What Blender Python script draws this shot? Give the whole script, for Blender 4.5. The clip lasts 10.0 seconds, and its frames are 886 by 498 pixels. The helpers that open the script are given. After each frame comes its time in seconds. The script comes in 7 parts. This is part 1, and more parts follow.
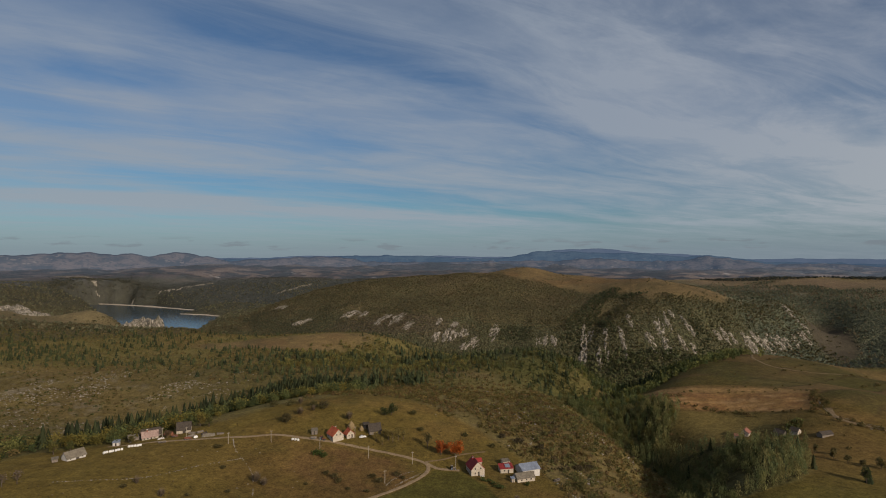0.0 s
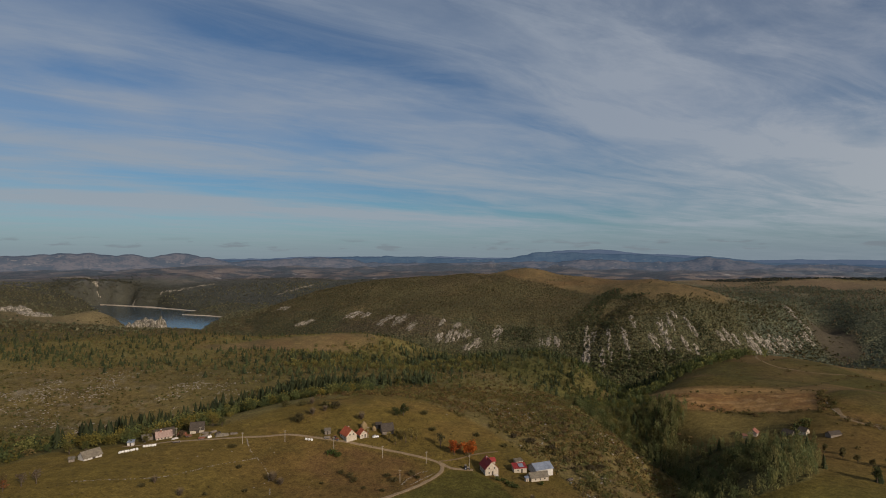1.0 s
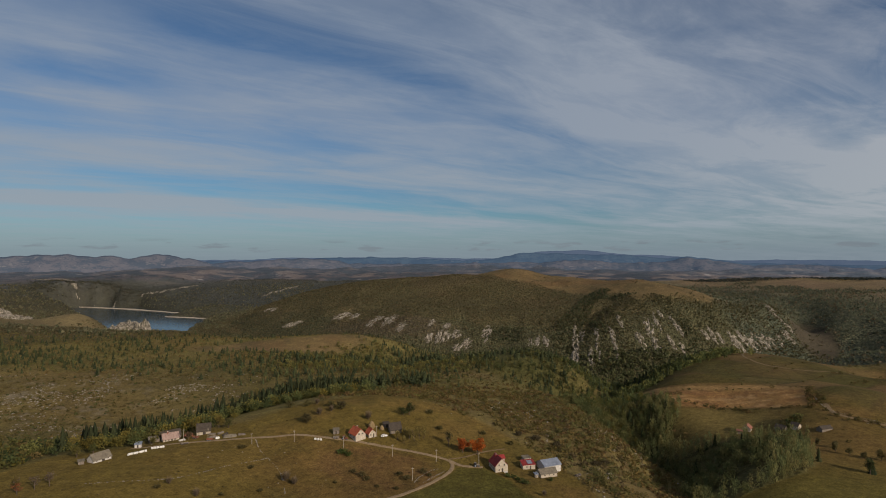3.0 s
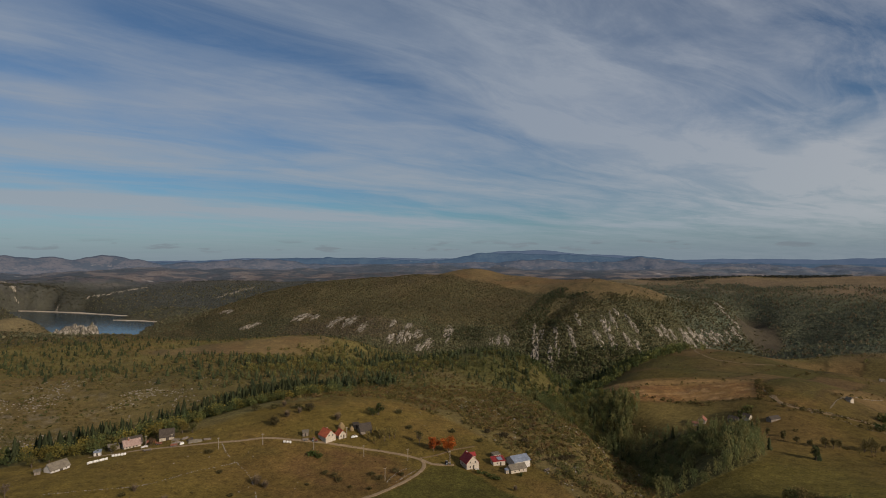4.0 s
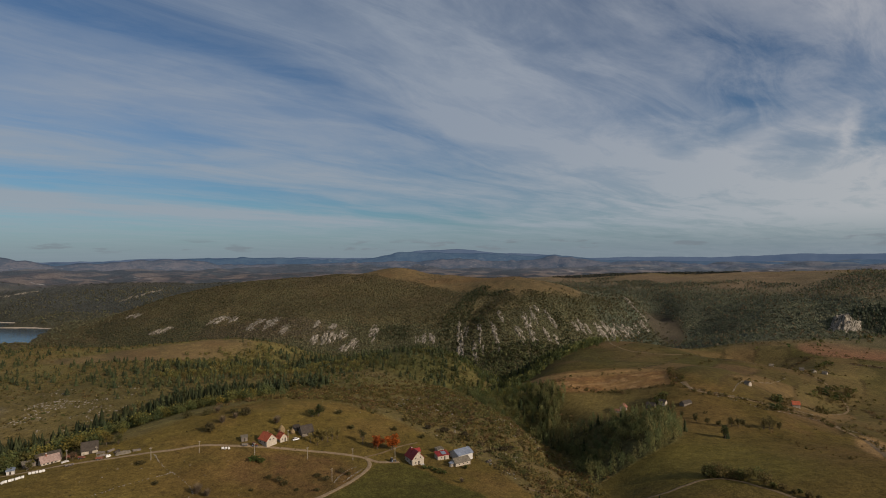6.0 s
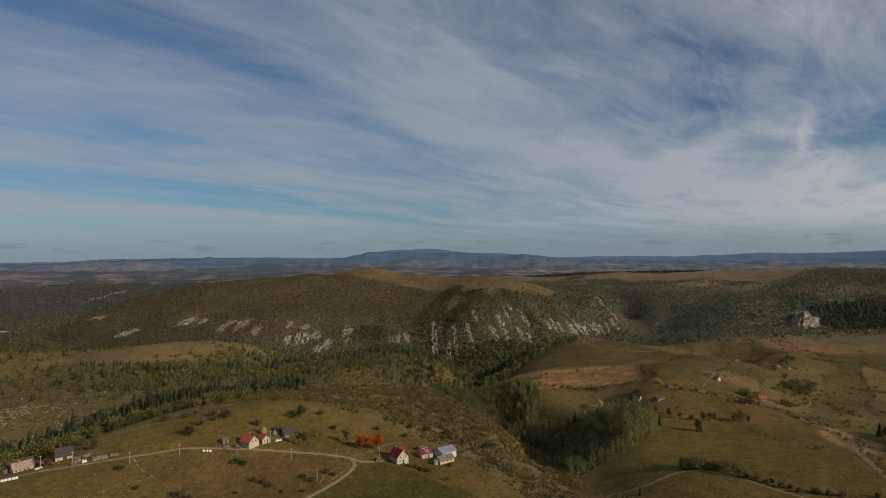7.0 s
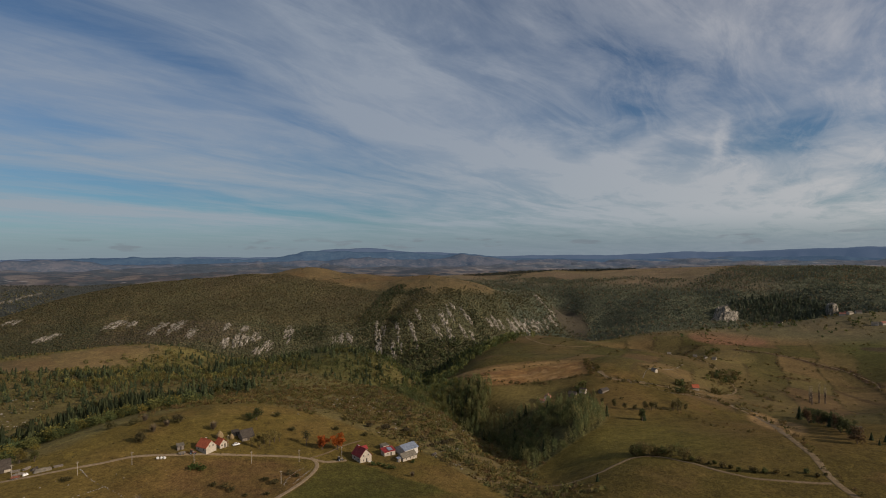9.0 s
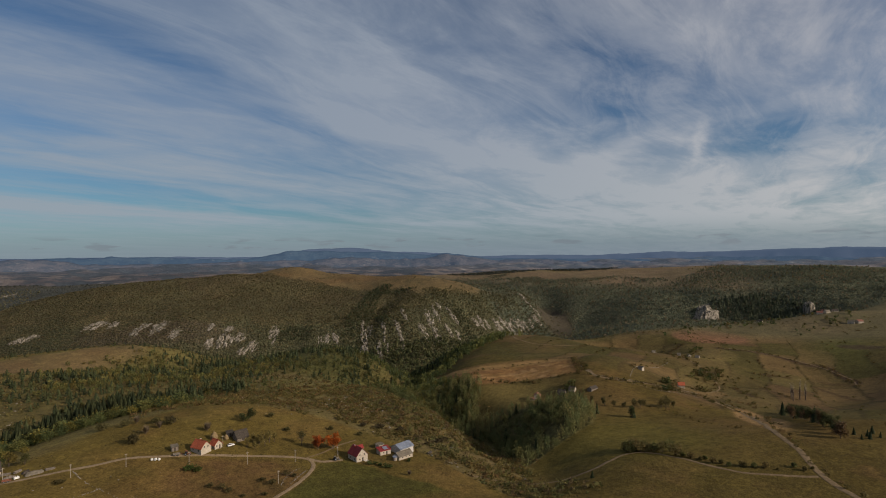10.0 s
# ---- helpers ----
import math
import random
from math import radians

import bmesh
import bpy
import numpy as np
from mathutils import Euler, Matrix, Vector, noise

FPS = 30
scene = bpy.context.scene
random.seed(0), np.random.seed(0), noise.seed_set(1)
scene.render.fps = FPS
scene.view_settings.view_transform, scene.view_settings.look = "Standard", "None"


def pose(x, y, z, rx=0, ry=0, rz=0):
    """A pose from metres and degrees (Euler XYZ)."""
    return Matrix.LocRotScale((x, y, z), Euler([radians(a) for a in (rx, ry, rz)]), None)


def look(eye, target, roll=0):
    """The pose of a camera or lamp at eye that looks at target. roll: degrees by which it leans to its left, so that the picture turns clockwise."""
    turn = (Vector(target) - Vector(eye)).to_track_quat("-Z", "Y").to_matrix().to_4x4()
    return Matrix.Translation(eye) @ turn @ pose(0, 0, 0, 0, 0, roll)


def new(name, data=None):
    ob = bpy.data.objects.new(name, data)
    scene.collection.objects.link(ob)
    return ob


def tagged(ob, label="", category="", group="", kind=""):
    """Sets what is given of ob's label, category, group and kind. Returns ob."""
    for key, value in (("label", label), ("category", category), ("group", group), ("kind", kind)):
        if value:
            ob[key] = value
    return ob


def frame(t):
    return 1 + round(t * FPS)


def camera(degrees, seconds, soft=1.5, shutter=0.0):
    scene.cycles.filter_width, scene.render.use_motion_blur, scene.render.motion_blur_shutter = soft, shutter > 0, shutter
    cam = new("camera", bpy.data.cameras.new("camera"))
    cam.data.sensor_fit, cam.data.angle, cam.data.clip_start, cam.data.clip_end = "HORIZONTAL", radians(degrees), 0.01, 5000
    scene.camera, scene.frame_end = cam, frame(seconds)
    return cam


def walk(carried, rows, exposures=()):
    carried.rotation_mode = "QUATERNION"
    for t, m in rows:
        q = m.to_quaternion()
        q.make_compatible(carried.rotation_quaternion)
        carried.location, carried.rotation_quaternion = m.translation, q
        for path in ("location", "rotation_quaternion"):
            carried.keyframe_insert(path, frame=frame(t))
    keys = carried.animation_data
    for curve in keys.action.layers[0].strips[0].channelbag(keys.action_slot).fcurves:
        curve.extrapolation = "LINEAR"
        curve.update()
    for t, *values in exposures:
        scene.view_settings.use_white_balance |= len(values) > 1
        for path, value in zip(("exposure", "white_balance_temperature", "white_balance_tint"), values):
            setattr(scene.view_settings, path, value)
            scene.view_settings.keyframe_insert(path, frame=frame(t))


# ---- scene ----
cam = camera(77.1, 10.0, soft=1.0)
METRES, EYE, TILT, LEAN, TURN = 80.0, 120.0, 0.7, 0.0, 0.0
ROWS = [
    (0.0, 0.0, 0.0, 0.0, 0.0, 0.0, -0.0),
    (0.5, -0.0497, -0.0131, 0.0003, -0.04, 0.05, 0.0),
    (1.0, -0.0996, -0.0268, 0.0009, -0.06, 0.09, -0.01),
    (1.5, -0.1494, -0.0404, 0.0014, -0.09, 0.13, -0.01),
    (2.0, -0.1994, -0.0542, 0.0015, -0.11, 0.15, -0.01),
    (3.5, -0.3407, -0.0953, 0.0009, -3.84, 0.2, 0.11),
    (4.0, -0.3888, -0.1076, 0.0023, -6.22, 0.18, 0.16),
    (4.5, -0.4362, -0.1171, 0.0022, -8.55, 0.16, 0.22),
    (5.0, -0.4852, -0.1252, 0.0029, -10.9, 0.12, 0.3),
    (5.5, -0.5326, -0.1321, 0.0032, -12.94, 0.09, 0.32),
    (7.0, -0.6851, -0.1368, 0.0039, -17.68, 0.01, 0.42),
    (7.5, -0.7336, -0.1359, 0.0044, -19.38, -0.01, 0.43),
    (8.0, -0.782, -0.1339, 0.005, -20.96, -0.05, 0.44),
    (8.5, -0.8321, -0.1299, 0.0056, -22.6, -0.08, 0.42),
    (9.0, -0.8811, -0.1243, 0.0061, -24.2, -0.13, 0.44),
    (9.5, -0.9313, -0.1169, 0.0064, -25.47, -0.14, 0.42),
    (10.0, -0.9814, -0.1089, 0.0073, -26.0, -0.16, 0.4),
]
walk(cam, [(t, pose(0, 0, EYE, TILT, LEAN, TURN) @ pose(METRES * x, METRES * y, METRES * z, 90 + pitch, roll, yaw)) for t, x, y, z, yaw, pitch, roll in ROWS])

# ---- light ----
SUN_BEARING, SUN_HEIGHT = 139.0, 24.5
scene.view_settings.exposure = 0.0


def sun_and_sky():
    lamp = new("sun", bpy.data.lights.new("sun", "SUN"))
    lamp.data.energy, lamp.data.angle, lamp.data.color = 4.35, radians(0.6), (1.0, 0.825, 0.645)
    b, h = radians(SUN_BEARING), radians(SUN_HEIGHT)
    toward = Vector((math.sin(b) * math.cos(h), math.cos(b) * math.cos(h), math.sin(h)))
    lamp.matrix_world = look(toward * 900, (0, 0, 0))
    world = bpy.data.worlds.new("sky")
    scene.world = world
    world.use_nodes = True
    nt = world.node_tree
    nt.nodes.clear()
    N, L = nt.nodes.new, nt.links.new

    def math_node(op, a, b=None, c=None):
        n = N("ShaderNodeMath")
        n.operation = op
        for k, v in enumerate((a, b, c)):
            if v is None:
                continue
            if isinstance(v, (int, float)):
                n.inputs[k].default_value = v
            else:
                L(v, n.inputs[k])
        return n.outputs[0]

    sky = N("ShaderNodeTexSky")
    sky.sky_type, sky.sun_disc = "NISHITA", False
    sky.sun_elevation, sky.sun_rotation = h, b
    sky.altitude, sky.air_density, sky.dust_density, sky.ozone_density = 900, 1.0, 0.4, 1.6
    co = N("ShaderNodeTexCoord")
    xyz = N("ShaderNodeSeparateXYZ")
    L(co.outputs["Generated"], xyz.inputs[0])
    up = math_node("ADD", math_node("MAXIMUM", xyz.outputs[2], 0.0), 0.055)
    # cirrus streaks lie along one bearing on a high flat layer
    s, c = math.sin(radians(58)), math.cos(radians(58))
    px, py = math_node("DIVIDE", xyz.outputs[0], up), math_node("DIVIDE", xyz.outputs[1], up)
    along = math_node("ADD", math_node("MULTIPLY", px, s), math_node("MULTIPLY", py, c))
    across = math_node("SUBTRACT", math_node("MULTIPLY", px, c), math_node("MULTIPLY", py, s))

    def streaks(ka, kc, scale, detail, rough_, twist, shift):
        v = N("ShaderNodeCombineXYZ")
        L(math_node("MULTIPLY", along, ka), v.inputs[0])
        L(math_node("MULTIPLY", across, kc), v.inputs[1])
        v.inputs[2].default_value = shift
        n = N("ShaderNodeTexNoise")
        n.inputs["Scale"].default_value, n.inputs["Detail"].default_value = scale, detail
        n.inputs["Roughness"].default_value, n.inputs["Distortion"].default_value = rough_, twist
        L(v.outputs[0], n.inputs["Vector"])
        return n.outputs["Fac"]

    def window(v, a, b):
        m = N("ShaderNodeMapRange")
        m.interpolation_type = "SMOOTHSTEP"
        m.inputs["From Min"].default_value, m.inputs["From Max"].default_value = a, b
        L(v, m.inputs["Value"])
        return m.outputs["Result"]

    # a slow warp keeps the streaks from running dead straight
    warp = streaks(0.22, 0.5, 1.0, 3, 0.5, 0.0, 11.3)
    across = math_node("ADD", across, math_node("MULTIPLY", math_node("SUBTRACT", warp, 0.5), 1.2))
    ragged = streaks(0.7, 1.6, 1.0, 5, 0.6, 0.2, 17.1)
    # bearing and height above the horizon, in degrees, with frayed edges
    bearing = math_node("MULTIPLY", math_node("ARCTAN2", xyz.outputs[0], xyz.outputs[1]), 57.2958)
    height = math_node("MULTIPLY", math_node("ARCSINE", xyz.outputs[2]), 57.2958)
    bearing = math_node("ADD", bearing, math_node("MULTIPLY", math_node("SUBTRACT", ragged, 0.5), 9.0))
    height = math_node("ADD", height, math_node("MULTIPLY", math_node("MULTIPLY", math_node("SUBTRACT", warp, 0.5), 0.16), math_node("ADD", height, 2.0)))

    def bank(at, up_, long_, thick, turn, amount):
        """A bank of cloud, or a lane of clear sky, round one bearing and height."""
        cs, sn = math.cos(radians(turn)), math.sin(radians(turn))
        da, dh = math_node("SUBTRACT", bearing, at), math_node("SUBTRACT", height, up_)
        u = math_node("ADD", math_node("MULTIPLY", da, cs / long_), math_node("MULTIPLY", dh, sn / long_))
        v = math_node("SUBTRACT", math_node("MULTIPLY", dh, cs / thick), math_node("MULTIPLY", da, sn / thick))
        u2 = math_node("MULTIPLY", u, u)
        g = math_node("EXPONENT", math_node("MULTIPLY", math_node("ADD", math_node("MULTIPLY", u2, u2), math_node("MULTIPLY", v, v)), -1.0))
        return math_node("MULTIPLY", g, amount)

    clear = ((-30.8, 16.3, 6.7, 1.7, 1, 0.27), (-17.9, 20.0, 8.9, 1.8, -5, 0.23), (-1.4, 17.6, 10.0, 1.7, -13, 0.24), (-10.8, 12.4, 5.8, 1.3, -15, 0.23),
             (11.7, 12.0, 4.9, 1.7, -30, 0.24), (-24.4, 7.1, 9.8, 1.05, -3, 0.27), (0.3, 5.3, 21.1, 1.4, -3, 0.32), (40.4, 19.0, 8.1, 5.2, -43, 0.23),
             (55.7, 9.5, 4.7, 2.4, 20, 0.15), (55.5, 5.8, 2.0, 1.1, 23, 0.21), (60.5, 4.0, 1.7, 1.0, 9, 0.19), (41.6, 5.3, 3.3, 0.6, -9, 0.27),
             (-33.4, 10.8, 5.5, 0.85, 1, 0.16), (45.5, 12.8, 3.9, 1.1, -11, 0.16))
    banks = ((-28.9, 5.0, 12.3, 0.75, 0, 0.70), (-5.7, 4.2, 14.9, 0.65, -3, 0.60), (25.7, 3.2, 6.7, 0.5, -5, 0.35), (4.2, 8.4, 13.4, 2.1, -10, 0.28),
             (-27.5, 8.8, 13.1, 1.4, 1, 0.25), (19.3, 14.1, 15.7, 4.9, -24, 0.22), (48.7, 4.5, 16.8, 3.1, -8, 0.56), (-31.2, 13.8, 4.7, 0.85, -4, 0.28),
             (42.3, 9.5, 3.6, 1.1, 19, 0.35), (51.1, 9.7, 2.5, 0.85, -70, 0.35), (-33.9, 17.8, 5.1, 1.4, -1, 0.20), (-18.6, 15.1, 6.1, 1.0, -7, 0.18),
             (23.1, 10.9, 11.1, 3.8, -23, 0.20))
    fibre = window(streaks(0.24, 0.85, 1.0, 7, 0.52, 0.4, 7.7), 0.34, 0.66)
    wisp = window(streaks(0.75, 2.4, 1.0, 10, 0.68, 0.6, 1.3), 0.38, 0.64)
    curd = window(streaks(0.8, 1.5, 1.0, 8, 0.60, 0.3, 5.9), 0.36, 0.64)
    cover = math_node("ADD", math_node("MULTIPLY", fibre, 0.20), math_node("ADD", math_node("MULTIPLY", wisp, 0.26), math_node("MULTIPLY", curd, 0.30)))
    cover = math_node("ADD", cover, 0.12)
    for row in banks:
        cover = math_node("ADD", cover, bank(*row))
    for row in clear:
        cover = math_node("SUBTRACT", cover, bank(*row))
    cover = math_node("MAXIMUM", math_node("MINIMUM", cover, 0.92), 0.03)
    cover = math_node("MULTIPLY", cover, math_node("ADD", math_node("MULTIPLY", window(xyz.outputs[2], 0.01, 0.065), 0.75), 0.25))
    # the blue gives way to a pale haze close to the horizon
    low = window(xyz.outputs[2], 0.085, -0.005)
    tint = N("ShaderNodeMix")
    tint.data_type, tint.blend_type = "RGBA", "MULTIPLY"
    tint.inputs[0].default_value = 1.0
    deep = N("ShaderNodeMix")
    deep.data_type = "RGBA"
    deep.inputs[6].default_value, deep.inputs[7].default_value = (0.50, 0.63, 0.74, 1), (0.365, 0.52, 0.62, 1)
    L(window(xyz.outputs[2], 0.24, 0.06), deep.inputs[0])
    L(deep.outputs[2], tint.inputs[7])
    L(sky.outputs[0], tint.inputs[6])
    haze = N("ShaderNodeMix")
    haze.data_type = "RGBA"
    haze.inputs[7].default_value = (2.25, 2.85, 3.6, 1)
    L(tint.outputs[2], haze.inputs[6])
    L(math_node("MULTIPLY", low, 0.8), haze.inputs[0])
    # small flat-bottomed clouds far off, just over the mountains
    puff = N("ShaderNodeCombineXYZ")
    L(math_node("MULTIPLY", xyz.outputs[0], 16.0), puff.inputs[0])
    L(math_node("MULTIPLY", xyz.outputs[1], 16.0), puff.inputs[1])
    L(math_node("MULTIPLY", xyz.outputs[2], 95.0), puff.inputs[2])
    lumps = N("ShaderNodeTexNoise")
    lumps.inputs["Scale"].default_value, lumps.inputs["Detail"].default_value = 1.0, 5
    L(puff.outputs[0], lumps.inputs["Vector"])
    belt = math_node("MULTIPLY", window(xyz.outputs[2], 0.006, 0.014), window(xyz.outputs[2], 0.034, 0.022))
    lumps_on = math_node("MULTIPLY", window(lumps.outputs["Fac"], 0.56, 0.66), math_node("MULTIPLY", belt, 0.5))
    dim = N("ShaderNodeMix")
    dim.data_type = "RGBA"
    dim.inputs[7].default_value = (2.1, 2.35, 2.7, 1)
    mix = N("ShaderNodeMix")
    mix.data_type = "RGBA"
    # thin cloud glows round the sun
    toward_sun = N("ShaderNodeVectorMath")
    toward_sun.operation = "DOT_PRODUCT"
    toward_sun.inputs[1].default_value = toward
    L(co.outputs["Generated"], toward_sun.inputs[0])
    near_sun = math_node("POWER", math_node("ADD", math_node("MULTIPLY", math_node("MAXIMUM", toward_sun.outputs["Value"], -0.5), 0.667), 0.333), 1.65)
    bright = N("ShaderNodeMix")
    bright.data_type = "RGBA"
    bright.inputs[7].default_value = (11.2, 9.9, 8.8, 1)
    pale = N("ShaderNodeMix")
    pale.data_type = "RGBA"
    pale.inputs[6].default_value, pale.inputs[7].default_value = (3.35, 3.9, 4.75, 1), (3.65, 4.25, 4.85, 1)
    L(window(xyz.outputs[2], 0.26, 0.05), pale.inputs[0])
    L(pale.outputs[2], bright.inputs[6])
    L(near_sun, bright.inputs[0])
    L(bright.outputs[2], mix.inputs[7])
    L(haze.outputs[2], mix.inputs[6])
    L(cover, mix.inputs[0])
    L(mix.outputs[2], dim.inputs[6])
    L(lumps_on, dim.inputs[0])
    back = N("ShaderNodeBackground")
    back.inputs["Strength"].default_value = 0.082
    L(dim.outputs[2], back.inputs["Color"])
    out = N("ShaderNodeOutputWorld")
    L(back.outputs[0], out.inputs["Surface"])


sun_and_sky()


# ---- materials ----
def material(name):
    m = bpy.data.materials.new(name)
    m.use_nodes = True
    nt = m.node_tree
    nt.nodes.clear()
    out = nt.nodes.new("ShaderNodeOutputMaterial")
    bsdf = nt.nodes.new("ShaderNodeBsdfPrincipled")
    nt.links.new(bsdf.outputs[0], out.inputs[0])
    bsdf.inputs["Specular IOR Level"].default_value = 0.25
    return m, nt, bsdf, out


def noise_node(nt, scale, detail=4.0, rough_=0.55, vector=None):
    n = nt.nodes.new("ShaderNodeTexNoise")
    n.inputs["Scale"].default_value, n.inputs["Detail"].default_value, n.inputs["Roughness"].default_value = scale, detail, rough_
    if vector is None:
        vector = nt.nodes.new("ShaderNodeTexCoord").outputs["Object"]
    nt.links.new(vector, n.inputs["Vector"])
    return n.outputs["Fac"]


def mapped(nt, v, a, b, lo=0.0, hi=1.0):
    m = nt.nodes.new("ShaderNodeMapRange")
    for key, val in (("From Min", a), ("From Max", b), ("To Min", lo), ("To Max", hi)):
        m.inputs[key].default_value = val
    nt.links.new(v, m.inputs["Value"])
    return m.outputs["Result"]


def blend(nt, fac, a, b, mode="MIX"):
    n = nt.nodes.new("ShaderNodeMix")
    n.data_type, n.blend_type = "RGBA", mode
    for slot, v in ((0, fac), (6, a), (7, b)):
        if isinstance(v, (int, float)):
            n.inputs[slot].default_value = v
        elif isinstance(v, tuple):
            n.inputs[slot].default_value = (*v, 1)
        else:
            nt.links.new(v, n.inputs[slot])
    return n.outputs[2]


def bump(nt, bsdf, height, strength, distance):
    b = nt.nodes.new("ShaderNodeBump")
    b.inputs["Strength"].default_value, b.inputs["Distance"].default_value = strength, distance
    nt.links.new(height, b.inputs["Height"])
    nt.links.new(b.outputs[0], bsdf.inputs["Normal"])


def plain(name, dark, light, scale, roughness=0.8, relief_=0.02, metal=0.0, fine=6.0):
    """A weathered surface: two tones in blotches, finer grain over them, slight relief."""
    m, nt, bsdf, _ = material(name)
    blot = mapped(nt, noise_node(nt, scale, 5), 0.3, 0.7)
    col = blend(nt, blot, dark, light)
    speck = mapped(nt, noise_node(nt, scale * fine, 3), 0.25, 0.75, 0.72, 1.2)
    g = nt.nodes.new("ShaderNodeCombineColor")
    for k in range(3):
        nt.links.new(speck, g.inputs[k])
    col = blend(nt, 1.0, col, g.outputs[0], "MULTIPLY")
    nt.links.new(col, bsdf.inputs["Base Color"])
    bsdf.inputs["Roughness"].default_value, bsdf.inputs["Metallic"].default_value = roughness, metal
    bump(nt, bsdf, noise_node(nt, scale * fine, 3), 0.6, relief_)
    return m


def covered(name, grain_sizes, contrast, relief_):
    """Earth and plant cover: the tone of each kind of ground, broken up by tufts, patches and grit, and, where thicket
    closes over it, by low crowns painted with light tops and shaded gaps.
    """
    m, nt, bsdf, _ = material(name)
    at = nt.nodes.new("ShaderNodeAttribute")
    at.attribute_name = "cover"
    col = at.outputs["Color"]

    def times(v, w):
        n = nt.nodes.new("ShaderNodeMath")
        n.operation = "MULTIPLY"
        for k, q in enumerate((v, w)):
            if isinstance(q, (int, float)):
                n.inputs[k].default_value = q
            else:
                nt.links.new(q, n.inputs[k])
        return n.outputs[0]
    for size, amount in zip(grain_sizes, contrast):
        v = mapped(nt, noise_node(nt, 1.0 / size, 4, 0.6), 0.28, 0.72, 1 - amount, 1 + amount)
        w = mapped(nt, noise_node(nt, 1.0 / size, 4, 0.6), 0.3, 0.7, 1 - 0.8 * amount, 1 + 0.8 * amount)
        g = nt.nodes.new("ShaderNodeCombineColor")
        nt.links.new(v, g.inputs[0])
        nt.links.new(v, g.inputs[1])
        nt.links.new(w, g.inputs[2])
        col = blend(nt, 1.0, col, g.outputs[0], "MULTIPLY")
    crowns = []
    for size in (4.4, 2.0):
        c = nt.nodes.new("ShaderNodeTexVoronoi")
        c.inputs["Scale"].default_value, c.inputs["Randomness"].default_value = 1.0 / size, 1.0
        nt.links.new(nt.nodes.new("ShaderNodeTexCoord").outputs["Object"], c.inputs["Vector"])
        crowns.append(c)
    # shading between crowns put into the colour: tops lighter, gaps darker
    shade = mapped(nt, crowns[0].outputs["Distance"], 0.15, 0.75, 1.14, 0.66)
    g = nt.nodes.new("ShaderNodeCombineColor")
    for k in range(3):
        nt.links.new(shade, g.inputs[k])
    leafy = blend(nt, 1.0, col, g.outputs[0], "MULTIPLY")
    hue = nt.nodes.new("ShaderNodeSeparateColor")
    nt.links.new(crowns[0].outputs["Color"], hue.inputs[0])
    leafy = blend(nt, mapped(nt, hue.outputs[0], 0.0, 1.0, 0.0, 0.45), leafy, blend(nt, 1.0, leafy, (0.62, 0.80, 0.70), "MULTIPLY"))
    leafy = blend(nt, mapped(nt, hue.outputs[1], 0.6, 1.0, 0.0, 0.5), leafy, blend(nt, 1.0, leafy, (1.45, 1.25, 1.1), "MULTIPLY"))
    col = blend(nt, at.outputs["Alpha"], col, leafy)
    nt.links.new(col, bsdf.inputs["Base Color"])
    bsdf.inputs["Roughness"].default_value, bsdf.inputs["Specular IOR Level"].default_value = 1.0, 0.05
    low = nt.nodes.new("ShaderNodeBump")
    low.inputs["Strength"].default_value, low.inputs["Distance"].default_value = 0.9, relief_
    nt.links.new(noise_node(nt, 0.45, 5, 0.65), low.inputs["Height"])
    top = nt.nodes.new("ShaderNodeBump")
    top.inputs["Strength"].default_value, top.inputs["Distance"].default_value = 1.0, 2.8
    dome = times(mapped(nt, crowns[0].outputs["Distance"], 0.0, 0.8, 1.0, 0.0), at.outputs["Alpha"])
    nt.links.new(dome, top.inputs["Height"])
    nt.links.new(low.outputs[0], top.inputs["Normal"])
    fine = nt.nodes.new("ShaderNodeBump")
    fine.inputs["Strength"].default_value, fine.inputs["Distance"].default_value = 1.0, 1.2
    nt.links.new(times(mapped(nt, crowns[1].outputs["Distance"], 0.0, 0.8, 1.0, 0.0), at.outputs["Alpha"]), fine.inputs["Height"])
    nt.links.new(top.outputs[0], fine.inputs["Normal"])
    nt.links.new(fine.outputs[0], bsdf.inputs["Normal"])
    return m


def foliage(name, through_=0.45):
    """Leaves: the tone of each plant, varied from clump to clump."""
    m, nt, bsdf, out = material(name)
    at = nt.nodes.new("ShaderNodeAttribute")
    at.attribute_name = "cover"
    geo = nt.nodes.new("ShaderNodeNewGeometry")
    v = mapped(nt, geo.outputs["Random Per Island"], 0, 1, 0.82, 1.18)
    g = nt.nodes.new("ShaderNodeCombineColor")
    for k in range(3):
        nt.links.new(v, g.inputs[k])
    col = blend(nt, 1.0, at.outputs["Color"], g.outputs[0], "MULTIPLY")
    nt.links.new(col, bsdf.inputs["Base Color"])
    bsdf.inputs["Roughness"].default_value, bsdf.inputs["Specular IOR Level"].default_value = 0.8, 0.1
    tr = nt.nodes.new("ShaderNodeBsdfTranslucent")
    nt.links.new(col, tr.inputs["Color"])
    mx = nt.nodes.new("ShaderNodeMixShader")
    mx.inputs[0].default_value = through_
    nt.links.new(bsdf.outputs[0], mx.inputs[1])
    nt.links.new(tr.outputs[0], mx.inputs[2])
    nt.links.new(mx.outputs[0], out.inputs[0])
    return m


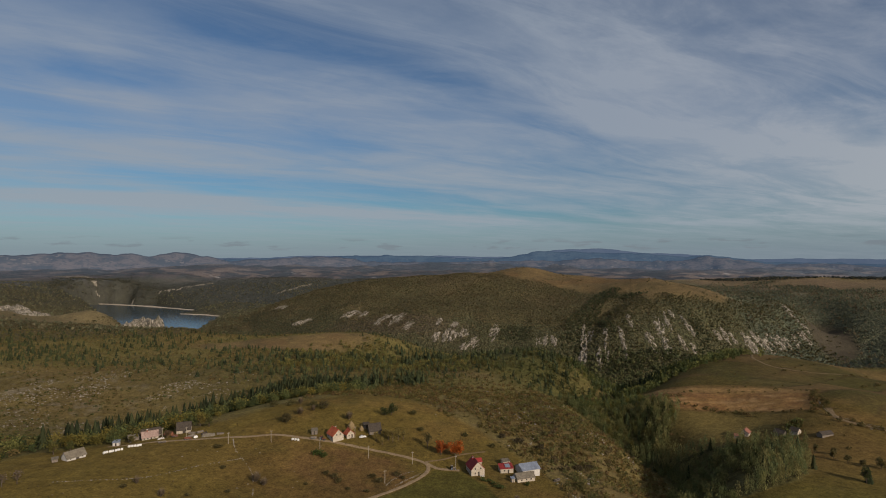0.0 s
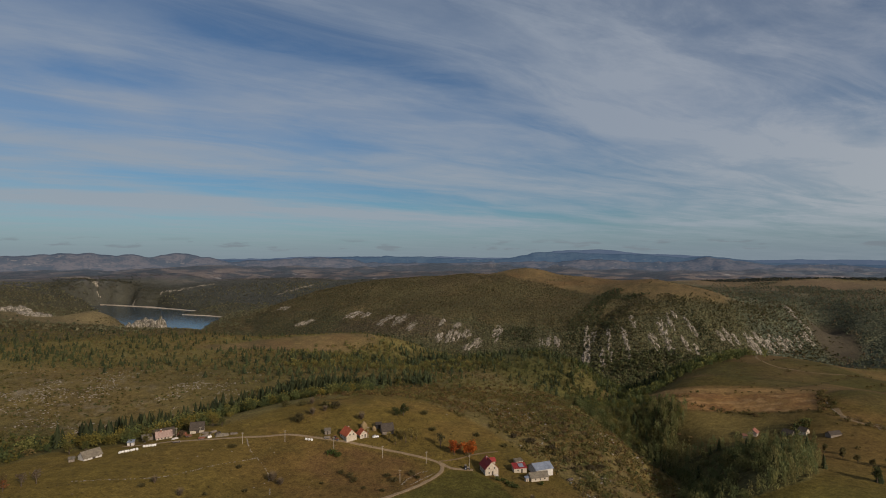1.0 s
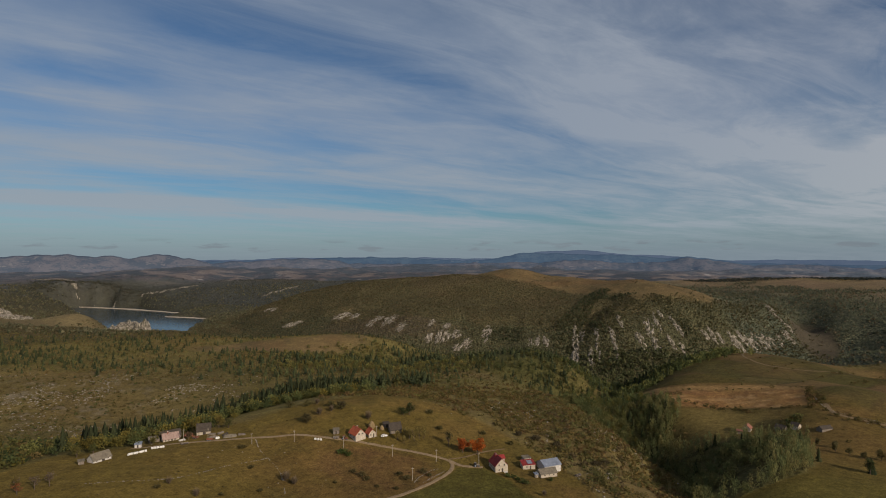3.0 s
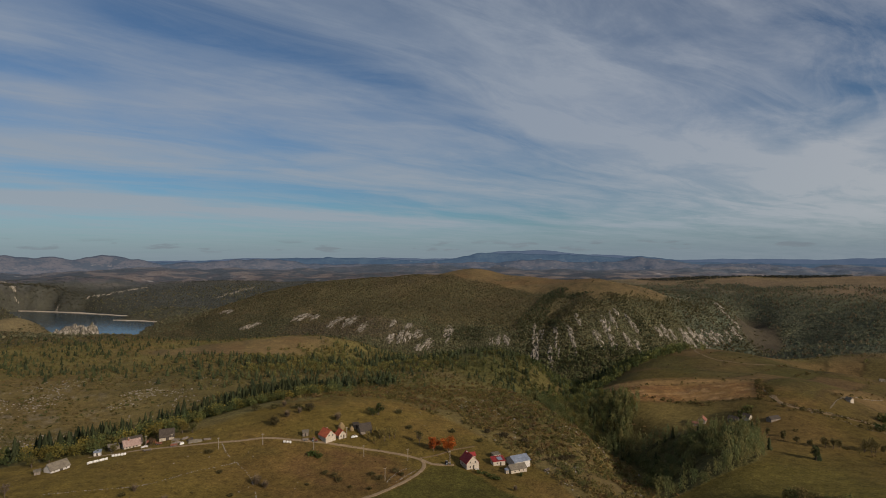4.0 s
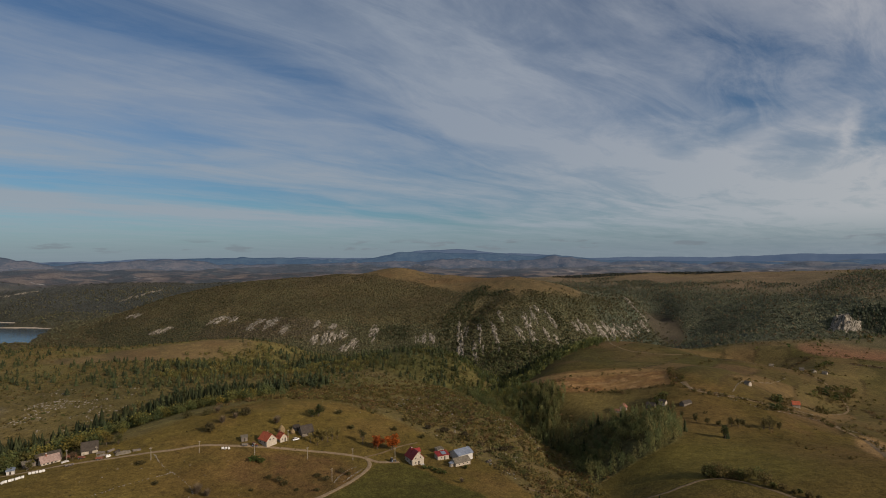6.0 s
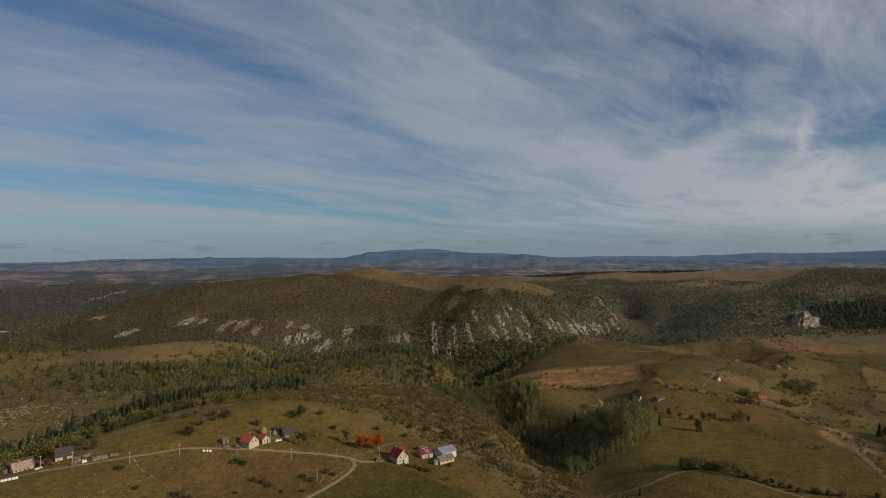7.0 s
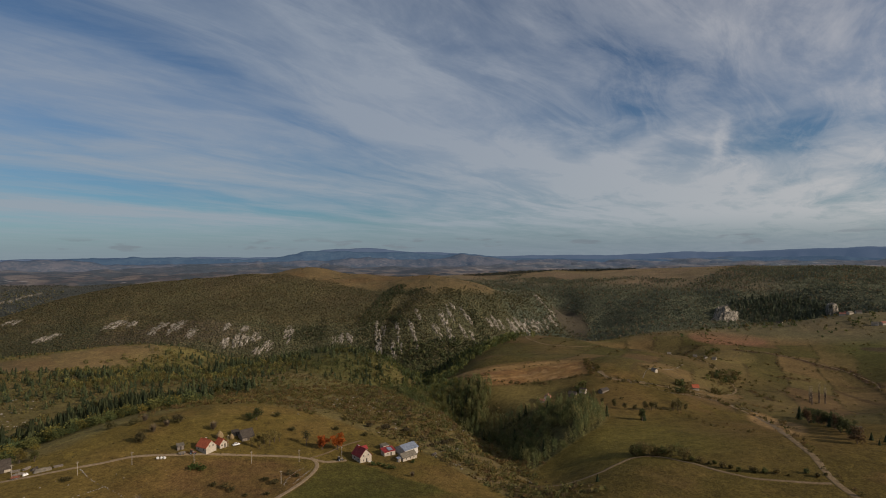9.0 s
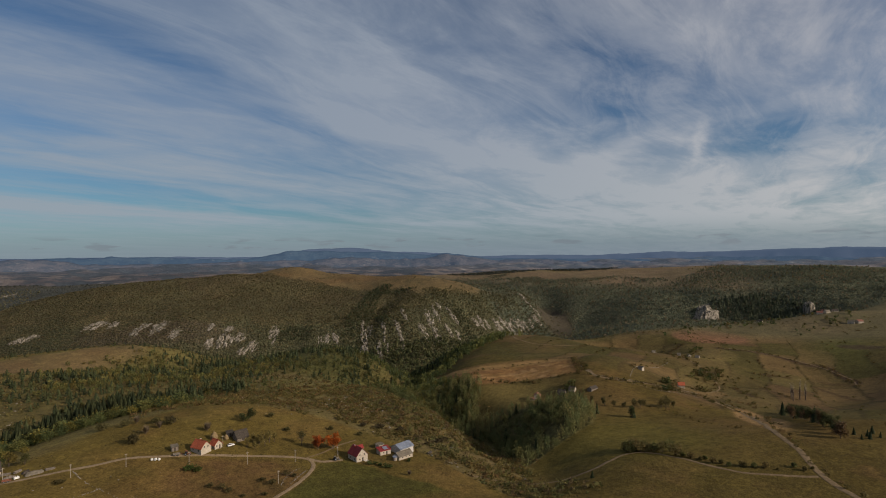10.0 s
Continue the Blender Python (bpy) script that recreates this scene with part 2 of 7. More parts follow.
def water(name):
    m, nt, bsdf, _ = material(name)
    bsdf.inputs["Base Color"].default_value = (0.012, 0.03, 0.045, 1)
    bsdf.inputs["Roughness"].default_value, bsdf.inputs["Specular IOR Level"].default_value = 0.12, 0.5
    bump(nt, bsdf, noise_node(nt, 0.08, 4), 0.25, 0.6)
    return m


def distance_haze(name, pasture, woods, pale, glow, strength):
    """Far ridges of pasture, dark woods and pale fields; blue emission and bluer tones put in the haze of kilometres of
    air.
    """
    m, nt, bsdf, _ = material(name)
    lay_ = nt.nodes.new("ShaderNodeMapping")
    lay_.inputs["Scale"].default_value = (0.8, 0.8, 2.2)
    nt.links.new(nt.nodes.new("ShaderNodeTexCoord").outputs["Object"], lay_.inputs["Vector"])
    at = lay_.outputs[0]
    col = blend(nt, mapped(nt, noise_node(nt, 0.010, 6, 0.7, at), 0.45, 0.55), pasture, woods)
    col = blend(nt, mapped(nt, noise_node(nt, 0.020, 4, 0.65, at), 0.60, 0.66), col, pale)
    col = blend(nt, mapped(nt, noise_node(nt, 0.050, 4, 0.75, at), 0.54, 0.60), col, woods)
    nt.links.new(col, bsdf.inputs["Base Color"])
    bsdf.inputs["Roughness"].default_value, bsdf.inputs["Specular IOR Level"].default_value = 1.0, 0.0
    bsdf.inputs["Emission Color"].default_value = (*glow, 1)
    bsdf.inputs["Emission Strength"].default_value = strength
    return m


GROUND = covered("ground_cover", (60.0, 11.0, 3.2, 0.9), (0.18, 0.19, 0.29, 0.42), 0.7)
LEAVES = foliage("leaves")
NEEDLES = foliage("needles", 0.1)


def cliff_rock(name):
    """Bedded limestone: pale faces streaked from top to bottom with dark seams and lichen."""
    m, nt, bsdf, _ = material(name)
    co = nt.nodes.new("ShaderNodeTexCoord")
    st = nt.nodes.new("ShaderNodeMapping")
    st.inputs["Scale"].default_value = (1.0, 1.0, 0.16)
    nt.links.new(co.outputs["Object"], st.inputs["Vector"])
    col = blend(nt, mapped(nt, noise_node(nt, 0.10, 5, 0.6), 0.35, 0.65), (0.150, 0.132, 0.108), (0.300, 0.275, 0.235))
    seam = mapped(nt, noise_node(nt, 0.45, 4, 0.65, st.outputs[0]), 0.44, 0.54)
    col = blend(nt, seam, (0.058, 0.054, 0.040), col)
    moss = mapped(nt, noise_node(nt, 0.07, 5, 0.7), 0.55, 0.66)
    col = blend(nt, moss, col, (0.052, 0.052, 0.026))
    nt.links.new(col, bsdf.inputs["Base Color"])
    bsdf.inputs["Roughness"].default_value = 0.95
    bump(nt, bsdf, noise_node(nt, 0.5, 5, 0.65, st.outputs[0]), 0.9, 0.9)
    return m


LIMESTONE = cliff_rock("limestone")
STONES = plain("fieldstone", (0.14, 0.125, 0.10), (0.26, 0.235, 0.20), 0.5, 0.95, 0.1)
BARK = plain("bark", (0.06, 0.045, 0.035), (0.13, 0.10, 0.08), 2.0, 0.95, 0.03)
TWIGS = plain("bare_twigs", (0.105, 0.080, 0.052), (0.165, 0.128, 0.086), 2.0, 0.95, 0.02)
DIRT = plain("track_gravel", (0.155, 0.114, 0.066), (0.245, 0.185, 0.116), 0.6, 1.0, 0.05)
DIRT_WORN = plain("grassy_track", (0.100, 0.072, 0.037), (0.175, 0.125, 0.070), 0.5, 1.0, 0.05)
LIMEWASH = plain("limewash", (0.30, 0.265, 0.215), (0.45, 0.40, 0.33), 0.9, 0.9, 0.01)
GREY_WALL = plain("grey_render", (0.33, 0.32, 0.30), (0.52, 0.50, 0.47), 0.8, 0.9, 0.01)
POLE_WOOD = plain("pale_pole_wood", (0.22, 0.195, 0.155), (0.34, 0.30, 0.25), 2.0, 0.9, 0.01)
RED_ROOF = plain("red_painted_roof", (0.165, 0.018, 0.018), (0.25, 0.034, 0.032), 0.9, 0.5, 0.01)
ORANGE_TILE = plain("orange_clay_tiles", (0.25, 0.062, 0.032), (0.37, 0.105, 0.05), 1.1, 0.8, 0.03)
FADED_TILE = plain("faded_clay_tiles", (0.20, 0.135, 0.115), (0.33, 0.245, 0.215), 1.1, 0.9, 0.03)
OLD_TILE = plain("old_clay_tiles", (0.15, 0.065, 0.048), (0.25, 0.115, 0.082), 1.1, 0.9, 0.03)
SHEET_ROOF = plain("galvanised_sheet", (0.17, 0.20, 0.26), (0.28, 0.32, 0.39), 0.5, 0.45, 0.005, 0.35)
ASBESTOS = plain("grey_fibre_cement", (0.10, 0.088, 0.068), (0.18, 0.158, 0.125), 0.7, 0.95, 0.02)
GREY_WOOD = plain("weathered_boards", (0.10, 0.085, 0.07), (0.22, 0.19, 0.16), 1.5, 0.9, 0.01)
DARK_WOOD = plain("dark_shingles", (0.030, 0.025, 0.020), (0.070, 0.058, 0.048), 1.2, 0.9, 0.02)
HAY = plain("old_hay", (0.14, 0.10, 0.052), (0.24, 0.18, 0.095), 1.5, 1.0, 0.08)
WRAP = plain("white_bale_wrap", (0.50, 0.50, 0.48), (0.72, 0.72, 0.70), 1.0, 0.35, 0.02)
PANE = plain("dark_window_glass", (0.015, 0.017, 0.02), (0.03, 0.033, 0.04), 1.0, 0.12, 0.001)
CAR_PAINT = plain("white_car_paint", (0.70, 0.70, 0.69), (0.80, 0.80, 0.79), 1.0, 0.25, 0.001)
RUBBER = plain("tyre_rubber", (0.015, 0.015, 0.015), (0.03, 0.03, 0.03), 4.0, 0.9, 0.005)
RUST = plain("faded_red_steel", (0.13, 0.046, 0.03), (0.21, 0.085, 0.052), 2.0, 0.8, 0.01)
LAKE = water("lake_water")
SHORE = plain("bleached_shore", (0.27, 0.23, 0.18), (0.42, 0.36, 0.29), 0.05, 1.0, 0.3)


# ---- the lie of the land ----
def rnd(ix, iy, seed):
    """A repeatable random number from 0 to 1 for each lattice point."""
    n = (ix.astype(np.int64) * 374761393 + iy.astype(np.int64) * 668265263 + seed * 1442695041) & 0xFFFFFFFF
    n = ((n ^ (n >> 13)) * 1274126177) & 0xFFFFFFFF
    return ((n ^ (n >> 16)) & 0xFFFFFF) / float(0xFFFFFF)


def grain(x, y, size, seed=0):
    """Smooth noise from -1 to 1 with features of that size in metres."""
    u, v = np.asarray(x, float) / size, np.asarray(y, float) / size
    iu, iv = np.floor(u), np.floor(v)
    a, b = u - iu, v - iv
    a, b = a * a * a * (a * (6 * a - 15) + 10), b * b * b * (b * (6 * b - 15) + 10)
    p, q = rnd(iu, iv, seed), rnd(iu + 1, iv, seed)
    r, s = rnd(iu, iv + 1, seed), rnd(iu + 1, iv + 1, seed)
    return 2 * (p + (q - p) * a + (r - p) * b + (p - q - r + s) * a * b) - 1


def rough(x, y, size, seed=0, octaves=4):
    total, amp = 0.0, 1.0
    for k in range(octaves):
        total = total + amp * grain(x + 31.7 * k, y - 17.3 * k, size / 2 ** k, seed + k)
        amp *= 0.5
    return total / 1.6


def ramp(a, b, v):
    t = np.clip((np.asarray(v, float) - a) / (b - a), 0, 1)
    return t * t * (3 - 2 * t)


def spot(x, y, cx, cy, rx, ry, turn=0.0):
    """1 in the middle of an oval, 0.37 on its rim."""
    c, s = math.cos(radians(turn)), math.sin(radians(turn))
    u, v = (x - cx) * c + (y - cy) * s, (y - cy) * c - (x - cx) * s
    return np.exp(-(u / rx) ** 2 - (v / ry) ** 2)


def near_line(x, y, pts):
    """The distance of each place from a line through those points."""
    best = np.full(np.shape(x), 1e9)
    for (ax, ay), (bx, by) in zip(pts, pts[1:]):
        dx, dy = bx - ax, by - ay
        t = np.clip(((x - ax) * dx + (y - ay) * dy) / (dx * dx + dy * dy), 0, 1)
        best = np.minimum(best, np.hypot(x - ax - t * dx, y - ay - t * dy))
    return best


LAKE_LINE = [(-700, 1600), (-900, 1880), (-1060, 2120), (-1330, 2340), (-1450, 2392)]
WEST_BAY = [(-900, 1700), (-1010, 1880), (-1110, 2050), (-1300, 2290), (-1490, 2425)]


def relief(x, y):
    """The broad shape of the ground, form by form."""
    def hill(form, cx, cy, rx, ry, turn, height):
        return height * spot(x, y, cx, cy, rx, ry, turn)
    ground = np.full(np.shape(x), -2.8)
    ground += hill("knoll", -78, 394, 106, 88, -5, 23.0)
    ground += hill("knoll_east", 19, 316, 107, 71, 19, 1.5)
    ground += hill("knoll_south", -101, 281, 124, 86, -4, -8.4)
    ground += hill("farm_shelf", -186, 267, 110, 95, -1, 14.7)
    ground += hill("near_slope", 40, 158, 213, 99, -6, 10.1)
    ground += hill("ravine", 148, 377, 35, 79, -22, -35.6)
    ground += hill("ravine_north", 156, 474, 40, 50, -0, -34.7)
    ground += hill("ravine_mouth", 165, 622, 73, 93, -18, -38.3)
    ground += hill("ledge", 235, 444, 41, 88, -15, -12.4)
    ground += hill("ravine_head", 114, 264, 31, 53, -45, -9.0)
    ground += hill("wood_hollow", -89, 817, 108, 61, 6, -16.6)
    ground += hill("hollow_link", 43, 689, 160, 89, -4, -15.2)
    ground += hill("plateau", -259, 765, 253, 160, -1, -5.8)
    ground += hill("plateau_lip", -129, 938, 131, 74, 2, 39.9)
    ground += hill("west_slope", -427, 518, 257, 220, -0, -0.6)
    ground += hill("west_hollow", -263, 446, 157, 82, -1, -13.6)
    ground += hill("knob", 101, 746, 70, 61, 0, 8.0)
    ground += hill("field_ridge", 357, 454, 79, 97, -33, 16.7)
    ground += hill("field_north", 469, 704, 200, 127, 19, 0.9)
    ground += hill("field_top", 611, 859, 144, 92, 8, -34.7)
    ground += hill("dell", 460, 421, 133, 58, 20, -21.3)
    ground += hill("east_field", 266, 212, 82, 79, 0, 5.9)
    ground += hill("far_east", 782, 579, 389, 246, 8, -34.4)
    ground += hill("south_east", 486, 57, 238, 169, 1, 12.5)
    ground += hill("south_west", -443, 163, 322, 180, -4, 7.2)
    ground += hill("back", -41, -117, 749, 267, 6, -8.4)
    ground += hill("east_mid", 652, 396, 151, 81, 27, -29.2)
    ground += hill("belt_dip", 464, 316, 172, 62, 9, -17.8)
    ground += hill("north_lip", 149, 919, 210, 61, -4, 9.7)
    ground += hill("gorge_west", -340, 1188, 414, 132, -41, -91.7)
    ground += hill("gorge_mid", 103, 1051, 259, 106, -13, -112.8)
    ground += hill("gorge_east", 593, 1027, 307, 102, 17, -111.5)
    ground += hill("gorge_far", 1060, 864, 292, 129, -34, -94.9)
    ground += hill("hill_main", 218, 1638, 380, 233, -12, 87.1)
    ground += hill("hill_dome", 528, 1307, 180, 219, 4, 60.2)
    ground += hill("hill_west", -326, 1629, 347, 190, -4, 60.3)
    ground += hill("hill_point", 722, 1251, 138, 150, 0, -2.8)
    ground += hill("lake_basin", -822, 1808, 519, 384, -68, -134.1)
    ground += hill("lake_west", -1396, 2354, 418, 174, -17, -120.7)
    ground += hill("west_cliff", -1215, 1443, 300, 199, -2, 15.4)
    ground += hill("west_plain", -1002, 1045, 404, 249, -0, 4.3)
    ground += hill("north_shore", -789, 2633, 564, 230, 6, 36.3)
    ground += hill("north_mid", 196, 2085, 521, 295, -2, -4.3)
    ground += hill("east_plateau", 1708, 1072, 546, 1031, -4, 72.1)
    ground += hill("north_east", 1202, 2123, 488, 415, -1, 38.4)
    ground += hill("ravine_exit", 276, 858, 76, 132, -3, -55.6)
    ground += hill("south_plain", -30, -523, 2016, 507, -10, 21.6)
    ground += hill("hill_flank_west", -400, 1640, 110, 160, 0, -7.0)
    ground += hill("hill_flank", -270, 1640, 110, 160, 0, -10.6)
    ground += hill("hill_shoulder", -120, 1640, 120, 160, 0, -9.3)
    ground += hill("hill_back", 40, 1660, 110, 150, 0, -13.7)
    ground += hill("hill_saddle_west", 140, 1650, 60, 120, 0, -13.0)
    ground += hill("hill_summit", 240, 1640, 55, 120, 0, -0.8)
    ground += hill("hill_saddle", 330, 1610, 60, 110, 0, -12.1)
    ground += hill("hill_east", 450, 1540, 80, 120, 0, -7.0)
    ground += hill("dome_top", 560, 1350, 100, 110, 0, -7.9)
    ground += hill("dome_east", 660, 1290, 60, 90, 0, -3.0)
    ground += hill("hill_nose", 765, 1255, 45, 60, 0, 9.0)
    ground += hill("hill_foot", 850, 1275, 45, 50, 0, -30.0)
    ground += hill("ridge_back", 520, 670, 110, 100, 0, 1.0)
    ground += hill("ridge_far", 600, 690, 80, 80, 0, -34.0)
    ground += hill("ridge_shoulder", 505, 585, 45, 45, 0, 5.0)
    ground += hill("ridge_west", 370, 800, 60, 70, 0, -5.0)
    ground += hill("east_rim", 930, 800, 110, 80, 0, 8.0)
    ground += hill("mouth", 250, 850, 45, 70, 0, -20.0)
    ground += hill("mouth_west", 205, 850, 25, 50, 0, -37.0)
    ground += hill("mouth_floor", 235, 720, 45, 60, 0, -30.0)
    ground += hill("lip_gap", 55, 905, 50, 45, 0, -14.0)
    ground += hill("lip_west", -20, 910, 50, 45, 0, -8.0)
    ground += hill("east_rise", 1080, 650, 110, 90, 0, 11.0)
    ground += hill("bank_west", -1240, 1920, 130, 130, 0, -14.0)
    ground += hill("bank_top", -1450, 2050, 190, 200, 0, -26.0)
    ground += hill("west_meadow", -925, 1495, 72, 85, 0, 48.0)
    ground += hill("shore_west", -1380, 2650, 180, 150, 0, -35.0)
    ground += hill("shore_mid", -1050, 2690, 200, 150, 0, -17.6)
    ground += hill("shore_east", -600, 2900, 250, 150, 0, -13.5)
    return ground


def land(x, y):
    """The height of the ground."""
    x, y = np.asarray(x, float), np.asarray(y, float)
    r = np.hypot(x, y)
    z = relief(x, y)
    wild = ramp(950, 1250, r)
    z = z + 1.1 * rough(x, y, 70, 3) * (1 - wild) + 0.35 * rough(x, y, 14, 9, 2) * (1 - wild)
    z = z + wild * 9 * rough(x, y, 210, 5) * (1 - ramp(2000, 2600, r))
    bearing = np.degrees(np.arctan2(x, y))
    far = 120 + r * np.tan(np.radians(-2.85 + 2.1 * np.clip((r - 2400) / 2200, 0, 1)))
    far = far + (27 * rough(x, y, 760, 21, 3) + 24 * np.abs(rough(x, y, 330, 23, 3)) + 9 * rough(x, y, 120, 25, 3)) * ramp(2300, 3000, r) * ramp(4900, 4300, r)
    far = np.where(np.abs(bearing) > 95, 10, far)
    w = ramp(2250, 3000, r + 500 * spot(x, y, -1060, 2560, 480, 330, -25) * -1)
    z = z * (1 - w) + far * w
    gully = near_line(x, y, [(262, 1085), (284, 1114), (324, 1157), (369, 1209), (425, 1275)])
    z = z - 13 * np.exp(-(gully / 26) ** 2) * ramp(1265, 1190, y)
    side = near_line(x, y, [(800, 1010), (845, 1120), (875, 1240), (900, 1360), (930, 1480)])
    z = z - 40 * np.exp(-(side / 80) ** 2) * ramp(1560, 1300, y) * ramp(-95, -30, z)
    bed = ramp(165, 105, np.minimum(near_line(x, y, LAKE_LINE), near_line(x, y, WEST_BAY)) + 14 * grain(x, y, 60, 27))
    z = np.where(bed > 0, z + (np.minimum(z, -110) - z) * bed, z)
    # the spur of the big hill that ends the lake, and the low point beyond it
    spur = -101 + 0.24 * (x + 738 + 0.212 * (y - 1620)) - 60 * ramp(1500, 1350, y)
    point = -101 + 0.2 * np.minimum((x + 985) * 0.413 + (y - 2085) * 0.911, x + 990 + 0.1 * (y - 2085))
    low = np.minimum(np.maximum(spur, point) + 2.5 * grain(x, y, 30, 29), -70 + 5 * grain(x, y, 80, 31)) - 60 * ramp(-420, -280, x)
    return np.where(y > 1300, np.maximum(z, low), z)


# ---- building blocks ----
def mesh_of(name, verts, tris, material_, colours=None, smooth=False):
    """One mesh object from arrays of corners and triangles."""
    me = bpy.data.meshes.new(name)
    verts, tris = np.asarray(verts, np.float32), np.asarray(tris, np.int32)
    n = tris.shape[1]
    me.vertices.add(len(verts))
    me.vertices.foreach_set("co", verts.ravel())
    me.loops.add(tris.size)
    me.loops.foreach_set("vertex_index", tris.ravel())
    me.polygons.add(len(tris))
    me.polygons.foreach_set("loop_start", np.arange(0, tris.size, n, dtype=np.int32))
    if smooth:
        me.polygons.foreach_set("use_smooth", np.ones(len(tris), bool))
    me.update(calc_edges=True)
    me.validate()
    if colours is not None:
        at = me.color_attributes.new("cover", "FLOAT_COLOR", "POINT")
        at.data.foreach_set("color", (colours if colours.shape[1] == 4 else np.column_stack([colours, np.ones(len(colours))])).astype(np.float32).ravel())
    me.materials.append(material_)
    return new(name, me)


def part(name, bm, material_, parent, label=""):
    """Links a bmesh as one mesh object under a thing or a part."""
    me = bpy.data.meshes.new(name)
    bmesh.ops.recalc_face_normals(bm, faces=bm.faces[:])
    bm.to_mesh(me)
    bm.free()
    me.materials.append(material_)
    ob = new(name, me)
    ob.parent = parent
    return tagged(ob, label)


def thing(name, x, y, turn, label, category, group="", sink=0.0):
    """An empty that stands on the ground."""
    ob = new(name)
    ob.empty_display_size = 0.5
    ob.matrix_world = pose(x, y, float(land(x, y)) - sink, 0, 0, turn)
    return tagged(ob, label, category, group)


# ---- what grows where ----
BELT = [(-228, 340), (-205, 385), (-180, 430), (-140, 462), (-95, 478)]


def east_edge(y):
    """How far east the wood in the ravine reaches."""
    return np.interp(y, [150, 225, 250, 285, 297, 302, 312, 328, 350, 366, 380, 394, 407, 420, 435, 450, 470, 485, 500, 518, 540, 565, 600, 630, 670, 700, 740, 850],
                     [40, 80, 95, 116, 145, 174, 198, 214, 230, 240, 243, 234, 214, 192, 180, 176, 192, 203, 208, 210, 207, 204, 204, 214, 240, 310, 366, 395])


def west_edge(y):
    """How far west the wood in the ravine reaches."""
    return np.interp(y, [255, 303, 354, 390, 440, 475, 495, 510, 530], [112, 130, 147, 154, 151, 150, 138, 112, 95])


def ravine(x, y):
    """The wooded bed and eastern side of the ravine."""
    wave = 5 * grain(x, y, 22, 45)
    return ramp(-4, 5, x - west_edge(y) + wave) * ramp(4, -4, x - east_edge(y) + wave) * ramp(258, 280, y) * ramp(540, 515, y)


def knoll_meadow(x, y):
    brow = np.interp(x, [-260, -230, -200, -150, -110, -60, -20, 20, 42, 55, 63, 69, 76, 95],
                     [230, 318, 335, 368, 395, 425, 412, 370, 338, 312, 282, 252, 215, 170])
    return ramp(6, -10, y - brow + 5 * grain(x, y, 26, 41))


def east_meadow(x, y):
    edge = ramp(-4, 6, x - east_edge(y) + 4 * grain(x, y, 25, 43))
    back = np.interp(x, [200, 300, 420, 520, 590, 655, 690, 735, 800, 866, 1000, 1100, 1300], [640, 690, 800, 830, 800, 792, 765, 728, 728, 718, 712, 690, 640])
    return edge * ramp(15, -20, y - back + 12 * grain(x, y, 60, 44))


def wood(x, y):
    """How dense the closed woods stand, 0 to 1."""
    d = ravine(x, y) + 1.2 * spot(x, y, 178, 560, 46, 75, 4)
    d = d + 1.2 * spot(x, y, 268, 770, 85, 75, 0) + 0.5 * spot(x, y, 108, 760, 60, 100, 0)
    d = d + 1.1 * spot(x, y, -70, 780, 125, 95, 10) + 0.2 * spot(x, y, -190, 640, 150, 70, 20)
    d = d + 1.3 * np.exp(-(near_line(x, y, BELT) / 22) ** 2)
    d = d + 0.9 * spot(x, y, -285, 300, 45, 75, 25)
    d = d * (1 - knoll_meadow(x, y)) * (1 - east_meadow(x, y))
    return np.clip(d, 0, 1)


def bald(x, y):
    """The dry grass on the tops of the big hill and of the lip of the plateau."""
    top = ramp(-16, 22, y - np.interp(x, [80, 160, 195, 250, 290, 325, 358, 400, 425, 442, 505, 574, 677, 731, 770], [1590, 1560, 1500, 1450, 1425, 1372, 1322, 1278, 1250, 1190, 1172, 1190, 1236, 1262, 1290])
               + 12 * grain(x, y, 70, 51) + 10 * grain(x, y, 24, 54))
    top = top * ramp(60, 130, x + 30 * grain(x, y, 60, 52)) * ramp(900, 700, x)
    lip = 1.4 * spot(x, y, -240, 845, 125, 46, 26)
    return np.clip(top * (np.hypot(x, y) > 1000) + ramp(0.35, 0.75, lip + 0.2 * grain(x, y, 30, 53)), 0, 1)


def valley_side(x, y, z):
    """The wooded far side of the eastern valley."""
    return (ramp(0, 40, 0.55 * (x - 640) + 0.84 * (y - 790)) * ramp(600, 660, x) * (1 - east_meadow(x, y)) * ramp(930, 960, np.hypot(x, y))
            * ramp(36, 14, z + 14 * grain(x, y, 90, 213) - 60 * ramp(1.05, 1.35, x / np.maximum(y, 1))) * ramp(2500, 2200, np.hypot(x, y)) * (1 - 0.92 * ramp(0.25, 0.6, spot(x, y, 834, 1203, 52, 120, -22))))


def field_strip(x, y):
    """Strips of ploughland and hay meadow across the ridge beyond the ravine: how far along the ridge."""
    return (x - 300) * 0.727 + (y - 470) * 0.687


def parcels(x, y):
    """The small fields of the eastern pastures: place along and across, and a number for each field."""
    fu, fv = (x * 0.80 + y * 0.60 + 9 * grain(x, y, 70, 67)) / 95, (y * 0.80 - x * 0.60 + 7 * grain(x, y, 60, 68)) / 46
    return fu + 0.5 * np.floor(fv), fv, rnd(np.floor(fu + 0.5 * np.floor(fv)), np.floor(fv), 69)


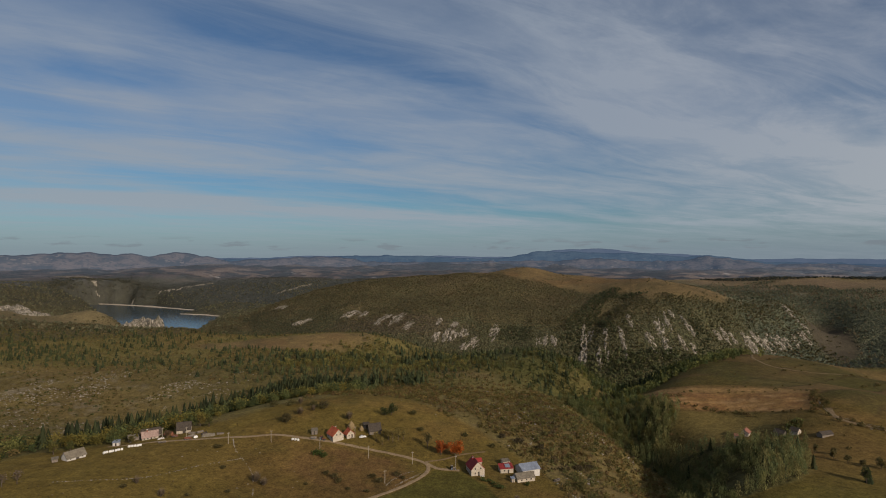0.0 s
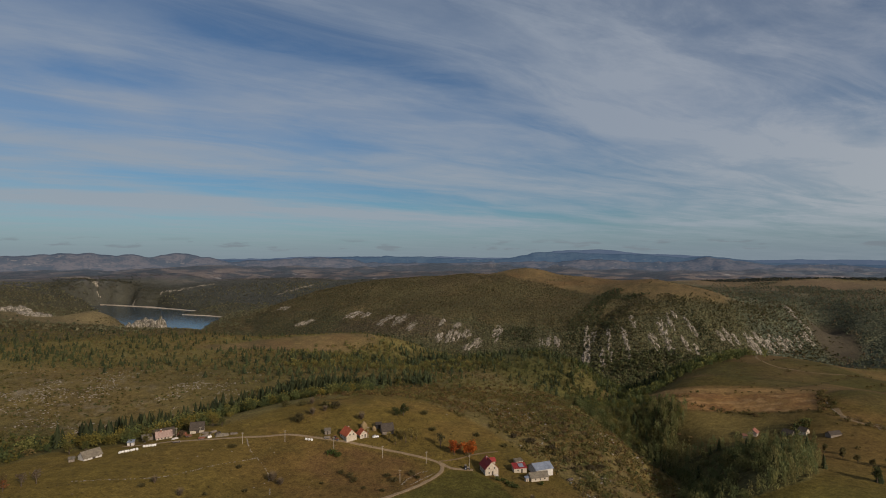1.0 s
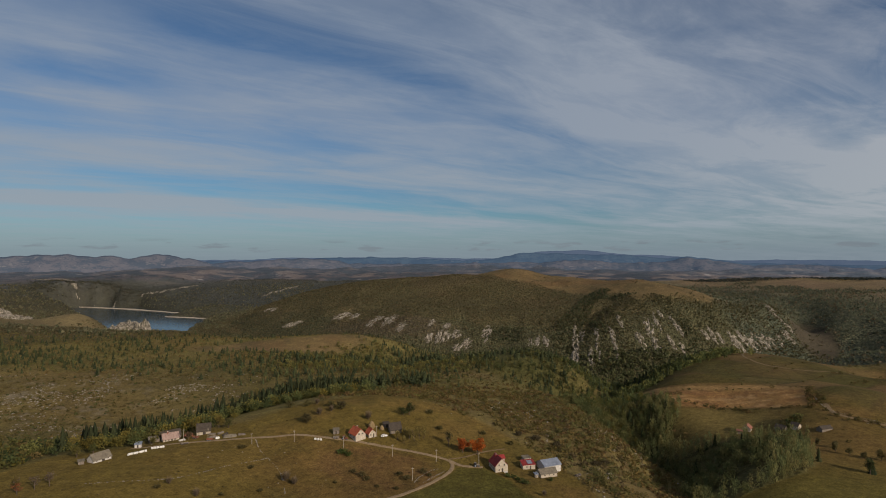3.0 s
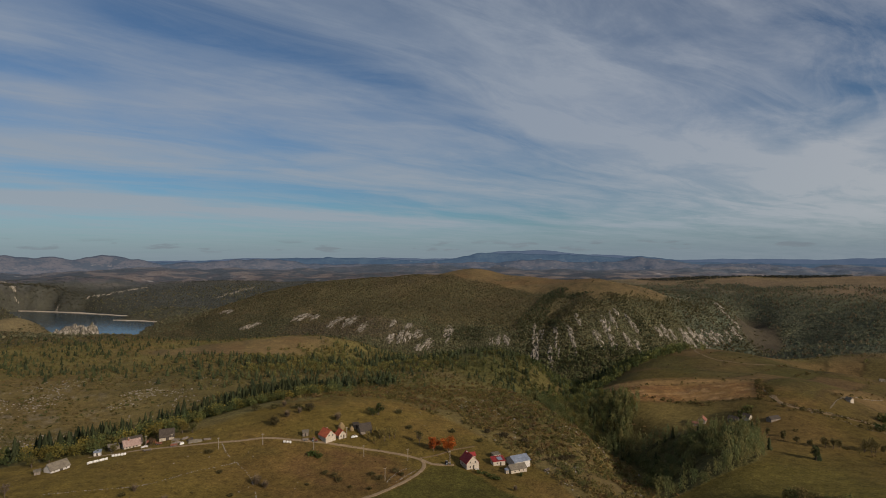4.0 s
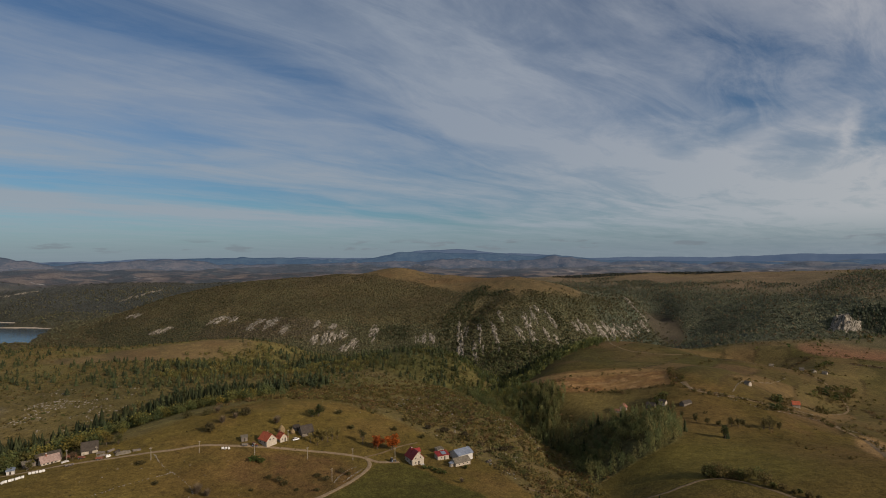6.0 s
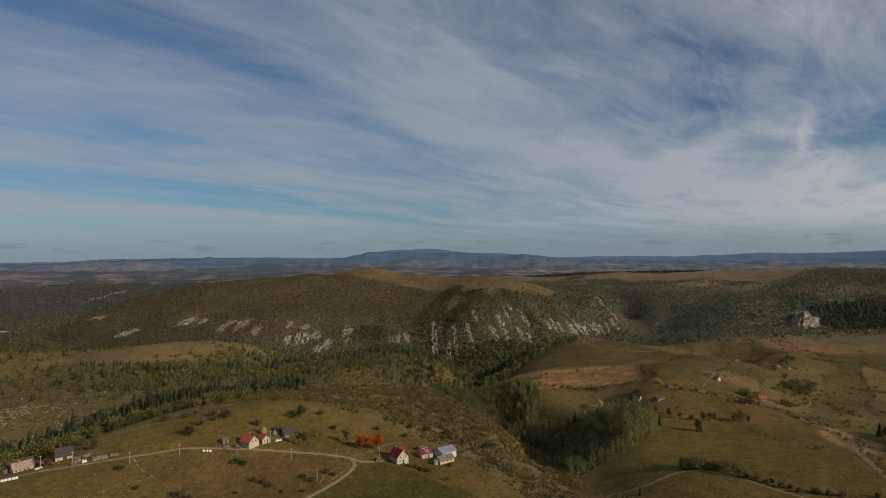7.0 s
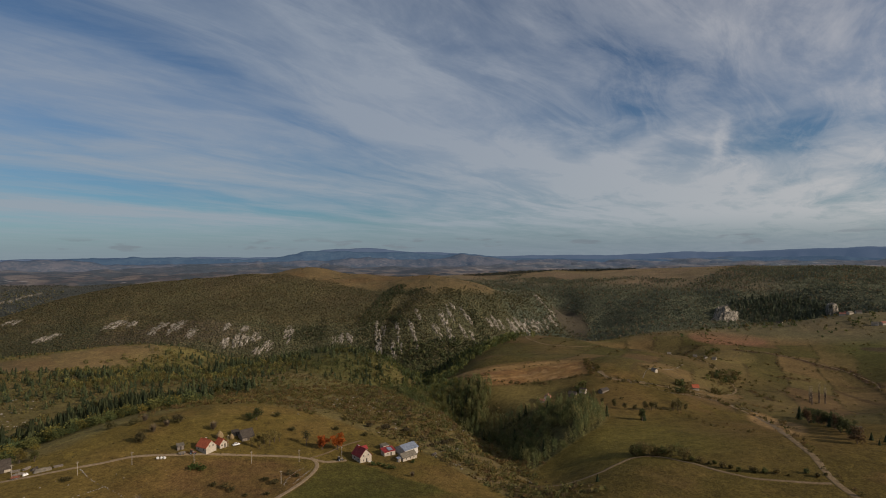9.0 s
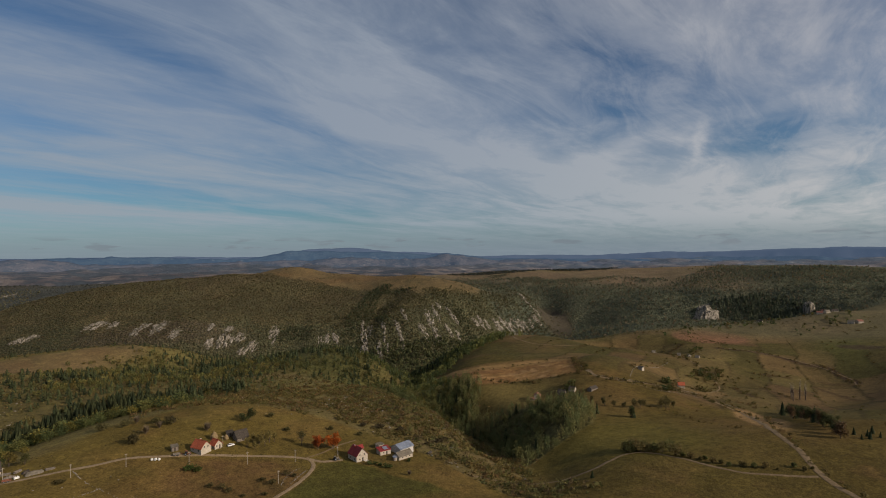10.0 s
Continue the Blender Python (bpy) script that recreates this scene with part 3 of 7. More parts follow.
def cover_tones(x, y, z, slope):
    """The tone of the ground, by what covers it, with air haze mixed into the tones farther out."""
    r = np.hypot(x, y)

    def lay(base, tone, amount):
        return base + (np.array(tone) - base) * np.clip(amount, 0, 1)[:, None]

    n1, n2, n3 = rough(x, y, 120, 61), rough(x, y, 30, 62), rough(x, y, 8, 63, 3)
    col = np.tile(np.array((0.124, 0.104, 0.038)), (len(x), 1))
    col = lay(col, (0.136, 0.100, 0.038), ramp(-0.2, 0.5, n1))
    col = lay(col, (0.090, 0.084, 0.027), ramp(0.0, 0.5, n2) * 0.6)
    # stony ground on the slopes to the west and on the flank of the knoll
    stony = spot(x, y, -370, 500, 150, 90, 10) + 0.9 * spot(x, y, 70, 400, 90, 60, -25) + 0.8 * spot(x, y, 105, 285, 40, 40)
    col = lay(col, (0.104, 0.080, 0.034), spot(x, y, -330, 520, 210, 130, 8) * (0.8 + 0.3 * n3))
    col = lay(col, (0.20, 0.175, 0.135), stony * ramp(0.25, 0.6, n3 + 0.25 * n2) * 0.55)
    col = lay(col, (0.108, 0.082, 0.036), np.clip(spot(x, y, 62, 395, 120, 75, -25) + spot(x, y, 90, 275, 36, 60), 0, 1) * (0.8 + 0.3 * n3))
    col = lay(col, (0.064, 0.064, 0.022), np.clip(spot(x, y, 105, 760, 70, 120, 0) * 1.3, 0, 1))
    col = lay(col, (0.150, 0.112, 0.050), ramp(0.35, 0.65, spot(x, y, 15, 650, 60, 70, -10) + 0.25 * n2) * 0.8)
    col = lay(col, (0.094, 0.078, 0.030), spot(x, y, -175, 560, 120, 95) * (0.75 + 0.3 * n3))
    # meadows
    m = knoll_meadow(x, y)
    g = np.tile(np.array((0.108, 0.084, 0.026)), (len(x), 1))
    g = lay(g, (0.124, 0.090, 0.031), ramp(-0.1, 0.5, n2))
    g = lay(g, (0.140, 0.090, 0.037), ramp(0.15, 0.7, n1 + 0.3 * n2) * 0.7)
    lane_ = np.interp(y, [240, 255, 270, 280, 289, 299, 307], [-90, -62, -40, -26, -17, -10, -7]) + 1.5
    g = lay(g, (0.064, 0.064, 0.019), ramp(0, 2, x - lane_) * ramp(2, -2, x - np.interp(y, [240, 268, 292, 306], [50, 31, 20, 10]) + 3 * n3) * ramp(306, 303, y) * ramp(232, 250, y) * (0.9 + 0.2 * n2))
    g = lay(g, (0.112, 0.071, 0.033), ramp(0.25, 0.6, spot(x, y, -48, 300, 40, 24, -12) + 0.15 * n2) * (x < lane_ - 2) * (0.8 + 0.3 * n3))
    g = lay(g, (0.070, 0.060, 0.022), ramp(0.1, 0.7, rough(x, y, 16, 64)) * 0.45)
    g = lay(g, (0.128, 0.100, 0.030), ramp(-90, -130, x) * 0.7) * np.array((0.90, 0.86, 0.78))
    col = col * (1 - m[:, None]) + g * m[:, None]
    e = east_meadow(x, y)
    g = np.tile(np.array((0.076, 0.060, 0.018)), (len(x), 1))
    g = lay(g, (0.104, 0.073, 0.026), ramp(-0.1, 0.6, n1))
    g = lay(g, (0.120, 0.078, 0.032), ramp(0.1, 0.6, n2) * 0.6)
    g = lay(g, (0.092, 0.080, 0.022), spot(x, y, 190, 268, 62, 66, -40) * 1.3)
    g = lay(g, (0.098, 0.075, 0.030), ramp(330, 430, x) * 0.7)
    g = lay(g, (0.118, 0.096, 0.034), spot(x, y, 232, 465, 55, 70, 0) * 1.1)
    v = field_strip(x, y) + 3 * grain(x, y, 40, 66)
    across_ = (x - 300) * 0.687 - (y - 470) * 0.727
    edges = [np.interp(across_, [-165, -121, -96, -86, -67, -49, -27, 21], [17, -26, -32, -44, -37, -23, -21, -26]),
             np.interp(across_, [-160, -114, -90, -66, -42, 9], [40, 14, 16, 24, 27, 25]), np.interp(across_, [-165, -125, -97, -72, -49, -25, 2], [60, 43, 40, 45, 52, 53, 60]),
             np.interp(across_, [-125, -72, -25, 2], [50, 58, 70, 84]), np.interp(across_, [-156, -124, -99, -77, -55, -29], [112, 105, 120, 143, 168, 205]), np.full(len(x), 235.0), np.full(len(x), 430.0)]
    for lo, hi, end, tone in zip(edges, edges[1:], (8 + 0.22 * (27 - v), 6, 60, 120, 160, 300),
                                 ((0.240, 0.146, 0.059), (0.255, 0.168, 0.071), (0.140, 0.098, 0.038), (0.078, 0.066, 0.021), (0.098, 0.071, 0.027), (0.125, 0.088, 0.036))):
        g = lay(g, tone, ramp(-1.5, 1.5, v - lo) * ramp(1.5, -1.5, v - hi) * ramp(2, -2, across_ - end) * (0.88 + 0.3 * n3))
    for at, wide in ((edges[0], 2.2), (edges[1], 1.3), (edges[2], 1.0)):
        g = lay(g, (0.090, 0.052, 0.024), 0.8 * np.exp(-(np.abs(v - at) / wide) ** 2) * (across_ < 8) * (across_ > -160) * ramp(-0.5, 0.2, n3))
    # furrows and dung rows run the length of the ploughland
    rows_ = ramp(-1.5, 1.5, v - edges[0]) * ramp(1.5, -1.5, v - edges[1]) * ramp(2, -2, across_ - 8)
    g = lay(g, (0.150, 0.086, 0.036), rows_ * 0.75 * ramp(0.05, 0.35, rough(across_ * 0.22, v, 4.5, 95, 3)))
    g = lay(g, (0.340, 0.230, 0.110), rows_ * 0.6 * ramp(0.2, 0.45, rough(across_ * 0.3, v + 300, 3.5, 97, 2)))
    g = lay(g, (0.150, 0.086, 0.038), 0.8 * spot(x, y, 238, 545, 34, 9, -42))
    # small fields with their own cover, edge to edge
    fu, fv, cell = parcels(x, y)
    open_ = ramp(335, 365, x + 0.15 * (y - 300))
    g = lay(g, (0.160, 0.110, 0.046), (cell > 0.72) * open_ * 0.7)
    g = lay(g, (0.072, 0.066, 0.020), (cell < 0.30) * open_ * 0.8)
    g = lay(g, (0.122, 0.080, 0.037), ((cell > 0.47) & (cell < 0.54)) * open_ * 0.8)
    g = lay(g, (0.122, 0.100, 0.036), ((cell > 0.58) & (cell < 0.70)) * open_ * 0.7)
    g = lay(g, (0.056, 0.044, 0.018), ramp(0.06, 0.025, np.minimum(fv % 1, 1 - fv % 1) + 0.02 * n3) * open_ * 0.8)
    g = lay(g, (0.060, 0.048, 0.020), ramp(0.03, 0.012, np.minimum(fu % 1, 1 - fu % 1) + 0.01 * n3) * open_ * 0.6)
    g = g * (1 - open_[:, None] * np.array((0.22, 0.18, 0.12)))
    g = lay(g, (0.074, 0.068, 0.024), ramp(0.0, 0.45, rough(x, y, 100, 72)) * open_ * 0.35)
    g = lay(g, (0.122, 0.086, 0.040), ramp(0.1, 0.5, rough(x, y, 130, 73)) * open_ * 0.3)
    g = lay(g, (0.118, 0.098, 0.038), ramp(0.4, 0.55, spot(x, y, 640, 560, 70, 40, 30)) * 0.6)
    g = lay(g, (0.160, 0.112, 0.052), ramp(0.4, 0.55, spot(x, y, 850, 600, 80, 45, -10)) * 0.6)
    g = lay(g, (0.150, 0.106, 0.050), ramp(0.4, 0.6, spot(x, y, 430, 395, 60, 12, 25)) * 0.7)
    g = lay(g, (0.165, 0.094, 0.055), ramp(0.45, 0.6, spot(x, y, 760, 660, 60, 75, 30)) * 0.9)
    g = lay(g, (0.072, 0.082, 0.024), spot(x, y, 880, 500, 110, 60, 20) * 0.8)
    g = lay(g, (0.205, 0.140, 0.064), ramp(0.3, 0.6, spot(x, y, 322, 268, 78, 15, 45)))
    g = lay(g, (0.060, 0.046, 0.030), ramp(0.45, 0.6, spot(x, y, 850, 470, 18, 40, 0)) * 0.8)
    terrace = near_line(x, y, [(700, 596), (712, 559), (729, 527), (726, 485), (739, 456), (690, 390)])
    g = lay(g, (0.052, 0.036, 0.022), ramp(7, 3, terrace))
    for strip in ([(642, 413), (610, 365), (578, 331)], [(672, 424), (679, 390)], [(616, 463), (646, 450)], [(512, 429), (476, 376)], [(542, 415), (518, 362)], [(560, 610), (614, 640), (690, 655)]):
        g = lay(g, (0.062, 0.044, 0.022), ramp(6, 2, near_line(x, y, strip) + 2 * n3) * 0.8)
    g = g * np.array((0.98, 0.93, 0.92))
    col = col * (1 - e[:, None]) + g * e[:, None]
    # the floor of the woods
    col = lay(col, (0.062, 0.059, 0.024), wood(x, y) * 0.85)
    # the big hill, its dry crown, its rock
    # hill, valley and plateau tones are cooled, with some air haze mixed in
    hill_ = ramp(980, 1080, r) * ramp(2400, 2000, r)
    h = np.tile(np.array((0.098, 0.086, 0.046)), (len(x), 1))
    h = lay(h, (0.116, 0.094, 0.052), ramp(-0.1, 0.5, n1))
    h = lay(h, (0.078, 0.076, 0.044), ramp(0.42, 0.62, slope + 0.10 * n2))
    h = lay(h, (0.100, 0.080, 0.056), ramp(0.3, 0.7, spot(x, y, -110, 1235, 190, 42, -22) + 0.25 * n3) * 0.7)
    col = col * (1 - hill_[:, None]) + h * hill_[:, None]
    b = bald(x, y)
    col = lay(col, (0.126, 0.089, 0.044), b * (0.80 + 0.25 * n2))
    col = lay(col, (0.082, 0.066, 0.034), b * ramp(0.1, 0.4, rough(x, y, 26, 89, 3)) * 0.7)
    col = lay(col, (0.112, 0.072, 0.036), b * ramp(0.1, 0.5, rough(x, y, 90, 87)) * 0.6)
    col = lay(col, (0.104, 0.108, 0.072), valley_side(x, y, z))
    col = lay(col, (0.072, 0.082, 0.060), valley_side(x, y, z) * ramp(-0.1, 0.3, rough(x, y, 160, 217)))
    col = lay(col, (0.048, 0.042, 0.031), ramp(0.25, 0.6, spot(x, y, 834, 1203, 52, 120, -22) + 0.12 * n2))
    # the plateau across the eastern valley
    p = ramp(6, 26, z + 8 * n2) * ramp(750, 950, x) * (r > 1300) * ramp(1.5, 1.2, x / np.maximum(y, 1))
    col = lay(col, (0.150, 0.110, 0.070), p * (0.7 + 0.3 * n1))
    # far country: brown pasture, dark woods, pale fields, with air haze painted in as blue that grows with distance
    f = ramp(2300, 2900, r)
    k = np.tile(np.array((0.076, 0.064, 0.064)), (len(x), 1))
    k = lay(k, (0.096, 0.078, 0.072), ramp(0.0, 0.4, rough(x, y, 300, 71)))
    k = lay(k, (0.040, 0.044, 0.050), ramp(0.12, 0.20, rough(x, y, 240, 75)))
    k = lay(k, (0.040, 0.044, 0.048), ramp(0.14, 0.20, rough(x, y, 100, 77, 3)) * 0.9)
    k = lay(k, (0.034, 0.040, 0.045), ramp(0.08, 0.18, rough(x, y, 52, 78, 3)) * 0.8)
    k = lay(k, (0.170, 0.134, 0.112), ramp(0.22, 0.28, rough(x, y, 130, 79, 2)) * 0.85)
    k = lay(k, (0.30, 0.28, 0.27), (rnd(np.floor(x / 26), np.floor(y / 26), 83) > 0.985) * ramp(0.0, 0.3, rough(x, y, 420, 85, 2)))
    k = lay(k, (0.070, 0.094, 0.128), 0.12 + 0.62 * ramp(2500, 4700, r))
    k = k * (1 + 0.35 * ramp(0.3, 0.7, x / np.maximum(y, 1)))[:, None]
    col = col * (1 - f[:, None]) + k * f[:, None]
    # the wooded shore north of the lake, its tone made bluer to put in haze
    col = lay(col, (0.070, 0.074, 0.070), np.clip(spot(x, y, -800, 2420, 900, 330, -12) * 1.8, 0, 1) * ramp(24, 6, z + 6 * n2))
    col = lay(col, (0.072, 0.072, 0.052), ramp(0.3, 0.7, spot(x, y, -900, 2190, 330, 110, -30) + 0.2 * n2) * 0.8)
    col = lay(col, (0.080, 0.070, 0.040), spot(x, y, -880, 1230, 330, 230, 0) * 0.9)
    col = lay(col, (0.080, 0.073, 0.048), np.clip(1.4 * spot(x, y, -1380, 1930, 330, 210, 0), 0, 1) * 0.95)
    col = lay(col, (0.124, 0.100, 0.054), np.clip(1.5 * spot(x, y, -960, 1430, 200, 170, 0), 0, 1) * (0.85 + 0.2 * n2))
    col = lay(col, (0.046, 0.046, 0.035), np.clip(2.2 * spot(x, y, -1460, 2440, 320, 220, -25), 0, 1) * ramp(20, 0, z + 6 * n2) * (0.85 + 0.3 * n3))
    return np.clip(col, 0.01, 0.6)


def thicket(x, y, z):
    """How far low crowns close over the ground, 0 to 1."""
    r = np.hypot(x, y)
    near = (1 - knoll_meadow(x, y)) * (1 - east_meadow(x, y))
    t = near * ramp(400, 700, r) * (0.15 + 0.2 * ramp(-0.3, 0.3, rough(x, y, 50, 91)))
    t = np.maximum(t, 0.4 * near * wood(x, y))
    t = np.where(r > 1000, np.maximum(t, 0.95 * near), t)
    t = t * (1 - 0.95 * np.clip(1.4 * spot(x, y, -960, 1450, 190, 140), 0, 1)) * (1 - 0.75 * bald(x, y)) * (1 - spot(x, y, -380, 500, 220, 110, 10)) * (1 - 0.9 * ramp(0.25, 0.6, spot(x, y, 834, 1203, 52, 120, -22)))
    upland = ramp(6, 26, z) * ramp(750, 950, x) * ramp(1.5, 1.2, x / np.maximum(y, 1)) * (r > 1300)
    return np.clip(t * (1 - 0.75 * upland) * ramp(3000, 2600, r), 0, 1)


def build_ground():
    front = np.radians(np.arange(-76, 88.01, 0.235))
    rear = np.radians(np.arange(91, 284 - 2.9, 3.0))
    ang = np.concatenate([front, rear])
    rad = np.concatenate([[0.02], np.arange(20, 200, 12), np.arange(200, 520, 2.0), 520 * 1.0082 ** np.arange(0, 300)])
    rad = np.append(rad[rad < 4880], 4900)
    A, R = np.meshgrid(ang, rad)
    x, y = -40 + R * np.sin(A), -10 + R * np.cos(A)
    z = land(x, y)
    gy, gx = np.gradient(z)
    slope = np.hypot(gy / np.gradient(rad)[:, None], gx / (R * np.maximum(np.gradient(ang)[None, :], 1e-4)))
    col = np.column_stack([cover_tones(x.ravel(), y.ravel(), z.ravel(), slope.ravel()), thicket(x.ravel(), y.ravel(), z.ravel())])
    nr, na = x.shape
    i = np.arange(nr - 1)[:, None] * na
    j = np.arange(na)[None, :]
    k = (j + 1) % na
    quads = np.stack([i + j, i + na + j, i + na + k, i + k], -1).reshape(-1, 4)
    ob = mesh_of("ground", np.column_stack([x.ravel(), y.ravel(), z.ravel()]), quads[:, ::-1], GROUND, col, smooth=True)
    tagged(ob, "rolling brown and olive autumn grassland with scrub and stony slopes", "ground", kind="structure")


build_ground()


def build_lake():
    bm = bmesh.new()
    ring = [bm.verts.new((-1000 + 820 * math.cos(a), 2000 + 640 * math.sin(a), -98)) for a in np.linspace(0, 2 * math.pi, 64, endpoint=False)]
    bm.faces.new(ring)
    me = bpy.data.meshes.new("water")
    bm.to_mesh(me)
    bm.free()
    me.materials.append(LAKE)
    tagged(new("water", me), "calm dark blue lake between wooded hills", "lake", kind="structure")


build_lake()


def distant_ridge(radius, depth, low, profile, material_, label):
    """A chain of far mountains: a long solid ridge with spurs and hollows round the northern horizon."""
    b = np.radians(np.arange(-80, 92, 0.2))
    top = 120 + radius * np.tan(np.radians(profile(np.degrees(b))))
    foot = 120 + radius * math.tan(radians(low))
    steps = 10
    rows = []
    for k in range(steps + 1):
        f = k / steps
        rr = radius - depth * (1 - f)
        spur = grain(b * radius, b * 0 + rr, 150, 90) + 0.5 * grain(b * radius, b * 0 + rr, 60, 92)
        z = foot + (top - foot) * np.clip(f + 0.62 * spur * f * (1 - f), 0, 1) ** 0.8
        x, y = rr * np.sin(b) - 40, rr * np.cos(b) - 10
        z = np.where(spot(x, y, -1480, 2520, 420, 330) > 0.3, np.minimum(z, land(x, y) - 8), z)
        rows.append(np.column_stack([x, y, z]))
    rows.append(np.column_stack([(radius + 0.3 * depth) * np.sin(b) - 40, (radius + 0.3 * depth) * np.cos(b) - 10, b * 0 + foot]))
    n = len(b)
    i, j = np.arange(steps + 1)[:, None] * n, np.arange(n - 1)[None, :]
    quads = np.stack([i + j, i + j + 1, i + n + j + 1, i + n + j], -1).reshape(-1, 4)
    ob = mesh_of("backdrop", np.concatenate(rows), quads, material_, smooth=True)
    tagged(ob, label, "mountains", kind="structure")


def bumps(b, *peaks):
    v = 0
    for at, width, height in peaks:
        v = v + height * np.exp(-np.abs((b - at) / width) ** 2.8)
    return v


# blue emission that lays haze over the far ridges
HAZE_GLOW = (0.30, 0.45, 0.72)


def ridge_line(level, swing, seed, *peaks):
    return lambda b: level + 1.2 * swing * rough(b * 10, b * 0 + seed, 34, seed, 6) + 0.6 * swing * np.abs(grain(b * 10, b * 0, 17, seed + 7)) + 0.25 * swing * grain(b * 10, b * 0, 6, seed + 9) + bumps(b, *peaks)


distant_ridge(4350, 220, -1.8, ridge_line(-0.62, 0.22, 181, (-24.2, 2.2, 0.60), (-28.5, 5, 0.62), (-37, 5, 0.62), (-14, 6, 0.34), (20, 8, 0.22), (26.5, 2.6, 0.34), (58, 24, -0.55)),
              distance_haze("far_woods", (0.082, 0.078, 0.082), (0.040, 0.048, 0.058), (0.115, 0.108, 0.106), HAZE_GLOW, 0.085), "distant wooded ridge in blue haze")
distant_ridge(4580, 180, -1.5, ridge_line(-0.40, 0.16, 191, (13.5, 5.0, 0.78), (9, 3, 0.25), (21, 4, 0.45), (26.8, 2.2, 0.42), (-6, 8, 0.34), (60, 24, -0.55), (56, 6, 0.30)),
              distance_haze("far_mountains", (0.030, 0.050, 0.068), (0.016, 0.032, 0.05), (0.055, 0.07, 0.085), HAZE_GLOW, 0.130), "distant flat-topped mountain range tinted blue with haze")
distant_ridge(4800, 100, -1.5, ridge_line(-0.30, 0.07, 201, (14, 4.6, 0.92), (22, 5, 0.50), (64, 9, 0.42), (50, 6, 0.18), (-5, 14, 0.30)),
              distance_haze("farthest_mountains", (0.04, 0.05, 0.07), (0.035, 0.045, 0.065), (0.05, 0.06, 0.08), HAZE_GLOW, 0.165), "faint farthest mountains in pale haze")


# ---- woods and scrub ----
def clump_template(n, rng, leaf, spread=(0.5, 0.5, 0.42), mid=0.55, hollow=0.45):
    """A crown one metre high out of n leaf clumps: a ragged shell of small tilted leaves."""
    d = rng.normal(size=(n, 3))
    d /= np.linalg.norm(d, axis=1)[:, None]
    d *= (hollow + (1 - hollow) * rng.random(n) ** 0.5)[:, None]
    c = d * np.array(spread) * (1 + 0.25 * rng.normal(size=(n, 1))) + (0, 0, mid)
    a, b = rng.normal(size=(n, 3)), rng.normal(size=(n, 3))
    a /= np.linalg.norm(a, axis=1)[:, None]
    b = np.cross(a, b)
    b /= np.linalg.norm(b, axis=1)[:, None]
    s = leaf * (0.7 + 0.6 * rng.random((n, 1)))
    v = np.stack([c - a * s - 0.6 * b * s, c + a * s - 0.7 * b * s, c + 0.8 * a * s + b * s, c - 0.7 * a * s + 0.8 * b * s], 1).reshape(-1, 3)
    v[:, 2] = np.maximum(v[:, 2], 0.0)
    q = np.arange(n)[:, None] * 4
    return v, np.concatenate([q + (0, 1, 2), q + (0, 2, 3)])


def spire_template(levels, per, rng, width=0.2):
    """A spruce one metre high: tiers of drooping branches round a leader."""
    v, t = [], []
    for k in range(levels):
        h = 0.06 + 0.88 * k / levels
        for m in range(per):
            a = 2 * math.pi * (m + rng.random()) / per
            rad = width * (1 - h) ** 0.85 * (0.75 + 0.5 * rng.random()) + 0.015
            wide = 2.4 / per
            drop = 0.05 + 0.06 * rng.random()
            base = len(v)
            v += [(0, 0, h + 0.16), (rad * math.cos(a - wide), rad * math.sin(a - wide), h - drop * 0.7),
                  (1.1 * rad * math.cos(a), 1.1 * rad * math.sin(a), h - drop), (rad * math.cos(a + wide), rad * math.sin(a + wide), h - drop * 0.6)]
            t += [(base, base + 1, base + 2), (base, base + 2, base + 3)]
    v = np.array(v)
    v[:, 2] = np.clip(v[:, 2], 0, 1)
    return v, np.array(t)


def sow(x0, x1, y0, y1, step, density, seed):
    """Places on a jittered lattice, kept as often as the density says."""
    rng = np.random.default_rng(seed)
    gx, gy = np.meshgrid(np.arange(x0, x1, step), np.arange(y0, y1, step))
    x = gx.ravel() + rng.uniform(-0.5, 0.5, gx.size) * step
    y = gy.ravel() + rng.uniform(-0.5, 0.5, gx.size) * step
    keep = rng.random(gx.size) < density(x, y)
    return x[keep], y[keep]


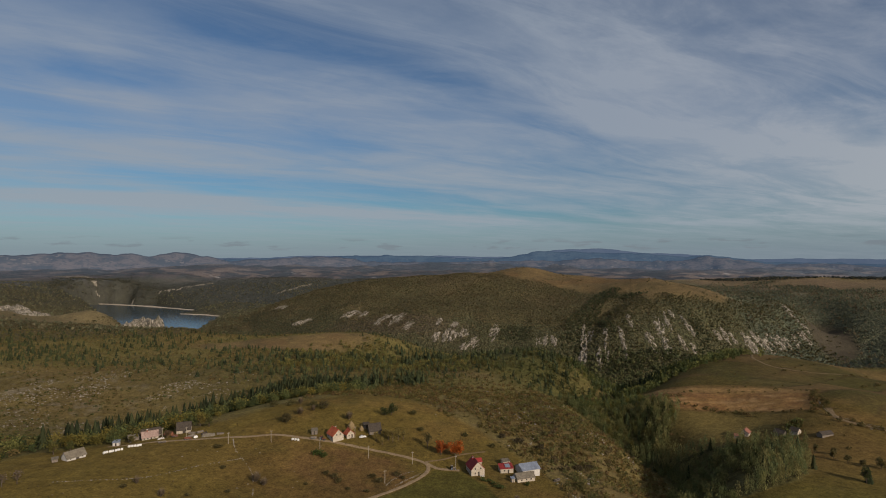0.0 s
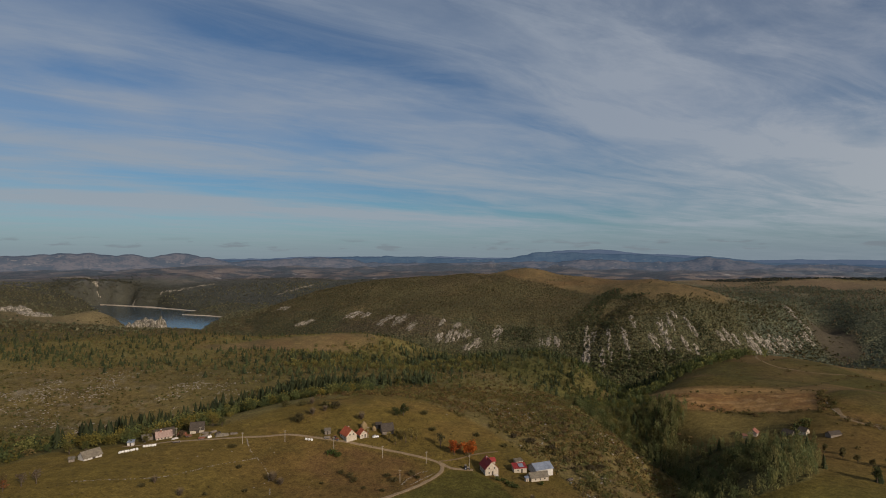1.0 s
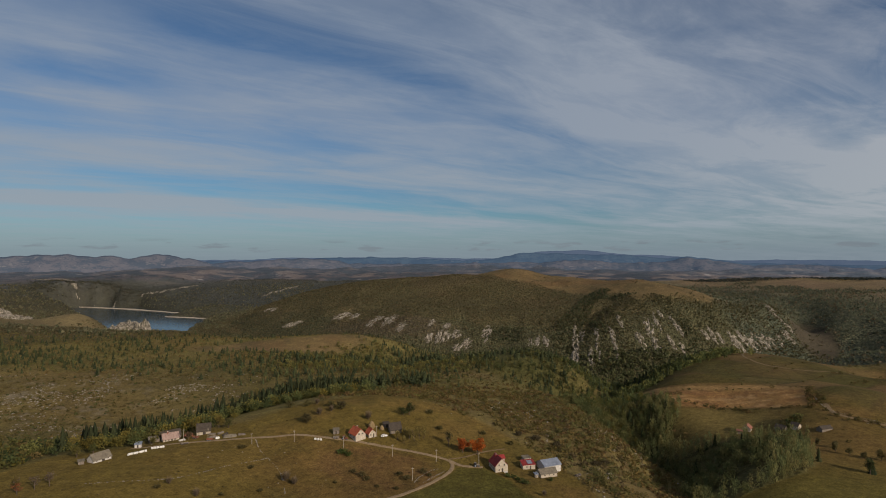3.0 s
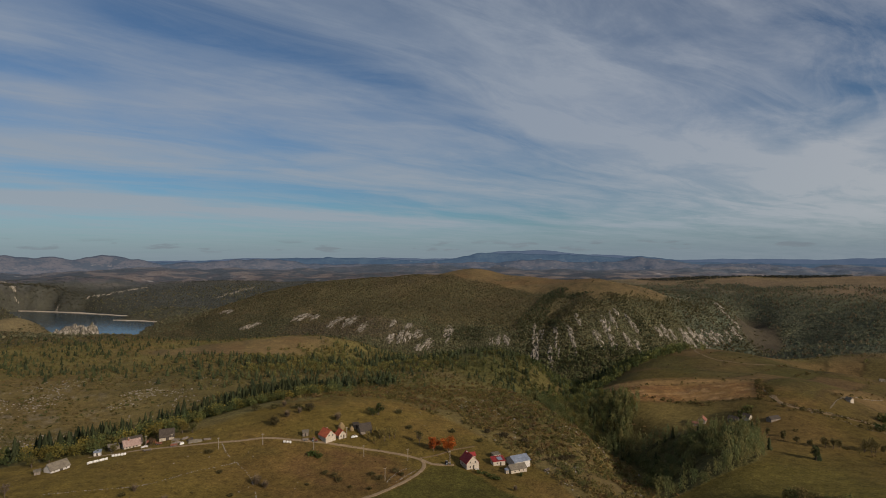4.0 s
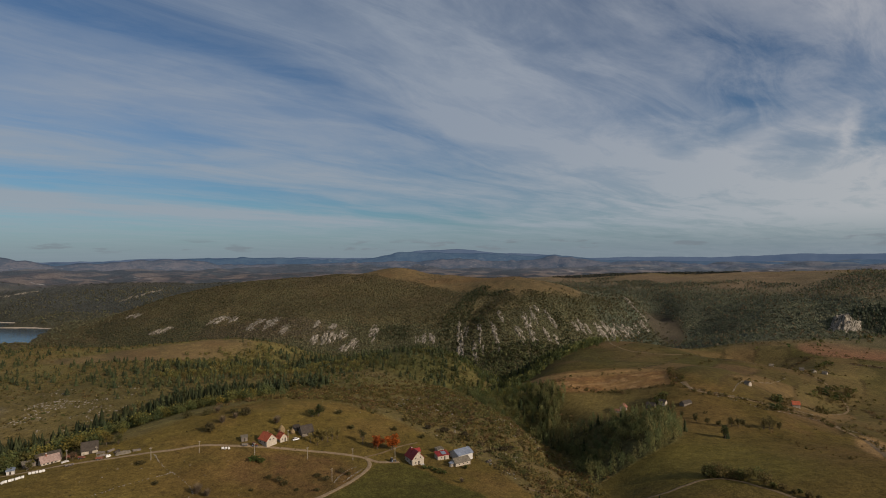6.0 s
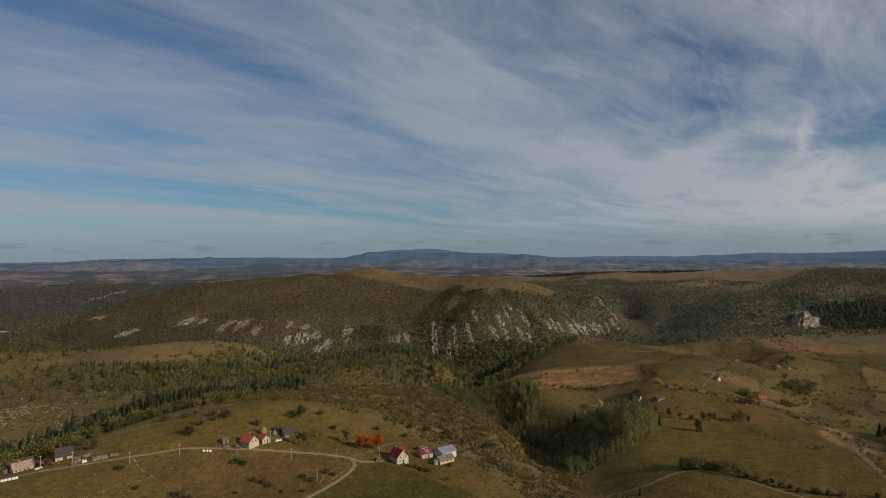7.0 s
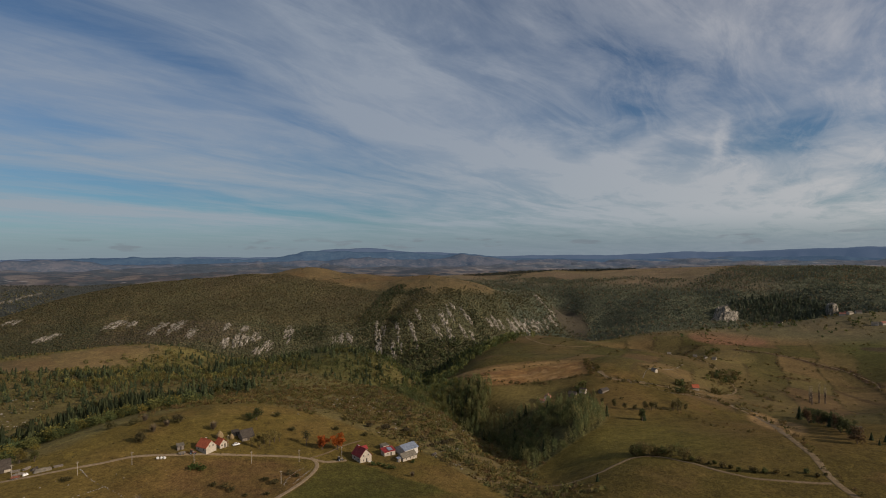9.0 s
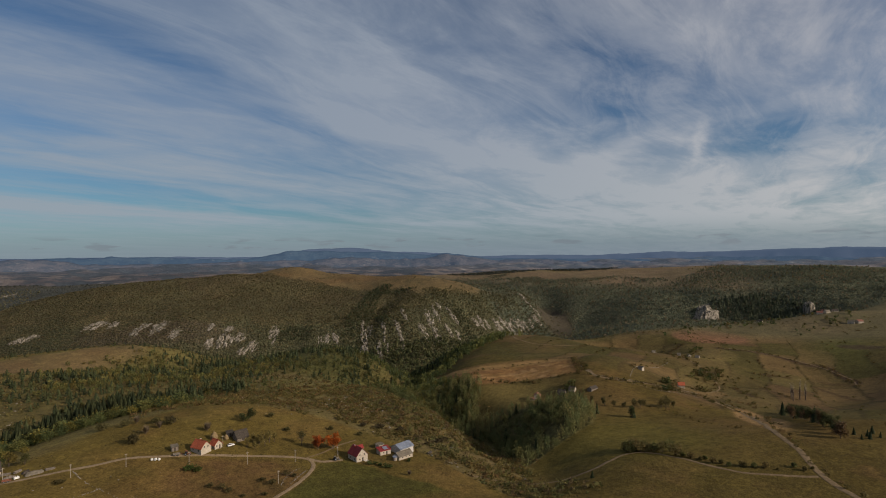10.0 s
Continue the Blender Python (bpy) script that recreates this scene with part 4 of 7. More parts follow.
def plant(name, x, y, templates, heights, stout, tones, material_, label, category, seed, sink=0.05):
    """One stand of plants as a single joined mesh."""
    rng = np.random.default_rng(seed)
    n = len(x)
    if n == 0:
        return None
    z = land(x, y)
    h = heights[0] + (heights[1] - heights[0]) * rng.random(n) ** 1.3
    w = h * stout * (0.8 + 0.4 * rng.random(n))
    a = rng.random(n) * 2 * math.pi
    tones = np.array(tones)
    pick = rng.integers(0, len(tones), n)
    col = tones[pick] * (0.75 + 0.5 * rng.random((n, 1)))
    which = rng.integers(0, len(templates), n)
    V, T, C, base = [], [], [], 0
    for k, (tv, tt) in enumerate(templates):
        m = np.where(which == k)[0]
        if len(m) == 0:
            continue
        c, s = np.cos(a[m])[:, None], np.sin(a[m])[:, None]
        px = (tv[None, :, 0] * c - tv[None, :, 1] * s) * w[m][:, None] + x[m][:, None]
        py = (tv[None, :, 0] * s + tv[None, :, 1] * c) * w[m][:, None] + y[m][:, None]
        pz = tv[None, :, 2] * h[m][:, None] + (z[m] - sink * h[m])[:, None]
        V.append(np.stack([px, py, pz], -1).reshape(-1, 3))
        T.append((tt[None] + (base + np.arange(len(m)) * len(tv))[:, None, None]).reshape(-1, 3))
        C.append(np.repeat(col[m], len(tv), 0))
        base += len(m) * len(tv)
    ob = mesh_of(name, np.concatenate(V), np.concatenate(T), material_, np.concatenate(C))
    return tagged(ob, label, category, kind="stuff")


TR = np.random.default_rng(5)
CLUMPS_FINE = [clump_template(190, TR, 0.045) for _ in range(5)]
SLENDER = [clump_template(120, TR, 0.046, (0.42, 0.42, 0.46), 0.52, 0.3) for _ in range(5)]
CLUMPS_MID = [clump_template(42, TR, 0.11) for _ in range(5)]
CLUMPS_TINY = [clump_template(8, TR, 0.27, (0.42, 0.42, 0.36)) for _ in range(5)]
CLUMPS_LOW = [clump_template(6, TR, 0.30, (0.42, 0.42, 0.30), 0.42) for _ in range(6)]
CLUMPS_FAR = [clump_template(14, TR, 0.2) for _ in range(5)]
SHRUBS = [clump_template(16, TR, 0.17, (0.6, 0.6, 0.40), 0.42) for _ in range(5)]
SPIRES = [spire_template(11, 8, TR, 0.19) for _ in range(5)]
SPIRES_FAR = [spire_template(6, 5, TR, 0.25) for _ in range(4)]

GREENS = [(0.070, 0.082, 0.030), (0.084, 0.092, 0.032), (0.104, 0.104, 0.034), (0.056, 0.072, 0.029)]
AUTUMN = [(0.130, 0.105, 0.026), (0.175, 0.120, 0.028), (0.110, 0.096, 0.026), (0.150, 0.090, 0.030)]
SPRUCE = [(0.029, 0.039, 0.019), (0.038, 0.047, 0.021), (0.048, 0.056, 0.024)]
HEATH = [(0.128, 0.098, 0.040), (0.110, 0.092, 0.036), (0.145, 0.100, 0.046), (0.095, 0.084, 0.032)]
BROWSE = [(0.084, 0.078, 0.028), (0.105, 0.090, 0.032), (0.124, 0.092, 0.038)]


def open_ground(x, y):
    return (1 - knoll_meadow(x, y)) * (1 - east_meadow(x, y))


def build_woods():
    belt = lambda x, y: np.exp(-(near_line(x, y, BELT) / 15) ** 2) * (1 - knoll_meadow(x, y))
    x, y = sow(-270, -60, 320, 530, 3.9, lambda x, y: 1.3 * belt(x + 6, y - 10) * (0.45 + 0.55 * ramp(-0.35, 0.1, grain(x, y, 30, 201))), 11)
    plant("spruce_wood", x, y, SPIRES, (5, 17), 1.0, [tuple(0.75 * v for v in g) for g in SPRUCE], NEEDLES, "dark green spruces in a belt below the farm", "forest", 12)
    x, y = sow(-290, -50, 300, 500, 5.2, lambda x, y: 0.85 * np.exp(-(near_line(x - 10, y + 12, BELT) / 17) ** 2) * (1 - knoll_meadow(x, y)), 13)
    plant("broadleaf_wood", x, y, CLUMPS_FINE, (4.5, 10.5), 0.95, [tuple(1.35 * v for v in g) for g in AUTUMN[:1] + AUTUMN[2:3] + GREENS], LEAVES, "yellowing broadleaf trees along the meadow edge", "forest", 14)
    behind = [(-186, 436), (-168, 478), (-146, 508), (-116, 528), (-84, 520), (-52, 532), (-28, 546)]
    x, y = sow(-230, 0, 410, 590, 4.2, lambda x, y: 0.9 * np.exp(-(near_line(x, y, behind) / 13) ** 2) * (0.25 + 0.75 * ramp(-0.3, 0.1, grain(x, y, 24, 243))), 83)
    plant("dense_spruce", x, y, SPIRES_FAR, (5, 13), 1.2, SPRUCE, NEEDLES, "dense dark spruces in the dip behind the knoll", "forest", 84)
    x, y = sow(-250, 10, 440, 640, 5.6, lambda x, y: 0.6 * np.exp(-(near_line(x, y - 16, behind) / 22) ** 2) * open_ground(x, y), 85)
    plant("dip_wood", x, y, CLUMPS_MID, (2.5, 6.5), 0.9, GREENS + AUTUMN[2:3] + BROWSE, LEAVES, "olive broadleaf trees behind the spruce belt", "forest", 86)
    near = lambda x, y: ravine(x, y) * (1 - knoll_meadow(x, y))
    rim = lambda x, y: ramp(30, 20, east_edge(y) - x)
    x, y = sow(90, 290, 240, 545, 4.6, lambda x, y: 0.95 * near(x, y) * (1 - 0.8 * rim(x, y)) * (0.3 + 0.7 * ramp(-0.3, 0.3, grain(x, y, 16, 227))), 15)
    plant("ravine_wood", x, y, CLUMPS_FINE, (4.5, 10), 0.7, [(0.092, 0.106, 0.042), (0.110, 0.116, 0.046), (0.078, 0.094, 0.040), (0.128, 0.122, 0.048)], LEAVES, "dull green broadleaf trees in the bed of the ravine", "forest", 16)
    # edge leaves toned lighter than the bed's, to paint in their sunlit side
    x, y = sow(90, 290, 240, 545, 4.3, lambda x, y: 0.75 * near(x, y) * rim(x, y), 77)
    plant("edge_trees", x, y, SLENDER, (8, 15), 0.33, [(0.150, 0.160, 0.066), (0.170, 0.168, 0.066), (0.120, 0.140, 0.060), (0.190, 0.172, 0.070)], LEAVES, "light green slender trees along the edge of the ravine", "forest", 78)
    x, y = sow(90, 290, 240, 545, 12, lambda x, y: 0.35 * near(x, y), 17)
    plant("ravine_spruce", x, y, SPIRES, (7, 12), 1.0, SPRUCE, NEEDLES, "dark spruces among the ravine trees", "forest", 18)
    north = lambda x, y: np.clip(1.2 * spot(x, y, 178, 555, 46, 95, 4) + 1.2 * spot(x, y, 268, 770, 88, 75, 0), 0, 1) * open_ground(x, y)
    x, y = sow(60, 420, 560, 900, 6.2, lambda x, y: ramp(0.22, 0.45, north(x, y)), 19)
    plant("gorge_wood", x, y, CLUMPS_MID, (4.5, 9.5), 0.65, [tuple(1.25 * v for v in g) for g in GREENS], LEAVES, "mixed green wood at the mouth of the gorge", "forest", 20)
    x, y = sow(60, 300, 470, 566, 5.0, lambda x, y: 0.95 * ramp(0.22, 0.45, north(x, y)), 67)
    plant("ravine_thicket", x, y, SLENDER + CLUMPS_FINE[:2], (4.5, 10), 0.5, [tuple(1.2 * v for v in g) for g in GREENS] + AUTUMN[2:3], LEAVES, "green young trees above the mouth of the gorge", "forest", 68)
    x, y = sow(60, 420, 580, 900, 13, lambda x, y: 0.6 * ramp(0.22, 0.45, north(x, y)), 21)
    plant("gorge_spruce", x, y, SPIRES_FAR, (9, 15), 1.0, SPRUCE, NEEDLES, "dark spruces at the mouth of the gorge", "forest", 22)
    brink = [(222, 640), (250, 672), (290, 698), (340, 716), (385, 742), (420, 770)]
    x, y = sow(190, 450, 610, 800, 5.4, lambda x, y: 0.9 * np.exp(-(near_line(x + 6, y - 8, brink) / 15) ** 2), 87)
    plant("brink_wood", x, y, CLUMPS_MID, (7, 13), 0.6, [tuple(1.3 * v for v in g) for g in GREENS], LEAVES, "green trees along the brink of the gorge", "forest", 88)
    knob_ = lambda x, y: np.clip(1.3 * spot(x, y, 112, 770, 70, 120, 0), 0, 1) * (1 - north(x, y))
    x, y = sow(0, 230, 600, 860, 5.6, lambda x, y: ramp(0.2, 0.5, knob_(x, y)) * 0.5 * ramp(-0.3, 0.25, rough(x, y, 42, 235)) * (1 - 0.45 * spot(x, y, 100, 690, 32, 30)), 23)
    plant("knob_wood", x, y, CLUMPS_MID, (3, 7.5), 0.8, [(0.086, 0.092, 0.033), (0.102, 0.100, 0.035), (0.066, 0.076, 0.030), (0.110, 0.096, 0.036)], LEAVES, "yellow-green trees on a rounded knob", "forest", 24)
    x, y = sow(0, 230, 600, 880, 8, lambda x, y: ramp(0.2, 0.5, knob_(x, y)) * 0.55 * (1 - 0.8 * spot(x, y, 82, 713, 30, 26)), 69)
    plant("knob_spruce", x, y, SPIRES_FAR, (5, 11), 1.1, SPRUCE, NEEDLES, "small dark spruces on the rounded knob", "forest", 70)
    hollow_ = lambda x, y: np.clip(1.15 * spot(x, y, -75, 770, 135, 105, 10) + 0.25 * spot(x, y, -190, 640, 150, 60, 20), 0, 1) * open_ground(x, y)
    x, y = sow(-380, 80, 540, 920, 7.0, lambda x, y: 0.6 * ramp(0.25, 0.7, hollow_(x, y)) * ramp(0.12, 0.4, rough(x, y, 60, 203, 3)), 25)
    plant("hollow_spruce", x, y, SPIRES_FAR, (8, 16), 1.0, SPRUCE, NEEDLES, "dark spruces in a hollow of the plateau", "forest", 26)
    x, y = sow(-380, 80, 540, 920, 6.5, lambda x, y: 0.75 * ramp(0.2, 0.6, hollow_(x, y)) * ramp(0.4, 0.0, rough(x, y, 60, 203, 3)), 27)
    plant("hollow_wood", x, y, CLUMPS_MID, (3, 7), 0.85, [(0.125, 0.126, 0.042), (0.145, 0.134, 0.044), (0.098, 0.104, 0.038), (0.160, 0.130, 0.042)], LEAVES, "green broadleaf trees in a hollow of the plateau", "forest", 28)


def build_scrub():
    # the plateau: low thicket with scattered small spruces
    flat = lambda x, y: ramp(20, -60, x - 0.05 * y) * ramp(470, 560, y + 0.25 * x) * ramp(990, 940, y) * open_ground(x, y)
    x, y = sow(-760, 40, 480, 1000, 7.6, lambda x, y: flat(x, y) * (1 - bald(x, y)) * (0.16 + 0.34 * ramp(-0.1, 0.4, rough(x, y, 90, 205))) * ramp(480, 600, y), 31)
    plant("young_spruce", x, y, SPIRES_FAR, (3.5, 9), 1.3, SPRUCE + [(0.05, 0.058, 0.024)], NEEDLES, "small dark spruces dotted over the plateau", "forest", 32)
    x, y = sow(-760, 120, 430, 1000, 5.7, lambda x, y: flat(x, y) * (1 - bald(x, y)) * (0.5 + 0.45 * ramp(-0.4, 0.3, grain(x, y, 24, 225))), 33)
    plant("plateau_thicket", x, y, SHRUBS, (1.0, 3.6), 1.0, [(0.140, 0.120, 0.046), (0.128, 0.116, 0.042), (0.155, 0.118, 0.050), (0.108, 0.104, 0.038), (0.150, 0.108, 0.046)], LEAVES, "brown and olive thicket covering the plateau", "scrub", 34)
    stony = lambda x, y: np.clip(spot(x, y, -380, 470, 200, 130, 10), 0, 1) * open_ground(x, y)
    x, y = sow(-640, -180, 260, 640, 3.8, lambda x, y: 0.95 * stony(x, y) * ramp(-0.8, 0.0, grain(x, y, 22, 207)), 35)
    plant("slope_scrub", x, y, SHRUBS, (0.6, 2.6), 1.1, BROWSE + HEATH[1:2] + GREENS[:1], LEAVES, "low brown scrub on a stony slope", "scrub", 36)
    flank = lambda x, y: ramp(560, 480, y) * ramp(-120, -60, x) * ramp(190, 140, x - 0.15 * (y - 300)) * open_ground(x, y) * (1 - wood(x, y))
    x, y = sow(-120, 220, 190, 600, 2.6, lambda x, y: 0.92 * flank(x, y) * ramp(-0.8, -0.1, grain(x, y, 17, 209)), 37)
    plant("flank_scrub", x, y, SHRUBS, (0.7, 3.3), 1.1, [(0.146, 0.114, 0.040), (0.164, 0.118, 0.044), (0.120, 0.102, 0.037), (0.108, 0.100, 0.034), (0.136, 0.090, 0.040)], LEAVES, "dense brown and olive scrub on the knoll's flank", "scrub", 38)
    bank = lambda x, y: ramp(56, 66, x) * ramp(4, -6, x - west_edge(y)) * ramp(190, 215, y) * ramp(530, 500, y) * (1 - knoll_meadow(x, y))
    x, y = sow(50, 170, 190, 530, 3.3, lambda x, y: 0.75 * bank(x, y) * ramp(-0.6, 0.2, grain(x, y, 13, 229)), 71)
    plant("bank_scrub", x, y, CLUMPS_MID[:3] + SHRUBS[:3], (1.0, 4.0), 1.05, [(0.125, 0.118, 0.044), (0.150, 0.128, 0.050), (0.105, 0.106, 0.042), (0.110, 0.085, 0.045)], LEAVES, "olive and yellow bushes on the bank of the ravine", "scrub", 72)
    x, y = sow(-120, 220, 430, 700, 6, lambda x, y: 0.5 * ramp(420, 520, y) * ramp(260, 120, x) * open_ground(x, y) * (1 - wood(x, y)), 39)
    plant("rough_thicket", x, y, SHRUBS, (1.2, 3.5), 1.0, HEATH + BROWSE, LEAVES, "brown thicket behind the knoll", "scrub", 40)
    west = lambda x, y: np.clip(1.2 * spot(x, y, -290, 290, 55, 90, 25), 0, 1) * open_ground(x, y)
    x, y = sow(-400, -190, 190, 400, 5.5, lambda x, y: ramp(0.2, 0.5, west(x, y)) * 0.9, 41)
    plant("hollow_thicket", x, y, CLUMPS_MID, (3, 7), 0.9, GREENS + BROWSE + AUTUMN[2:3], LEAVES, "olive autumn thicket below the farm", "scrub", 42)


def build_hills():
    def hillside(x, y):
        z = land(x, y)
        return (np.hypot(x, y) > 1010) * ramp(880, 780, x - 0.15 * (y - 1200)) * ramp(-96, -88, z) * (1 - 0.95 * bald(x, y)) * ramp(1800, 1740, y) * (1 - 0.9 * ramp(0.25, 0.6, spot(x, y, 834, 1203, 52, 120, -22)))
    x, y = sow(-900, 960, 960, 1760, 5.1, lambda x, y: 0.95 * hillside(x, y) * (0.55 + 0.45 * ramp(-0.6, 0.3, rough(x, y, 90, 211))), 51)
    plant("hillside_wood", x, y, CLUMPS_LOW, (1.2, 3.6), 1.25, [(0.100, 0.090, 0.044), (0.114, 0.096, 0.050), (0.086, 0.084, 0.042), (0.120, 0.096, 0.054)], LEAVES, "low olive-brown woodland over the big hill", "forest", 52)
    ribs = ((276, 1064), (289, 1066), (309, 1062), (345, 1066), (400, 1080), (414, 1068), (428, 1092), (441, 1100), (474, 1112), (515, 1096), (610, 1105), (650, 1117), (690, 1128), (700, 1180), (735, 1190))
    steep = lambda x, y: hillside(x, y) * (1 - 0.9 * np.clip(sum(spot(x, y, a, b - 6, 9, 26) for a, b in ribs), 0, 1)) * ramp(1225, 1190, y - 0.12 * (x - 500)) * ramp(200, 260, x)
    x, y = sow(190, 860, 1000, 1260, 5.6, lambda x, y: 0.85 * steep(x, y) * (0.35 + 0.65 * ramp(-0.5, 0.2, rough(x, y, 40, 223))), 65)
    plant("steep_wood", x, y, CLUMPS_FAR, (2.2, 5.5), 1.0, [(0.082, 0.082, 0.040), (0.096, 0.091, 0.044), (0.108, 0.096, 0.047)], LEAVES, "dark green bushes on the steep gorge face", "forest", 66)
    gully = lambda x, y: np.clip(1.4 * np.exp(-(near_line(x, y, [(255, 1100), (283, 1155), (319, 1204), (369, 1275), (390, 1290)]) / 21) ** 2) + 1.2 * spot(x, y, 507, 1094, 17, 42, 0) + 1.2 * spot(x, y, 420, 1036, 130, 20, 4) + 1.2 * spot(x, y, 146, 1154, 42, 22, -8) + 1.1 * spot(x, y, 415, 1232, 38, 10, -25) + 0.8 * spot(x, y, 330, 1120, 16, 40, 10), 0, 1)
    x, y = sow(0, 800, 990, 1400, 5.4, lambda x, y: 0.95 * ramp(0.3, 0.6, gully(x, y)) * (land(x, y) > -97), 53)
    plant("gully_wood", x, y, CLUMPS_FAR, (3.0, 6.5), 0.9, [(0.066, 0.076, 0.040), (0.080, 0.086, 0.043), (0.056, 0.068, 0.037)], LEAVES, "darker green wood in the gullies of the hill", "forest", 54)

    floor_ = lambda x, y: ramp(-52, -66, land(x, y)) * (1 - east_meadow(x, y)) * ramp(800, 850, y) * ramp(1075, 1040, y)
    x, y = sow(120, 620, 800, 1080, 6.0, lambda x, y: 0.9 * floor_(x, y), 81)
    plant("gorge_floor_wood", x, y, CLUMPS_FAR, (5, 10), 0.75, [(0.092, 0.104, 0.048), (0.110, 0.116, 0.052), (0.078, 0.092, 0.046)], LEAVES, "green wood along the floor of the gorge", "forest", 82)

    def eastside(x, y):
        return valley_side(x, y, land(x, y))
    # valley leaves toned bluer, air haze mixed into their colour
    x, y = sow(600, 1700, 600, 1900, 7.2, lambda x, y: eastside(x, y) * (0.45 + 0.5 * ramp(-0.4, 0.3, rough(x, y, 120, 215))) * (0.75 + 0.25 * ramp(850, 1050, x)), 55)
    plant("valley_wood", x, y, CLUMPS_TINY, (2.5, 6), 0.9, [(0.112, 0.122, 0.078), (0.128, 0.128, 0.080), (0.098, 0.114, 0.074), (0.150, 0.122, 0.076)], LEAVES, "green mixed wood on the far valley side", "forest", 56)
    x, y = sow(720, 1700, 600, 1900, 10, lambda x, y: 0.8 * eastside(x, y) * ramp(-0.05, 0.25, rough(x, y, 160, 217)) * ramp(900, 1080, x), 57)
    plant("valley_spruce", x, y, SPIRES_FAR, (4, 9), 1.2, [(0.078, 0.096, 0.072), (0.092, 0.106, 0.076), (0.106, 0.112, 0.078)], LEAVES, "dark spruce wood on the far valley side", "forest", 58)
    x, y = sow(1020, 1400, 700, 1050, 7.5, lambda x, y: 0.85 * ramp(0.3, 0.6, spot(x, y, 1198, 872, 105, 52, -50)), 75)
    plant("shaded_spruce", x, y, SPIRES_FAR, (9, 16), 1.1, [(0.046, 0.058, 0.036), (0.056, 0.066, 0.038)], NEEDLES, "dense dark spruce wood below a crag", "forest", 76)
    x, y = sow(750, 1900, 500, 2100, 24, lambda x, y: 0.6 * ramp(10, 30, land(x, y)) * ramp(0.2, 0.45, rough(x, y, 120, 219)), 59)
    plant("plateau_copse", x, y, CLUMPS_FAR, (3, 6), 1.2, BROWSE, LEAVES, "dark copses on the dry plateau", "forest", 60)
    lens = lambda x, y, at, wide: ramp(-8, 8, np.hypot(x, y) - 2295 + 85 * np.clip(1 - ((x / y - at) / wide) ** 2, 0, 1)) * (np.abs(x / y - at) < wide)
    x, y = sow(900, 1800, 1500, 2200, 8, lambda x, y: 0.95 * (lens(x, y, 0.575, 0.115) + lens(x, y, 0.80, 0.11)) * (np.hypot(x, y) < 2300), 73)
    plant("rim_wood", x, y, CLUMPS_FAR, (3, 7.5), 1.3, [(0.040, 0.049, 0.044), (0.050, 0.058, 0.048)], LEAVES, "dark wood along the back edge of the plateau", "forest", 74)
    north = lambda x, y: np.clip(1.5 * spot(x, y, -800, 2520, 700, 300, -12) + 1.3 * spot(x, y, -1520, 2480, 320, 220, -25), 0, 1) * (land(x, y) > -93)
    # shore leaves carry the same blue haze in their tone
    x, y = sow(-1900, 300, 2050, 2950, 11.5, lambda x, y: 0.75 * north(x, y) * (0.3 + 0.7 * ramp(-0.3, 0.3, rough(x, y, 150, 233))), 61)
    plant("shore_wood", x, y, CLUMPS_TINY, (2, 4.5), 1.5, [(0.080, 0.088, 0.078), (0.092, 0.096, 0.082)], LEAVES, "dark woodland above the lake shore", "forest", 62)
    x, y = sow(-1850, -1120, 2180, 2720, 7.5, lambda x, y: 0.9 * ramp(0.3, 0.6, spot(x, y, -1480, 2440, 300, 190, -25)) * (land(x, y) > -93) * (0.5 + 0.5 * ramp(-0.3, 0.3, rough(x, y, 90, 245))), 89)
    plant("bank_wood", x, y, CLUMPS_TINY, (3, 6), 1.2, [(0.074, 0.074, 0.052), (0.088, 0.080, 0.056), (0.062, 0.068, 0.048)], LEAVES, "dull brown-green woodland on the steep lake bank", "forest", 90)
    x, y = sow(-1950, -500, 950, 2480, 11, lambda x, y: 0.75 * (np.hypot(x, y) > 1000) * (land(x, y) > -93) * (0.45 + 0.55 * ramp(-0.3, 0.3, rough(x, y, 120, 221))) * (1 - 0.9 * ramp(0.25, 0.5, spot(x, y, -1000, 1420, 260, 200))), 63)
    plant("western_wood", x, y, CLUMPS_TINY, (3, 7), 1.0, [(0.125, 0.122, 0.072), (0.140, 0.126, 0.074), (0.108, 0.112, 0.066)], LEAVES, "olive woodland west of the gorge", "forest", 64)


build_woods()
build_scrub()
build_hills()


# ---- bare rock ----
def blocks(x, y, z, sx, sy, sz, rng):
    """Angular stones, each a box with its corners knocked about: corners and triangles."""
    cube = np.array([(a, b, c) for a in (-1, 1) for b in (-1, 1) for c in (-1, 1)], float)
    tri = np.array([(0, 1, 3), (0, 3, 2), (4, 6, 7), (4, 7, 5), (0, 4, 5), (0, 5, 1), (2, 3, 7), (2, 7, 6), (1, 5, 7), (1, 7, 3)])
    n = len(x)
    v = cube[None] * np.stack([sx, sy, sz], -1)[:, None, :] * (1 + 0.4 * rng.uniform(-1, 1, (n, 8, 3)))
    a = rng.random(n) * 6.283
    c, d = np.cos(a)[:, None], np.sin(a)[:, None]
    V = np.stack([v[..., 0] * c - v[..., 1] * d + x[:, None], v[..., 0] * d + v[..., 1] * c + y[:, None], v[..., 2] + z[:, None]], -1)
    return V.reshape(-1, 3), (tri[None] + (np.arange(n) * 8)[:, None, None]).reshape(-1, 3)


